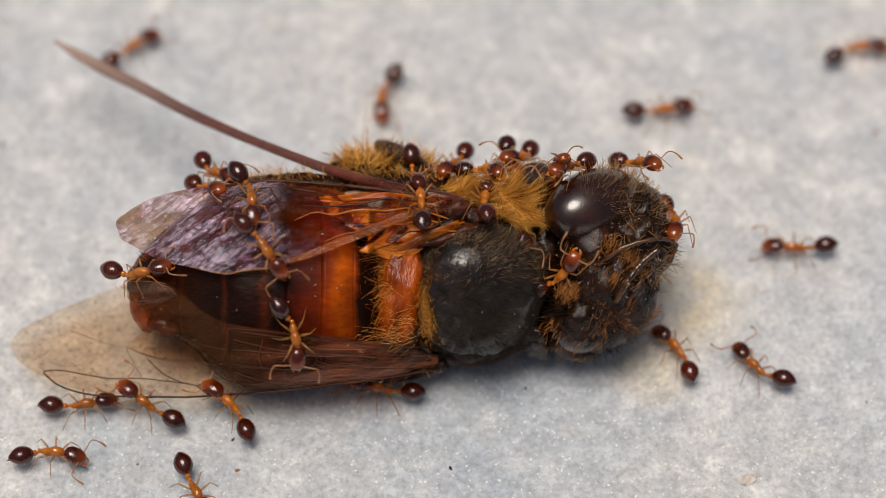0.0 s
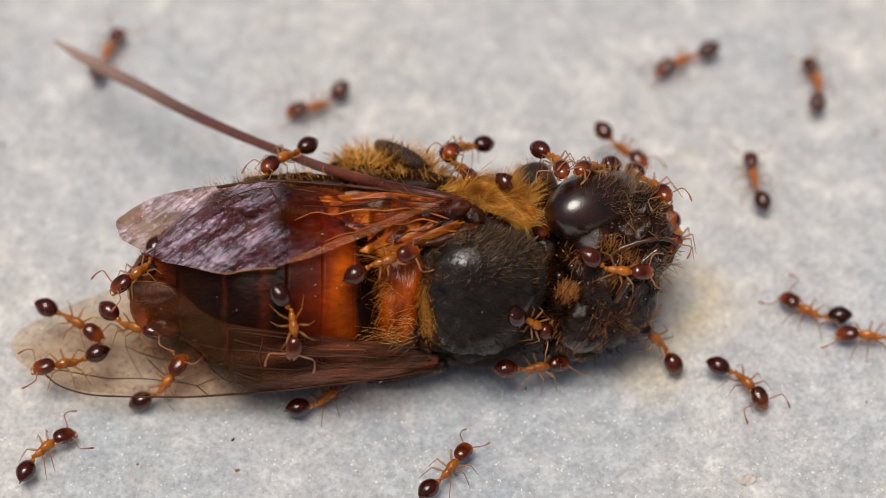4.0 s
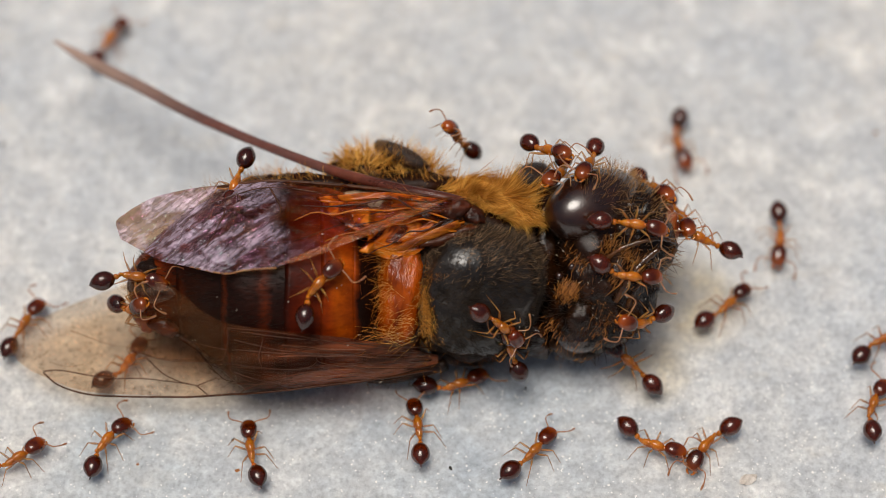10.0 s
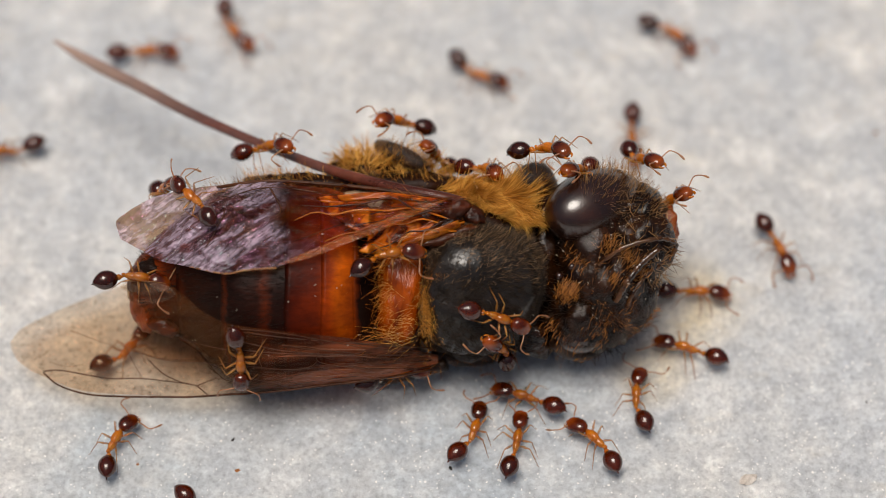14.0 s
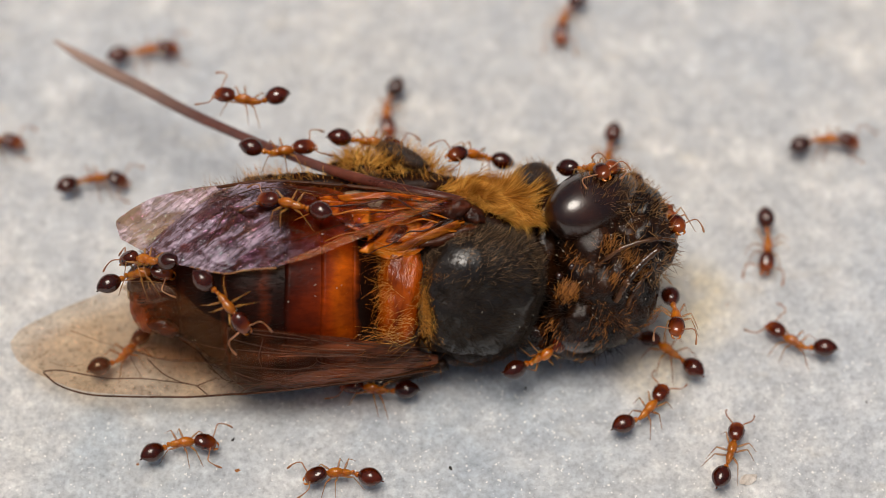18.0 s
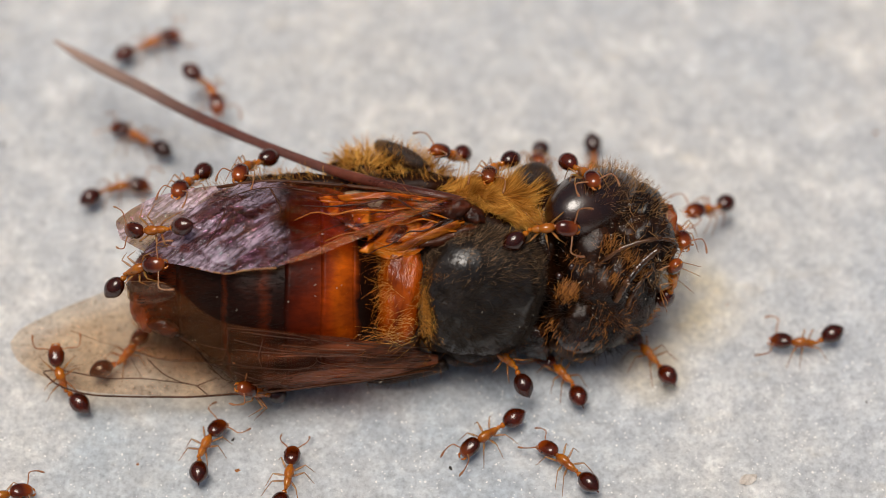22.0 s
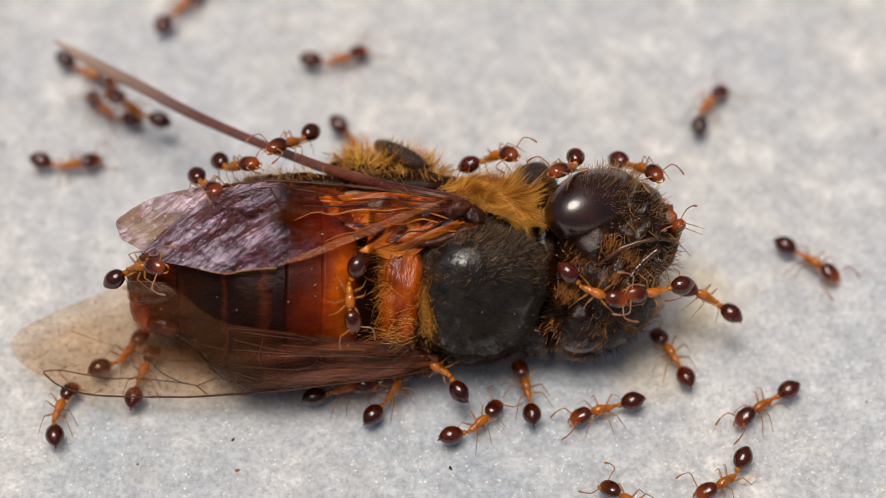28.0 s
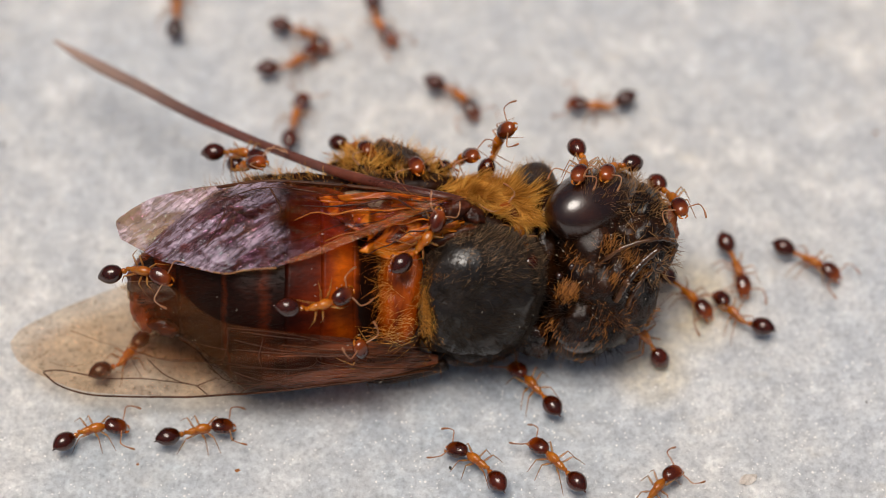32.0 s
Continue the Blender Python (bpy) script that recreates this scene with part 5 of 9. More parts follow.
def motions():
    rows = [(0, mm(-7.39, 5.55, 0, 0, 0, 39)), (1, mm(-7.96, 5.62, 0, 0, 0, 75)), (2, mm(-7.97, 5.48, 0, 0, 0, 68)), (3, mm(-7.96, 5.37, 0, 0, 0, 69)), (6, mm(-7.92, 5.4, 0, 0, 0, 71)), (7, mm(-7.73, 5.79, 0, 0, 0, 53)), (8, mm(-7.97, 5.7, 0, 0, 0, 71)), (9, mm(-7.96, 5.75, 0, 0, 0, 70)), (10, mm(-7.95, 5.73, 0, 0, 0, 64)), (11, mm(-7.96, 5.75, 0, 0, 0, 66)), (12, mm(-7.64, 5.8, 0, 0, 0, 30)), (13, mm(-7.08, 5.36, 0, 0, 0, 1)), (14, mm(-7.06, 5.43, 0, 0, 0, 2)), (17, mm(-7.06, 5.44, 0, 0, 0, 9)), (18, mm(-7.05, 5.44, 0, 0, 0, 10)), (19, mm(-7.1, 5.44, 0, 0, 0, 13)), (20, mm(-7.04, 5.63, 0, 0, 0, 24)), (21, mm(-6.99, 5.64, 0, 0, 0, 27)), (22, mm(-6.99, 5.64, 0, 0, 0, 27)), (23, mm(-6.96, 5.64, 0, 0, 0, 27)), (24, mm(-6.94, 5.66, 0, 0, 0, 29)), (25, mm(-6.57, 5.72, 0, 0, 0, 18)), (28, mm(-6.3, 6.74, 0, 0, 0, 49)), (28.92, mm(-4.27, 8.96, 0, 0, 0, 49)), (29, mm(-4.65, 8.91, 0, 0, 0, -19)), (29.08, mm(-5.02, 8.86, 0, 0, 0, -87)), (29.54, mm(-4.9, 6.72, 0, 0, 0, -29)), (30, mm(-4.77, 4.58, 0, 0, 0, 30)), (30.5, mm(-4.91, 4.17, 0, 0, 0, -18)), (31, mm(-5.06, 3.77, 0, 0, 0, -66)), (31.33, mm(-4.52, 3.65, 0, 0, 0, -19)), (31.67, mm(-3.98, 3.53, 0, 0, 0, 29)), (32, mm(-3.44, 3.42, 0, 0, 0, 76))]
    walk(ants[0], rows)
    step(ants[0], rows)
    rows = [(0, mm(-1.4, 4.15, 0, 0, 0, -99)), (1, mm(-1.13, 4.17, 0, 0, 0, -54)), (2, mm(-1.36, 4.35, 0, 0, 0, -92)), (2.31, mm(-1.38, 5.89, 0, 0, 0, -151)), (2.61, mm(-1.4, 7.44, 0, 0, 0, 150)), (2.92, mm(-1.42, 8.98, 0, 0, 0, 91)), (4.31, mm(2.19, 8.94, 0, 0, 0, 149)), (5.69, mm(5.8, 8.9, 0, 0, 0, -153)), (7.08, mm(9.41, 8.86, 0, 0, 0, -95)), (7.54, mm(9.36, 7.99, 0, 0, 0, -34)), (8, mm(9.31, 7.11, 0, 0, 0, 26)), (8.92, mm(9.42, 8.98, 0, 0, 0, 85)), (10.31, mm(4.02, 8.95, 0, 0, 0, 38)), (11.69, mm(-1.37, 8.91, 0, 0, 0, -10)), (13.08, mm(-6.77, 8.87, 0, 0, 0, -57)), (14, mm(-5.03, 6.12, 0, 0, 0, -57)), (14.31, mm(-5.09, 7.08, 0, 0, 0, -7)), (14.61, mm(-5.14, 8.03, 0, 0, 0, 43)), (14.92, mm(-5.2, 8.98, 0, 0, 0, 93)), (15.64, mm(-2.28, 8.94, 0, 0, 0, 147)), (16.36, mm(0.64, 8.9, 0, 0, 0, -159)), (17.08, mm(3.56, 8.86, 0, 0, 0, -106)), (18, mm(2.9, 6.46, 0, 0, 0, -106)), (18.31, mm(2.93, 7.3, 0, 0, 0, -161)), (18.61, mm(2.96, 8.14, 0, 0, 0, 144)), (18.92, mm(2.98, 8.98, 0, 0, 0, 88)), (19.31, mm(2.64, 8.94, 0, 0, 0, 32)), (19.69, mm(2.29, 8.9, 0, 0, 0, -24)), (20.08, mm(1.94, 8.86, 0, 0, 0, -81)), (21, mm(2.44, 5.77, 0, 0, 0, -81)), (21.31, mm(2.46, 6.84, 0, 0, 0, -24)), (21.61, mm(2.48, 7.91, 0, 0, 0, 32)), (21.92, mm(2.5, 8.98, 0, 0, 0, 89)), (22.64, mm(3.15, 8.94, 0, 0, 0, 148)), (23.36, mm(3.81, 8.9, 0, 0, 0, -152)), (24.08, mm(4.46, 8.86, 0, 0, 0, -92)), (24.54, mm(4.39, 7.78, 0, 0, 0, -137)), (25, mm(4.31, 6.69, 0, 0, 0, 179)), (25.46, mm(4.39, 7.84, 0, 0, 0, 133)), (25.92, mm(4.47, 8.98, 0, 0, 0, 88)), (26.31, mm(2.1, 8.94, 0, 0, 0, 29)), (26.69, mm(-0.27, 8.9, 0, 0, 0, -30)), (27.08, mm(-2.64, 8.86, 0, 0, 0, -89)), (27.54, mm(-2.57, 7, 0, 0, 0, -35)), (28, mm(-2.49, 5.15, 0, 0, 0, 18)), (29, mm(-1.4, 7.41, 0, 0, 0, 76)), (29.92, mm(-0.98, 8.98, 0, 0, 0, 75)), (30.31, mm(-1.89, 8.94, 0, 0, 0, 21)), (30.69, mm(-2.8, 8.9, 0, 0, 0, -34)), (31.08, mm(-3.71, 8.86, 0, 0, 0, -88)), (31.54, mm(-3.62, 6.97, 0, 0, 0, -28)), (32, mm(-3.53, 5.07, 0, 0, 0, 33))]
    walk(ants[1], rows)
    step(ants[1], rows)
    rows = [(0, mm(9.78, 5.54, 0, 0, 0, 10)), (1, mm(10.24, 6.64, 0, 0, 0, -3)), (1.33, mm(9.91, 6.42, 0, 0, 0, 57)), (1.67, mm(9.58, 6.2, 0, 0, 0, 117)), (2, mm(9.24, 5.98, 0, 0, 0, 177)), (3, mm(7.81, 6, 0, 0, 0, -177)), (3.46, mm(7.95, 7.49, 0, 0, 0, 134)), (3.92, mm(8.09, 8.98, 0, 0, 0, 86)), (4.97, mm(7.45, 8.94, 0, 0, 0, 26)), (6.03, mm(6.81, 8.9, 0, 0, 0, -34)), (7.08, mm(6.17, 8.86, 0, 0, 0, -93)), (8, mm(6.05, 5.9, 0, 0, 0, -39)), (9, mm(7.1, 6.62, 0, 0, 0, 11)), (9.46, mm(7.15, 7.8, 0, 0, 0, 48)), (9.92, mm(7.19, 8.98, 0, 0, 0, 86)), (10.64, mm(6.48, 8.94, 0, 0, 0, 27)), (11.36, mm(5.76, 8.9, 0, 0, 0, -33)), (12.08, mm(5.05, 8.86, 0, 0, 0, -93)), (12.39, mm(5.03, 8.36, 0, 0, 0, -39)), (12.69, mm(5.02, 7.86, 0, 0, 0, 14)), (13, mm(5, 7.36, 0, 0, 0, 67)), (13.5, mm(5.23, 6.68, 0, 0, 0, 12)), (14, mm(5.46, 6, 0, 0, 0, -43)), (15.5, mm(6, 4.11, 0, 0, 0, -94)), (17, mm(6.53, 2.23, 0, 0, 0, -144)), (17.33, mm(7.29, 2.43, 0, 0, 0, -96)), (17.67, mm(8.05, 2.63, 0, 0, 0, -47)), (18, mm(8.81, 2.83, 0, 0, 0, 1)), (18.92, mm(11.71, 2.83, 0, 0, 0, 1)), (20.31, mm(11.86, 4.42, 0, 0, 0, -50)), (21.69, mm(12, 6.01, 0, 0, 0, -100)), (23.08, mm(12.14, 7.61, 0, 0, 0, -151)), (24, mm(9.34, 6.01, 0, 0, 0, -152)), (24.46, mm(9.49, 7.5, 0, 0, 0, 147)), (24.92, mm(9.65, 8.98, 0, 0, 0, 85)), (25.97, mm(7.79, 8.94, 0, 0, 0, 26)), (27.03, mm(5.94, 8.9, 0, 0, 0, -33)), (28.08, mm(4.08, 8.86, 0, 0, 0, -92)), (29, mm(3.97, 4.52, 0, 0, 0, -32)), (30, mm(4.72, 2.73, 0, 0, 0, -71)), (30.5, mm(4.27, 3.28, 0, 0, 0, -141)), (31, mm(3.82, 3.82, 0, 0, 0, 150)), (32, mm(3.67, 3.79, 0, 0, 0, -180))]
    walk(ants[2], rows)
    step(ants[2], rows)
    rows = [(0, mm(5.07, 3.69, 0, 0, 0, 10)), (1, mm(6.69, 3.97, 0, 0, 0, 20)), (2, mm(5.82, 4.55, 0, 0, 0, 79)), (2.5, mm(5.49, 5.09, 0, 0, 0, 117)), (3, mm(5.16, 5.64, 0, 0, 0, 155)), (4, mm(5.7, 5.18, 0, 0, 0, -153)), (5, mm(6.24, 4.72, 0, 0, 0, -101)), (6, mm(6.78, 4.26, 0, 0, 0, -49)), (6.5, mm(7.29, 3.8, 0, 0, 0, -12)), (7, mm(7.8, 3.34, 0, 0, 0, 24)), (7.92, mm(11.96, 5.12, 0, 0, 0, 24)), (8.64, mm(12.07, 6.25, 0, 0, 0, -25)), (9.36, mm(12.17, 7.39, 0, 0, 0, -74)), (10.08, mm(12.27, 8.53, 0, 0, 0, -124)), (11, mm(8.8, 3.27, 0, 0, 0, -124)), (11.46, mm(10.28, 3.29, 0, 0, 0, -61)), (11.92, mm(11.77, 3.32, 0, 0, 0, 1)), (11.97, mm(11.7, 3.1, 0, 0, 0, 60)), (12.03, mm(11.64, 2.88, 0, 0, 0, 120)), (12.08, mm(11.57, 2.66, 0, 0, 0, 179)), (12.39, mm(11.17, 2.68, 0, 0, 0, 132)), (12.69, mm(10.77, 2.69, 0, 0, 0, 85)), (13, mm(10.37, 2.7, 0, 0, 0, 39)), (13.92, mm(11.81, 3.8, 0, 0, 0, 38)), (18.64, mm(11.82, 4.2, 0, 0, 0, 87)), (23.36, mm(11.83, 4.61, 0, 0, 0, 137)), (28.08, mm(11.84, 5.02, 0, 0, 0, -174)), (29, mm(7.44, 4.47, 0, 0, 0, -174)), (30, mm(8.3, 4.9, 0, 0, 0, -133)), (30.31, mm(8.42, 6.26, 0, 0, 0, 180)), (30.61, mm(8.54, 7.62, 0, 0, 0, 133)), (30.92, mm(8.66, 8.98, 0, 0, 0, 85)), (32, mm(8.66, 8.98, 0, 0, 0, 85))]
    walk(ants[3], rows)
    step(ants[3], rows)
    rows = [(0, mm(7.94, -0.19, 0, 0, 0, 178)), (1, mm(6.71, 1.01, 0, 0, 0, 137)), (2, mm(6.74, 1.63, 0, 0, 0, 104)), (3, mm(6.86, 1.69, 0, 0, 0, 107)), (6, mm(7.49, 1.55, 0, 0, 0, 43)), (7, mm(7.47, 1.13, 0, 0, 0, 14)), (8, mm(8.03, 1.2, 0, 0, 0, -4)), (9, mm(8.11, 1.25, 0, 0, 0, 1)), (9.5, mm(7.85, 0.69, 0, 0, 0, -47)), (10, mm(7.58, 0.12, 0, 0, 0, -96)), (11, mm(7.51, 0.45, 0, 0, 0, -81)), (12, mm(7.51, 0.24, 0, 0, 0, -79)), (13, mm(7.47, -0.15, 0, 0, 0, -95)), (14, mm(7.52, -0.13, 0, 0, 0, -69)), (17, mm(7.24, 0.02, 0, 0, 0, -99)), (18, mm(7.29, -0.05, 0, 0, 0, -95)), (19, mm(7.24, -0.11, 0, 0, 0, -95)), (20, mm(6.9, 0.13, 0, 0, 0, -164)), (21, mm(5.8, 0.31, 0.81, -10, -36, -149)), (22, mm(5.77, 0.25, 0.81, -8, -34, -142)), (22.5, mm(6.81, 0.18, 0.4, -11, -16, -99)), (23, mm(7.85, 0.11, 0, 0, 0, -58)), (24, mm(8.38, -0.62, 0, 0, 0, -43)), (25, mm(8.28, -0.5, 0, 0, 0, -46)), (28, mm(8.2, -0.52, 0, 0, 0, -39)), (29, mm(8.22, -0.55, 0, 0, 0, -30)), (30, mm(8.19, -0.66, 0, 0, 0, -39)), (31, mm(8.15, -0.58, 0, 0, 0, -30)), (32, mm(8.19, -0.52, 0, 0, 0, -34))]
    walk(ants[4], rows)
    step(ants[4], rows)
    rows = [(0, mm(5.13, -2.87, 0, 0, 0, 125)), (1, mm(4.72, -2.91, 0.53, -5, -38, 150)), (2, mm(4.61, -2.78, 0.54, -18, -37, 159)), (3, mm(4.52, -2.78, 0.54, -22, -39, 155)), (6, mm(4.53, -2.61, 0.59, -19, -52, 164)), (7, mm(4.4, -3.07, 2.16, 3, -59, 125)), (7.92, mm(3.66, -1.11, 0, 0, 0, 137)), (7.97, mm(3.69, -1.13, 0, 0, 0, 79)), (8.03, mm(3.73, -1.16, 0, 0, 0, 21)), (8.08, mm(3.76, -1.18, 0, 0, 0, -37)), (8.39, mm(4.69, -1.92, 0, 0, 0, -92)), (8.69, mm(5.63, -2.66, 0, 0, 0, -146)), (9, mm(6.57, -3.4, 0, 0, 0, 159)), (9.5, mm(6.11, -4.3, 0, 0, 0, -165)), (10, mm(5.64, -5.2, 0, 0, 0, -129)), (10.92, mm(3.36, -8.06, 0, 0, 0, -129)), (11, mm(2.37, -8, 0, 0, 0, 166)), (11.08, mm(1.38, -7.95, 0, 0, 0, 102)), (12, mm(1.01, -6.22, 0, 0, 0, 102)), (13, mm(0.43, -4.99, 0, 0, 0, 113)), (14, mm(0.65, -4.94, 0, 0, 0, 71)), (15.5, mm(-0.38, -5.32, 0, 0, 0, 134)), (17, mm(-1.42, -5.71, 0, 0, 0, -163)), (18, mm(-2.15, -5.93, 0, 0, 0, -177)), (18.46, mm(-2.09, -7, 0, 0, 0, -133)), (18.92, mm(-2.04, -8.07, 0, 0, 0, -89)), (18.97, mm(-2.98, -8.03, 0, 0, 0, -148)), (19.03, mm(-3.92, -7.99, 0, 0, 0, 152)), (19.08, mm(-4.86, -7.95, 0, 0, 0, 93)), (19.39, mm(-4.88, -7.62, 0, 0, 0, 39)), (19.69, mm(-4.89, -7.29, 0, 0, 0, -14)), (20, mm(-4.9, -6.96, 0, 0, 0, -68)), (20.33, mm(-4.88, -6.85, 0, 0, 0, -12)), (20.67, mm(-4.87, -6.74, 0, 0, 0, 44)), (21, mm(-4.85, -6.63, 0, 0, 0, 99)), (21.31, mm(-4.83, -7.11, 0, 0, 0, 157)), (21.61, mm(-4.8, -7.59, 0, 0, 0, -145)), (21.92, mm(-4.77, -8.07, 0, 0, 0, -87)), (22.31, mm(-3.47, -8.03, 0, 0, 0, -34)), (22.69, mm(-2.17, -7.99, 0, 0, 0, 20)), (23.08, mm(-0.87, -7.95, 0, 0, 0, 73)), (24, mm(-0.37, -6.31, 0, 0, 0, 73)), (25, mm(-0.32, -6.44, 0, 0, 0, 81)), (28, mm(0.73, -4.77, 0, 0, 0, 42)), (28.5, mm(0.64, -4.68, 0, 0, 0, 108)), (29, mm(0.54, -4.58, 0, 0, 0, 174)), (30, mm(0.67, -4.74, 0, 0, 0, -156)), (31, mm(0.36, -4.64, 0, 0, 0, 177)), (32, mm(0.76, -5.67, 0, 0, 0, 143))]
    walk(ants[5], rows)
    step(ants[5], rows)
    rows = [(0, mm(6.82, -3.34, 0, 0, 0, 133)), (1, mm(6.76, -3.31, 0, 0, 0, 97)), (2, mm(6.66, -3.45, 0, 0, 0, 93)), (2.5, mm(6.48, -3.57, 0, 0, 0, 50)), (3, mm(6.3, -3.69, 0, 0, 0, 7)), (4, mm(6.51, -3.64, 0, 0, 0, -49)), (5, mm(6.72, -3.59, 0, 0, 0, -105)), (6, mm(6.93, -3.54, 0, 0, 0, -162)), (7, mm(7.48, -3.54, 0, 0, 0, 159)), (7.5, mm(7.94, -3.55, 0, 0, 0, 123)), (8, mm(8.4, -3.57, 0, 0, 0, 86)), (9, mm(9.25, -2.69, 0, 0, 0, 58)), (10, mm(9.57, -2.64, 0, 0, 0, 23)), (11, mm(9.58, -2.67, 0, 0, 0, 9)), (11.5, mm(9.29, -2.27, 0, 0, 0, 70)), (12, mm(9.01, -1.86, 0, 0, 0, 131)), (12.5, mm(9.42, -2.23, 0, 0, 0, 70)), (13, mm(9.83, -2.6, 0, 0, 0, 9)), (13.92, mm(11.12, -2.43, 0, 0, 0, 9)), (16.31, mm(11.08, -2.47, 0, 0, 0, 66)), (18.69, mm(11.03, -2.52, 0, 0, 0, 124)), (21.08, mm(10.99, -2.56, 0, 0, 0, -179)), (22, mm(7.93, -2.7, 0, 0, 0, -179)), (23, mm(8.37, -3.44, 0, 0, 0, -179)), (23.31, mm(9.25, -3.44, 0, 0, 0, 121)), (23.61, mm(10.13, -3.44, 0, 0, 0, 61)), (23.92, mm(11.01, -3.44, 0, 0, 0, 1)), (23.97, mm(11.02, -2.97, 0, 0, 0, -57)), (24.03, mm(11.04, -2.5, 0, 0, 0, -115)), (24.08, mm(11.05, -2.02, 0, 0, 0, -174)), (25, mm(9.75, -2.19, 0, 0, 0, -174)), (25.31, mm(10.22, -2.19, 0, 0, 0, -115)), (25.61, mm(10.68, -2.19, 0, 0, 0, -57)), (25.92, mm(11.15, -2.19, 0, 0, 0, 1)), (27.31, mm(11.09, -2.37, 0, 0, 0, 60)), (28.69, mm(11.03, -2.56, 0, 0, 0, 118)), (30.08, mm(10.97, -2.74, 0, 0, 0, 177)), (31, mm(7.96, -2.64, 0, 0, 0, 177)), (32, mm(6.47, -2, 0, 0, 0, 132))]
    walk(ants[6], rows)
    step(ants[6], rows)
    rows = [(0, mm(-7.78, -4.26, 0, 0, 0, 8)), (1, mm(-7.3, -3.23, 0.68, 9, -1, 11)), (2, mm(-7.18, -1.19, 0.74, -6, -39, 4)), (2.92, mm(-4.52, -0.76, 0, 0, 0, 1)), (32, mm(-4.52, -0.76, 0, 0, 0, 1))]
    walk(ants[7], rows)
    step(ants[7], rows)
    rows = [(0, mm(-6.41, -4.35, 0.27, -1, -19, 149)), (1, mm(-7.21, -3.55, 0.29, 2, -24, 89)), (2, mm(-6.79, -2.93, 1.24, 10, -44, 30)), (2.33, mm(-7.05, -3.23, 1.06, 18, -29, -19)), (2.67, mm(-7.31, -3.54, 0.89, 11, -14, -61)), (3, mm(-7.58, -3.84, 0.71, -4, -6, -102)), (4, mm(-8.04, -3.65, 0.7, 0, -6, -162)), (5, mm(-8.5, -3.45, 0.69, 2, -2, 138)), (6, mm(-8.96, -3.26, 0.67, 0, 1, 78)), (6.5, mm(-8.98, -3.41, 0.34, 0, 0, 17)), (7, mm(-9, -3.57, 0, 0, 0, -43)), (8, mm(-8.94, -3.61, 0.31, 2, -29, -29)), (9, mm(-8.93, -3.49, 0, 0, 0, -22)), (9.5, mm(-9.08, -2.88, 0, 0, 0, 21)), (10, mm(-9.23, -2.26, 0, 0, 0, 63)), (10.46, mm(-10.18, -2.29, 0, 0, 0, 121)), (10.92, mm(-11.13, -2.32, 0, 0, 0, 179)), (12.97, mm(-11.28, -0.63, 0, 0, 0, 120)), (15.03, mm(-11.43, 1.06, 0, 0, 0, 60)), (17.08, mm(-11.58, 2.75, 0, 0, 0, 1)), (18, mm(-10.48, 2.75, 0, 0, 0, 2)), (18.31, mm(-10.89, 2.75, 0, 0, 0, 61)), (18.61, mm(-11.3, 2.75, 0, 0, 0, 120)), (18.92, mm(-11.7, 2.75, 0, 0, 0, 179)), (19.64, mm(-11.3, -0.45, 0, 0, 0, 125)), (20.36, mm(-10.9, -3.65, 0, 0, 0, 71)), (21.08, mm(-10.51, -6.84, 0, 0, 0, 17)), (22, mm(-9.39, -6.53, 0, 0, 0, 17)), (23, mm(-9.5, -6.42, 0, 0, 0, 28)), (23.31, mm(-9.89, -6.43, 0, 0, 0, 78)), (23.61, mm(-10.28, -6.44, 0, 0, 0, 129)), (23.92, mm(-10.67, -6.45, 0, 0, 0, 179)), (32, mm(-10.67, -6.45, 0, 0, 0, 179))]
    walk(ants[8], rows)
    step(ants[8], rows)
    rows = [(0, mm(-4.6, -4.36, 0.27, 1, -19, 137)), (1, mm(-5.71, -4.91, 0, 0, 0, 98)), (2, mm(-5.5, -4.17, 0.36, -3, -39, 78)), (3, mm(-5.34, -4.09, 0.39, 2, -46, 64)), (4.5, mm(-6.39, -3.51, 0.2, 9, -23, 25)), (6, mm(-7.44, -2.94, 0, 0, 0, -7)), (7, mm(-6.76, -3.03, 0, 0, 0, 24)), (8, mm(-6.95, -2.98, 0, 0, 0, 43)), (9, mm(-6.92, -3.12, 0, 0, 0, 53)), (10, mm(-6.88, -3.26, 0, 0, 0, 57)), (11, mm(-6.9, -3.02, 0, 0, 0, 55)), (12, mm(-6.93, -3.05, 0, 0, 0, 53)), (13, mm(-6.9, -3.03, 0, 0, 0, 56)), (14, mm(-6.9, -2.9, 0, 0, 0, 50)), (17, mm(-6.91, -3, 0, 0, 0, 51)), (18, mm(-6.93, -2.99, 0, 0, 0, 48)), (19, mm(-6.93, -2.94, 0, 0, 0, 50)), (20, mm(-6.91, -3.04, 0, 0, 0, 55)), (21, mm(-6.91, -3.04, 0, 0, 0, 55)), (22, mm(-6.91, -3.02, 0, 0, 0, 53)), (23, mm(-6.9, -3.02, 0, 0, 0, 55)), (24, mm(-6.93, -3.03, 0, 0, 0, 51)), (25, mm(-6.93, -3.01, 0, 0, 0, 50)), (28, mm(-6.93, -3.01, 0, 0, 0, 50)), (29, mm(-6.92, -3.05, 0, 0, 0, 46)), (30, mm(-6.91, -3.06, 0, 0, 0, 49)), (31, mm(-6.91, -3.06, 0, 0, 0, 49)), (32, mm(-6.91, -3.08, 0, 0, 0, 51))]
    walk(ants[9], rows)
    step(ants[9], rows)
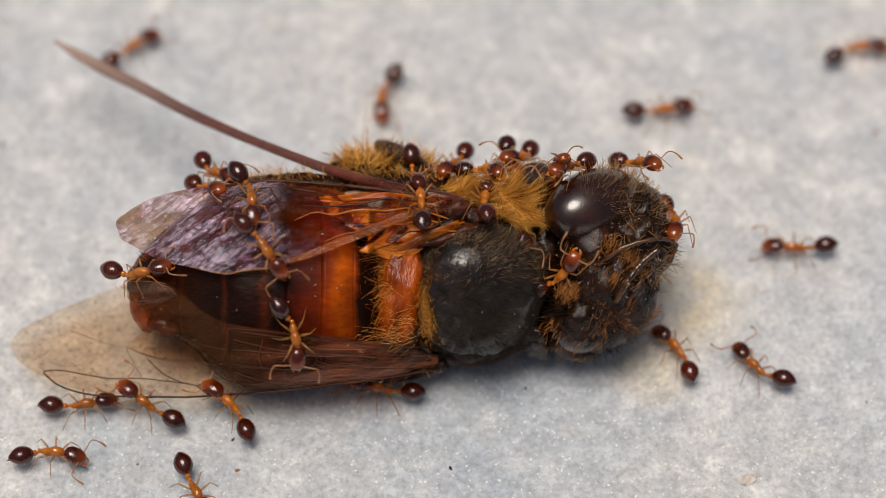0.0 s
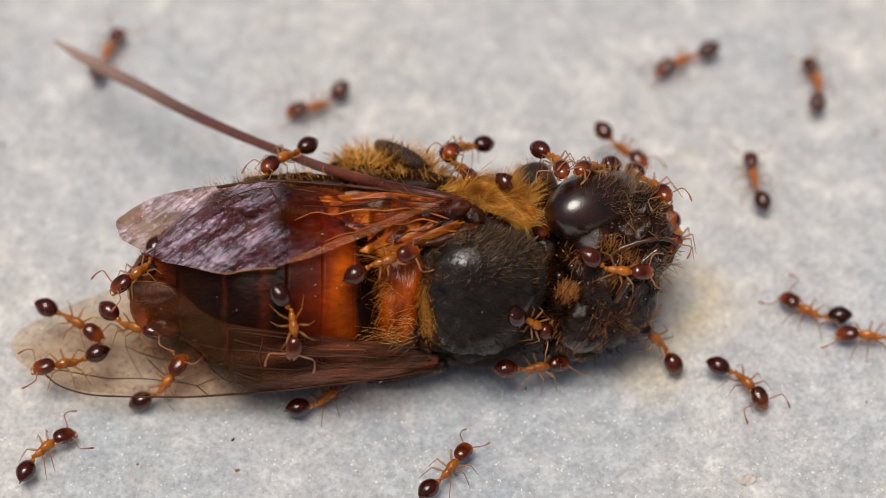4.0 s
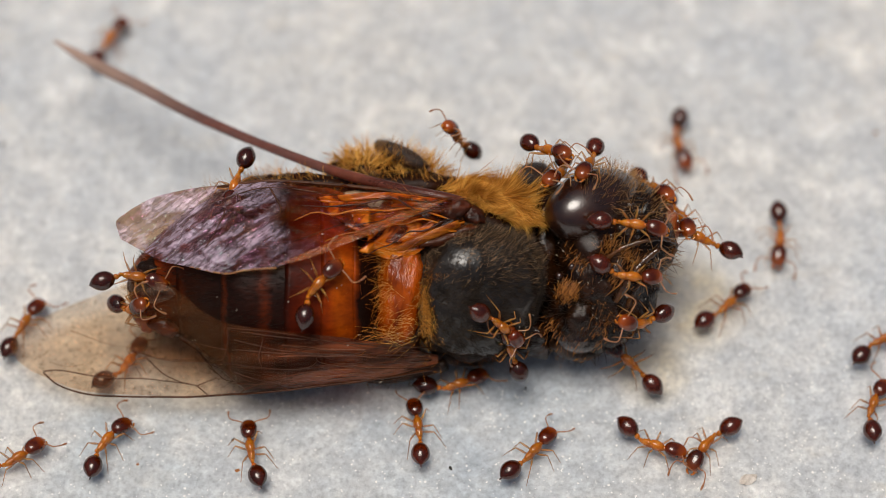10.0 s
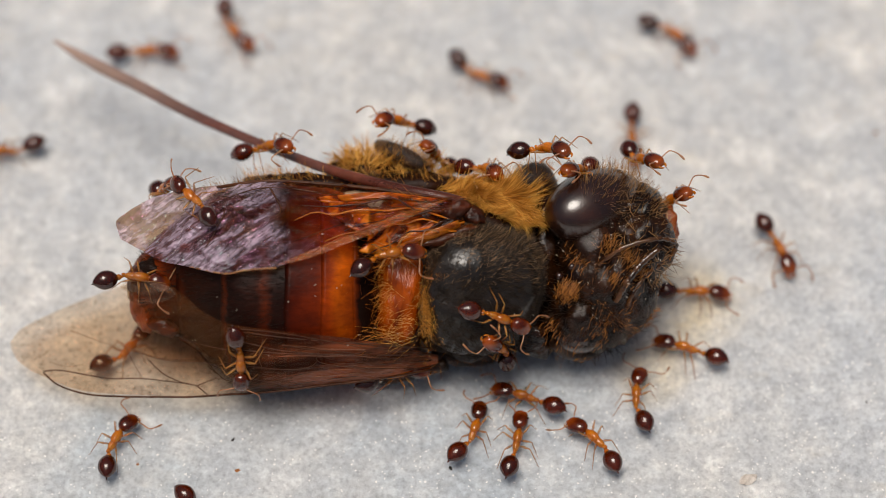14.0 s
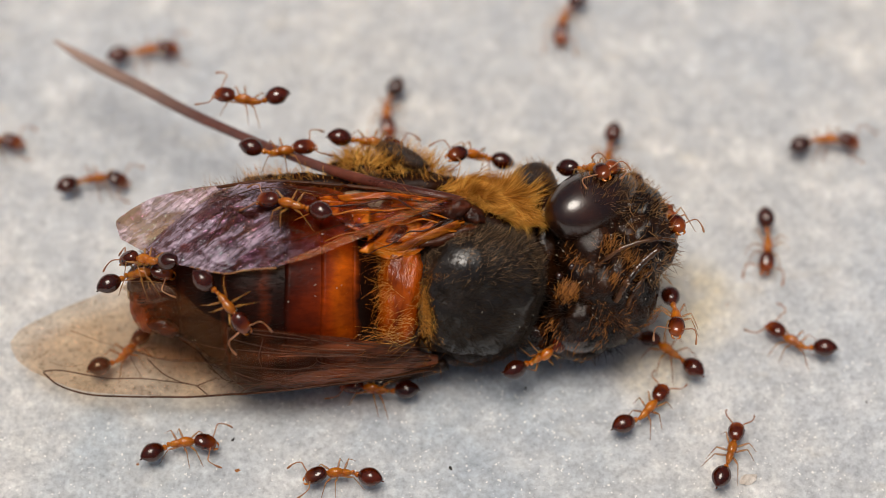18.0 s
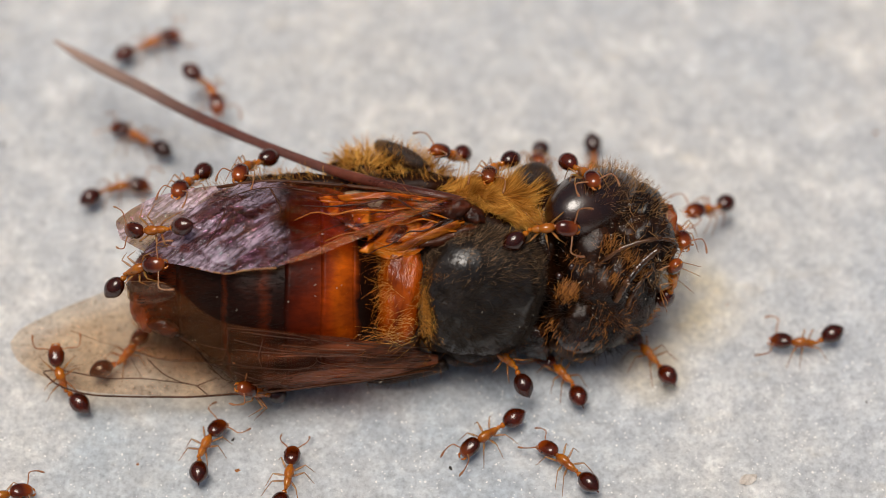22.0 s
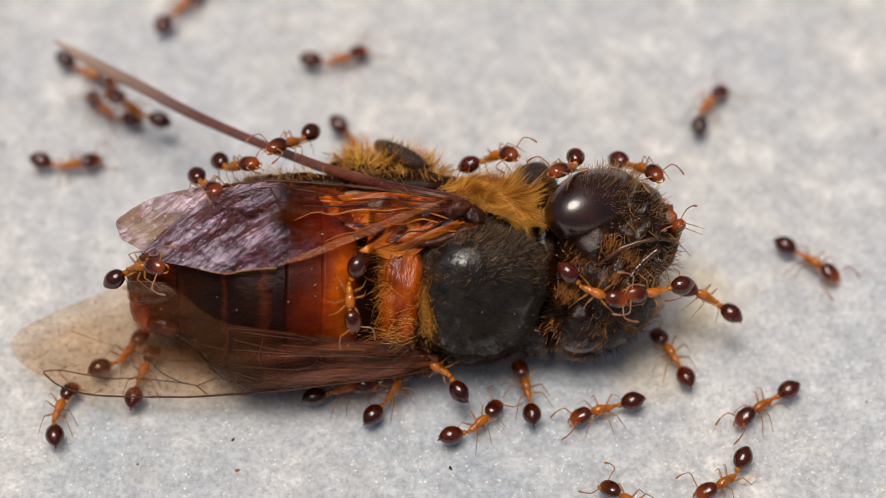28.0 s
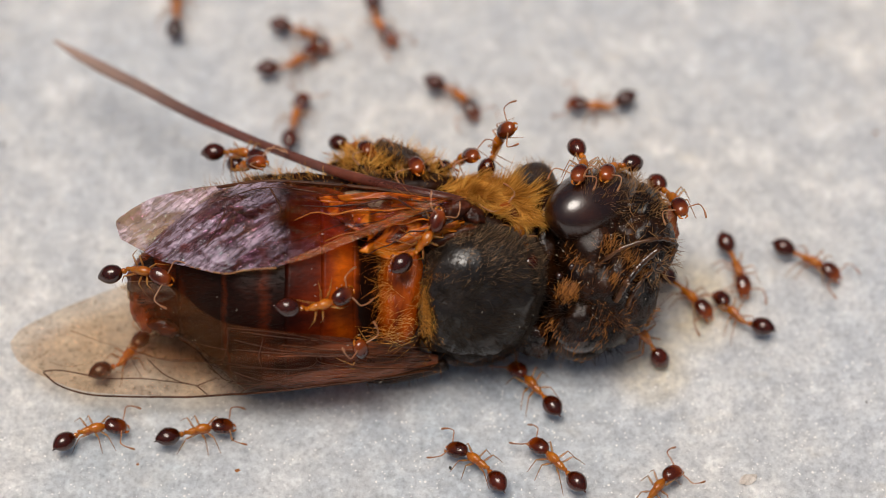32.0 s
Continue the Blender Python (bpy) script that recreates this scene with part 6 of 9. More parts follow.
    rows = [(0, mm(-8.33, -5.42, 0, 0, 0, -6)), (0.5, mm(-8.55, -4.74, 0, 0, 0, 39)), (1, mm(-8.77, -4.05, 0, 0, 0, 84)), (1.46, mm(-9.85, -4.08, 0, 0, 0, 131)), (1.92, mm(-10.93, -4.11, 0, 0, 0, 179)), (2, mm(-10.72, -5.49, 0, 0, 0, 111)), (2.08, mm(-10.51, -6.86, 0, 0, 0, 43)), (3, mm(-9.29, -5.77, 0, 0, 0, 43)), (6, mm(-7.5, -5.2, 0, 0, 0, 47)), (7, mm(-7.5, -5.18, 0, 0, 0, 58)), (8, mm(-7.34, -5.35, 0, 0, 0, 48)), (9, mm(-7.28, -5.27, 0, 0, 0, 50)), (10, mm(-7.22, -5.21, 0, 0, 0, 55)), (11, mm(-7.25, -5.17, 0, 0, 0, 55)), (12, mm(-7.23, -5.02, 0, 0, 0, 71)), (13, mm(-7.01, -5.19, 0, 0, 0, 63)), (14, mm(-7.01, -5.19, 0, 0, 0, 64)), (17, mm(-6.11, -5.18, 0, 0, 0, 15)), (18, mm(-5.6, -5.21, 0, 0, 0, 7)), (19, mm(-4.94, -5.6, 0, 0, 0, -15)), (20, mm(-4.84, -5.36, 0, 0, 0, 6)), (21, mm(-4.62, -5, 0, 0, 0, 33)), (22, mm(-5.09, -5.32, 0, 0, 0, 66)), (23, mm(-5.38, -5.18, 0, 0, 0, 92)), (24, mm(-5.38, -5.13, 0, 0, 0, 87)), (25, mm(-5.59, -5.38, 0, 0, 0, 141)), (28, mm(-8.27, -4.43, 0, 0, 0, 72)), (29, mm(-8.05, -3.89, 0.28, 0, -21, 44)), (30, mm(-8.04, -4.3, 0.31, -1, -23, 43)), (30.5, mm(-8.33, -4.53, 0.15, -6, -12, 96)), (31, mm(-8.63, -4.75, 0, 0, 0, 147)), (31.5, mm(-8.08, -4.82, 0, 0, 0, 80)), (32, mm(-7.53, -4.88, 0, 0, 0, 14))]
    walk(ants[10], rows)
    step(ants[10], rows)
    rows = [(0, mm(-5.23, -6.32, 0, 0, 0, -61)), (1, mm(-3.85, -6.31, 0, 0, 0, -71)), (1.5, mm(-3.09, -6.07, 0, 0, 0, -21)), (2, mm(-2.33, -5.84, 0, 0, 0, 30)), (3, mm(-0.85, -5.52, 0, 0, 0, 34)), (6, mm(0.96, -6.89, 0, 0, 0, 94)), (7, mm(1.31, -6.15, 0, 0, 0, 32)), (8, mm(1.67, -5.98, 0, 0, 0, 32)), (9, mm(1.81, -6.42, 0, 0, 0, -3)), (10, mm(1.88, -5.46, 0, 0, 0, 48)), (11, mm(2.08, -5.66, 0, 0, 0, 6)), (12, mm(2.27, -5.58, 0, 0, 0, 19)), (13, mm(2.23, -5.4, 0, 0, 0, 29)), (14, mm(1.57, -5.19, 0, 0, 0, 79)), (14.31, mm(1.56, -6.15, 0, 0, 0, 22)), (14.61, mm(1.54, -7.11, 0, 0, 0, -34)), (14.92, mm(1.52, -8.07, 0, 0, 0, -91)), (15.64, mm(2.78, -8.03, 0, 0, 0, -37)), (16.36, mm(4.04, -7.99, 0, 0, 0, 18)), (17.08, mm(5.3, -7.95, 0, 0, 0, 72)), (18, mm(6.11, -5.46, 0, 0, 0, 72)), (19, mm(6.03, -5.47, 0, 0, 0, 72)), (19.31, mm(5.97, -6.34, 0, 0, 0, 17)), (19.61, mm(5.91, -7.2, 0, 0, 0, -38)), (19.92, mm(5.85, -8.07, 0, 0, 0, -93)), (19.97, mm(4.64, -8.03, 0, 0, 0, -153)), (20.03, mm(3.44, -7.99, 0, 0, 0, 148)), (20.08, mm(2.23, -7.95, 0, 0, 0, 89)), (20.54, mm(2.23, -6.87, 0, 0, 0, 133)), (21, mm(2.22, -5.79, 0, 0, 0, 177)), (22, mm(2.64, -5.72, 0, 0, 0, 137)), (23, mm(2.32, -4.39, 0, 0, 0, 116)), (24, mm(2.76, -5.79, 0, 0, 0, 122)), (25, mm(2.71, -4.1, 0, 0, 0, 105)), (28, mm(1.81, -3.9, 0, 0, 0, 103)), (29, mm(2, -3.82, 0, 0, 0, 69)), (30, mm(2.96, -3.75, 0, 0, 0, 35)), (31, mm(3.18, -3.94, 0, 0, 0, 86)), (32, mm(1.98, -3.81, 0, 0, 0, 130))]
    walk(ants[11], rows)
    step(ants[11], rows)
    rows = [(0, mm(-1.28, -3.88, 0, 0, 0, 166)), (1, mm(-1.66, -3.91, 0, 0, 0, 174)), (1.46, mm(-1.66, -2.5, 0, 0, 0, 133)), (1.92, mm(-1.65, -1.08, 0, 0, 0, 91)), (32, mm(-1.65, -1.08, 0, 0, 0, 91))]
    walk(ants[12], rows)
    step(ants[12], rows)
    rows = [(0, mm(-4.85, -0.14, 2.69, -4, -29, -44)), (1, mm(-4.77, -0.37, 2.99, -4, -35, -47)), (2, mm(-4.18, -0.12, 2.58, -4, -45, -48)), (2.92, mm(-4.51, -0.3, 0, 0, 0, -88)), (32, mm(-4.51, -0.3, 0, 0, 0, -88))]
    walk(ants[13], rows)
    step(ants[13], rows)
    rows = [(0, mm(-4, -1.61, 4.05, -3, 1, -79)), (0.5, mm(-4.52, -2.04, 3.9, -18, 31, -122)), (1, mm(-5.03, -2.48, 3.75, -57, 37, 176)), (2, mm(-5.68, -2.5, 3.07, -33, 39, 169)), (3, mm(-6.24, -2.5, 2.64, -24, 18, 178)), (4, mm(-6.33, -2.4, 2.4, 8, 2, -133)), (5, mm(-6.43, -2.3, 2.17, 19, -31, -93)), (6, mm(-6.52, -2.21, 1.93, -8, -60, -31)), (6.5, mm(-6.53, -2.25, 2.23, 12, -32, -15)), (7, mm(-6.54, -2.29, 2.53, 35, -9, 8)), (8, mm(-6.51, -2.25, 2.47, 35, -25, 1)), (9, mm(-6.4, -2.28, 2.47, 33, -28, -16)), (10, mm(-6.53, -2.42, 2.57, 33, 2, -8)), (11, mm(-6.3, -2.33, 2.55, 10, -43, -8)), (12, mm(-6.42, -2.41, 2.51, 17, -12, -4)), (13, mm(-6.41, -2.53, 2.51, 2, -8, 3)), (14, mm(-6.52, -2.51, 2.51, 16, 8, -5)), (17, mm(-6.21, -2.4, 2.74, 33, -33, -16)), (18, mm(-6.39, -2.53, 2.51, 2, -9, 3)), (19, mm(-6.26, -2.39, 2.68, 29, -31, -30)), (20, mm(-6.58, -2.36, 2.56, 33, -2, 14)), (21, mm(-6.24, -2.38, 2.66, 32, -16, -6)), (22, mm(-6.32, -2.36, 2.73, 32, -36, -1)), (23, mm(-6.35, -2.6, 2.67, 2, -25, 4)), (24, mm(-6.12, -2.49, 2.75, 20, -30, -3)), (25, mm(-6.42, -2.41, 2.51, 17, -12, -4)), (28, mm(-6.23, -2.41, 2.75, 24, -34, -15)), (29, mm(-6.27, -2.38, 2.61, 27, -15, -18)), (30, mm(-6.26, -2.39, 2.66, 27, -18, -20)), (31, mm(-6.3, -2.38, 2.61, 26, -12, -19)), (32, mm(-6.3, -2.38, 2.61, 26, -12, -19))]
    walk(ants[14], rows)
    step(ants[14], rows)
    rows = [(0, mm(-4.95, -0.74, 2.9, -4, -41, -47)), (1, mm(-4.95, -0.55, 2.84, -5, -46, -33)), (1.92, mm(-4.58, -0.29, 0, 0, 0, -63)), (32, mm(-4.58, -0.29, 0, 0, 0, -63))]
    walk(ants[15], rows)
    step(ants[15], rows)
    rows = [(0, mm(-3.58, -2.55, 3.95, 38, 25, -50)), (1, mm(-3.18, -2.96, 3.61, 26, 21, -7)), (2, mm(-3.26, -2.8, 3.81, 59, 24, -7)), (3, mm(-2.23, -2.75, 3.39, 30, 8, 22)), (6, mm(-0.61, -2.17, 3.66, 64, -20, 14)), (7, mm(-0.27, -2.09, 3.73, 53, -6, 18)), (8, mm(-0.47, -2.66, 3.38, 13, 5, -21)), (9, mm(0.84, -3.15, 3.09, 25, 41, -38)), (10, mm(1.04, -3.42, 2.46, 42, 49, -10)), (11, mm(1.1, -3.39, 2.4, 44, 61, -15)), (12, mm(1.21, -3.42, 2.49, 51, 16, 13)), (13, mm(1.11, -3.41, 2.57, 49, 20, 5)), (14, mm(1.05, -3.4, 2.64, 42, 26, -6)), (15.5, mm(0.54, -2.42, 3.19, 27, 20, 38)), (17, mm(0.03, -1.44, 3.74, 11, 26, 81)), (17.5, mm(-0.81, -0.32, 3.17, -2, 18, 35)), (18, mm(-1.65, 0.81, 2.61, -5, 5, -8)), (18.5, mm(-1.24, 0.53, 2.69, -20, -24, -64)), (19, mm(-0.83, 0.25, 2.76, 5, -50, -139)), (20, mm(-1.49, 1.03, 2.27, 2, -30, -110)), (21, mm(-1.36, 0.65, 2.18, -3, -35, -58)), (21.92, mm(-1.52, -0.3, 0, 0, 0, -89)), (21.97, mm(-1.54, -0.26, 0, 0, 0, -149)), (22.03, mm(-1.56, -0.22, 0, 0, 0, 151)), (22.08, mm(-1.58, -0.17, 0, 0, 0, 91)), (22.54, mm(-1.63, 1.36, 0, 0, 0, 140)), (23, mm(-1.68, 2.89, 0, 0, 0, -170)), (24, mm(-4.54, 4.37, 0, 0, 0, -175)), (25, mm(-6.16, 4.65, 0, 0, 0, 175)), (28, mm(-7.18, 3.24, 0.65, 4, -17, 154)), (29, mm(-7.11, 4.01, 0.72, 0, -34, 91)), (30, mm(-8.15, 4.38, 0.73, 5, -35, 154)), (31, mm(-8.55, 4.08, 0.91, 11, -67, -170)), (31.46, mm(-6.56, 1.9, 0.46, -18, -34, -96)), (31.92, mm(-4.57, -0.29, 0, 0, 0, -53)), (32, mm(-4.57, -0.29, 0, 0, 0, -53))]
    walk(ants[16], rows)
    step(ants[16], rows)
    rows = [(0, mm(-6.3, -2.62, 2.64, 0, -21, -3)), (1, mm(-6.47, -2.45, 2.54, 23, -9, 18)), (2, mm(-6.41, -2.47, 2.63, 40, -6, 5)), (3, mm(-6.45, -3.16, 1.63, 14, -4, -54)), (4.5, mm(-6.74, -2.86, 1.16, 7, -5, 4)), (6, mm(-7.03, -2.56, 0.69, 1, 0, 62)), (6.5, mm(-6.64, -2.67, 1.42, 19, -34, 33)), (7, mm(-6.25, -2.79, 2.16, 66, -48, -23)), (8, mm(-6.21, -2.93, 2.17, 60, -45, -11)), (8.5, mm(-6.83, -2.65, 1.43, 13, -33, 50)), (9, mm(-7.45, -2.38, 0.69, -3, 1, 86)), (9.5, mm(-6.9, -2.58, 1.31, 5, -38, 40)), (10, mm(-6.35, -2.79, 1.93, 60, -50, -42)), (11, mm(-6.32, -2.87, 2.1, 34, -57, 1)), (12, mm(-6.29, -2.69, 2.21, 55, -61, -16)), (13, mm(-6.33, -2.83, 2.28, 85, -55, -5)), (13.46, mm(-5.42, -1.98, 1.14, 32, -31, 24)), (13.92, mm(-4.51, -1.12, 0, 0, 0, 24)), (19, mm(-4.58, -0.66, 0, 0, 0, 83)), (24.08, mm(-4.65, -0.2, 0, 0, 0, 143)), (25, mm(-7.84, 2.09, 0, 0, 0, -178)), (26, mm(-8.1, 2.09, 0, 0, 0, 124)), (27, mm(-8.35, 2.09, 0, 0, 0, 65)), (28, mm(-8.6, 2.09, 0, 0, 0, 7)), (28.31, mm(-9.61, 2.09, 0, 0, 0, 64)), (28.61, mm(-10.62, 2.09, 0, 0, 0, 121)), (28.92, mm(-11.63, 2.09, 0, 0, 0, 179)), (32, mm(-11.63, 2.09, 0, 0, 0, 179))]
    walk(ants[17], rows)
    step(ants[17], rows)
    rows = [(0, mm(-3.1, -3.94, 2.78, 3, 38, -75)), (1, mm(-3.12, -3.94, 2.78, 4, 38, -73)), (2, mm(-3.14, -3.86, 2.84, 6, 42, -69)), (3, mm(-3.17, -3.81, 2.91, -2, 39, -82)), (6, mm(-3.03, -3.49, 3.08, 9, 46, -68)), (7, mm(-3.04, -3.37, 3.2, 10, 41, -64)), (8, mm(-2.99, -3.4, 3.16, 3, 43, -76)), (9, mm(-2.84, -3.3, 3.26, -5, 36, -90)), (9.33, mm(-2.79, -3.26, 3.26, 26, 28, -34)), (9.67, mm(-2.74, -3.21, 3.27, 37, 3, 8)), (10, mm(-2.69, -3.17, 3.28, 28, -23, 49)), (11, mm(-2.45, -3.15, 3.27, 35, -2, 25)), (12, mm(-1.43, -2.61, 3.38, 37, -4, 23)), (13, mm(-1.18, -2.47, 3.42, 46, -2, 12)), (14, mm(-1.16, -2.5, 3.42, 24, -3, 11)), (17, mm(-1.08, -2.34, 3.41, 11, -26, 75)), (17.92, mm(-1.14, -0.26, 0, 0, 0, 92)), (18.08, mm(0.12, -0.17, 0, 0, 0, 90)), (18.39, mm(0.22, -0.71, 1.36, 9, -20, 38)), (18.69, mm(0.31, -1.25, 2.71, 32, -24, -22)), (19, mm(0.41, -1.79, 4.07, 47, -9, -77)), (19.5, mm(0.6, -1.83, 3.9, 30, 11, -41)), (20, mm(0.79, -1.87, 3.73, 28, 37, -6)), (21, mm(1.48, -1.8, 3.19, 26, 26, 19)), (22, mm(2.07, -1.81, 3.49, 38, -8, 3)), (23, mm(2.53, -1.53, 3.64, 58, -44, -12)), (24, mm(2.84, -1.38, 3.97, 21, -11, 39)), (24.46, mm(2.93, -0.84, 1.98, 14, 1, -26)), (24.92, mm(3.02, -0.3, 0, 0, 0, -92)), (26.97, mm(2.13, -0.26, 0, 0, 0, -151)), (29.03, mm(1.25, -0.22, 0, 0, 0, 149)), (31.08, mm(0.36, -0.17, 0, 0, 0, 90)), (31.54, mm(0.48, -0.01, 1.38, -21, -25, 34)), (32, mm(0.6, 0.15, 2.75, -6, -55, -36))]
    walk(ants[18], rows)
    step(ants[18], rows)
    rows = [(0, mm(-0.48, -1.57, 3.75, 5, 9, 96)), (0.33, mm(-0.74, -0.94, 3.35, -13, -2, 49)), (0.67, mm(-0.99, -0.3, 2.95, -18, -23, 4)), (1, mm(-1.24, 0.33, 2.55, -4, -40, -49)), (2, mm(-2.13, 0.74, 2.21, -5, -40, -36)), (2.5, mm(-2.45, 0.53, 2.57, 4, -33, -88)), (3, mm(-2.78, 0.32, 2.93, 3, -23, -134)), (6, mm(-4.16, -0.02, 2.99, 2, -19, -110)), (7, mm(-4.02, 0.06, 2.57, 0, -26, -92)), (8, mm(-4.07, 0.09, 2.64, 0, -26, -94)), (8.5, mm(-4.21, 0.06, 2.76, 8, -6, -126)), (9, mm(-4.36, 0.03, 2.88, 4, 15, -157)), (10, mm(-4.39, -0.72, 3.26, 1, -3, -103)), (11, mm(-4.82, -2.14, 3.67, 5, 26, -130)), (12, mm(-4.98, -2.26, 3.59, -10, 28, -158)), (13, mm(-4.76, -1.85, 3.72, -49, 19, 134)), (14, mm(-4.99, -1.25, 3.79, -54, 8, 129)), (17, mm(-4.93, -2.82, 3.23, -40, 21, 148)), (18, mm(-6.06, -2.66, 3.02, 15, 28, 154)), (18.31, mm(-5.55, -1.94, 2.02, 0, 25, 99)), (18.61, mm(-5.04, -1.22, 1.01, -6, 13, 49)), (18.92, mm(-4.53, -0.51, 0, 0, 0, 1)), (20, mm(-4.59, -0.35, 0, 0, 0, 64)), (21.08, mm(-4.64, -0.19, 0, 0, 0, 127)), (22, mm(-6.99, 2.87, 0, 0, 0, 150)), (23, mm(-6.84, 3.36, 0, 0, 0, 106)), (24, mm(-7.38, 4.06, 0, 0, 0, 147)), (25, mm(-8.32, 4.08, 0, 0, 0, 173)), (26, mm(-8.34, 4.31, 0, 0, 0, -134)), (27, mm(-8.35, 4.55, 0, 0, 0, -82)), (28, mm(-8.37, 4.78, 0, 0, 0, -29)), (28.5, mm(-8.88, 5.25, 0, 0, 0, 37)), (29, mm(-9.39, 5.72, 0, 0, 0, 104)), (30, mm(-8.78, 7.36, 0, 0, 0, 108)), (30.92, mm(-9.32, 8.98, 0, 0, 0, 109)), (30.97, mm(-8.39, 8.94, 0, 0, 0, 163)), (31.03, mm(-7.45, 8.9, 0, 0, 0, -142)), (31.08, mm(-6.51, 8.86, 0, 0, 0, -87)), (31.39, mm(-6.47, 8.14, 0, 0, 0, -147)), (31.69, mm(-6.42, 7.41, 0, 0, 0, 153)), (32, mm(-6.38, 6.68, 0, 0, 0, 94))]
    walk(ants[19], rows)
    step(ants[19], rows)
    rows = [(0, mm(0.21, 0.34, 2.33, 2, -31, -118)), (1, mm(-0.12, 0.57, 2.63, 3, -36, -124)), (2, mm(0.51, 0.72, 2.95, -4, -40, -51)), (3, mm(0.43, 0.02, 2.55, -3, -39, -54)), (4, mm(0.2, -0.2, 2.9, -47, -27, -64)), (5, mm(-0.02, -0.43, 3.24, -89, -23, -79)), (6, mm(-0.24, -0.65, 3.59, -131, -29, -94)), (6.46, mm(-0.1, -0.47, 1.8, -63, -13, -102)), (6.92, mm(0.04, -0.3, 0, 0, 0, -90)), (7.31, mm(1.13, -0.26, 0, 0, 0, -31)), (7.69, mm(2.22, -0.22, 0, 0, 0, 29)), (8.08, mm(3.3, -0.17, 0, 0, 0, 88)), (8.39, mm(3.21, -0.26, 1.15, 13, -9, 136)), (8.69, mm(3.11, -0.34, 2.3, 15, -24, -176)), (9, mm(3.02, -0.43, 3.45, 3, -35, -121)), (10, mm(3.09, -0.52, 3.56, 2, -28, -109)), (11, mm(2.97, -0.56, 3.55, 2, -30, -111)), (12, mm(2.34, 0.08, 2.82, 5, -47, -137)), (13, mm(2.68, -0.53, 3.46, -2, -29, -70)), (14, mm(2.78, -0.72, 3.52, 4, -45, -128)), (17, mm(2.67, -0.69, 3.5, 4, -35, -142)), (17.92, mm(3.02, -0.3, 0, 0, 0, -92)), (18.97, mm(3.04, -0.26, 0, 0, 0, -32)), (20.03, mm(3.07, -0.22, 0, 0, 0, 28)), (21.08, mm(3.1, -0.17, 0, 0, 0, 88)), (21.39, mm(3.08, -0.38, 1.18, -12, -8, 39)), (21.69, mm(3.05, -0.58, 2.35, -14, -23, -10)), (22, mm(3.03, -0.78, 3.53, -2, -33, -65)), (23, mm(3.02, -0.64, 3.45, 1, -29, -97)), (24, mm(3.06, -0.83, 3.63, -1, -27, -78)), (25, mm(3.32, -0.46, 3.44, -4, -40, -50)), (28, mm(4.31, -0.23, 2.97, -3, -31, -50)), (29, mm(4.53, -0.23, 2.78, -2, -32, -63)), (30, mm(4.76, -0.61, 2.89, -2, -21, -63)), (31, mm(4.85, -0.61, 2.73, -2, -21, -71)), (32, mm(4.92, -0.87, 2.77, -2, -27, -70))]
    walk(ants[20], rows)
    step(ants[20], rows)
    rows = [(0, mm(1.4, 0.12, 2.74, -1, -27, -76)), (1, mm(0.9, 0.38, 2.66, 2, -30, -114)), (2, mm(0.64, 0.51, 2.95, 5, -47, -139)), (3, mm(0.45, 0.66, 2.7, 4, -42, -136)), (6, mm(0.23, 0.44, 2.47, 2, -28, -118)), (7, mm(0.49, 0.22, 2.7, 1, -28, -103)), (8, mm(0.51, -0.09, 2.39, -2, -33, -64)), (9, mm(0.59, 0.41, 2.69, -4, -30, -43)), (9.5, mm(0.32, 0.57, 2.78, -13, -50, -85)), (10, mm(0.05, 0.74, 2.87, 10, -67, -154)), (11, mm(-0.13, 0.66, 2.94, 3, -38, -125)), (12, mm(-0.58, 1.11, 3.11, 6, -37, -173)), (13, mm(-1.16, 1.53, 2.55, 5, 2, -178)), (14, mm(-1.1, 1.14, 2.85, 5, -39, -154)), (15.5, mm(-1.12, 2.51, 1.42, -5, -20, -113)), (17, mm(-1.13, 3.89, 0, 0, 0, -78)), (18, mm(-1.3, 3.71, 0, 0, 0, -93)), (18.5, mm(-0.16, 3.44, 0, 0, 0, -54)), (19, mm(0.99, 3.17, 0, 0, 0, -16)), (20, mm(2.01, 2.53, 0, 0, 0, -73)), (21, mm(1.82, 2.34, 0, 0, 0, -65)), (22, mm(2.07, 1.59, 0.79, -2, -42, -89)), (22.92, mm(2.05, -0.3, 0, 0, 0, -91)), (22.97, mm(2.51, -0.26, 0, 0, 0, -31)), (23.03, mm(2.97, -0.22, 0, 0, 0, 28)), (23.08, mm(3.43, -0.17, 0, 0, 0, 88)), (23.39, mm(3.36, -0.42, 1.22, 10, -6, 145)), (23.69, mm(3.28, -0.67, 2.43, 11, -17, -157)), (24, mm(3.21, -0.91, 3.65, 1, -24, -96)), (24.92, mm(3.43, -0.3, 0, 0, 0, -92)), (25.97, mm(3.47, -0.26, 0, 0, 0, -32)), (27.03, mm(3.52, -0.22, 0, 0, 0, 28)), (28.08, mm(3.57, -0.17, 0, 0, 0, 88)), (28.39, mm(3.54, -0.29, 1.06, -12, -8, 38)), (28.69, mm(3.51, -0.41, 2.13, -14, -22, -12)), (29, mm(3.48, -0.53, 3.19, -2, -32, -68)), (30, mm(3.29, -0.76, 3.4, 3, -38, -117)), (31, mm(3.42, -0.66, 3.43, 3, -34, -121)), (32, mm(3.56, -0.53, 3.35, 3, -37, -124))]
    walk(ants[21], rows)
    step(ants[21], rows)
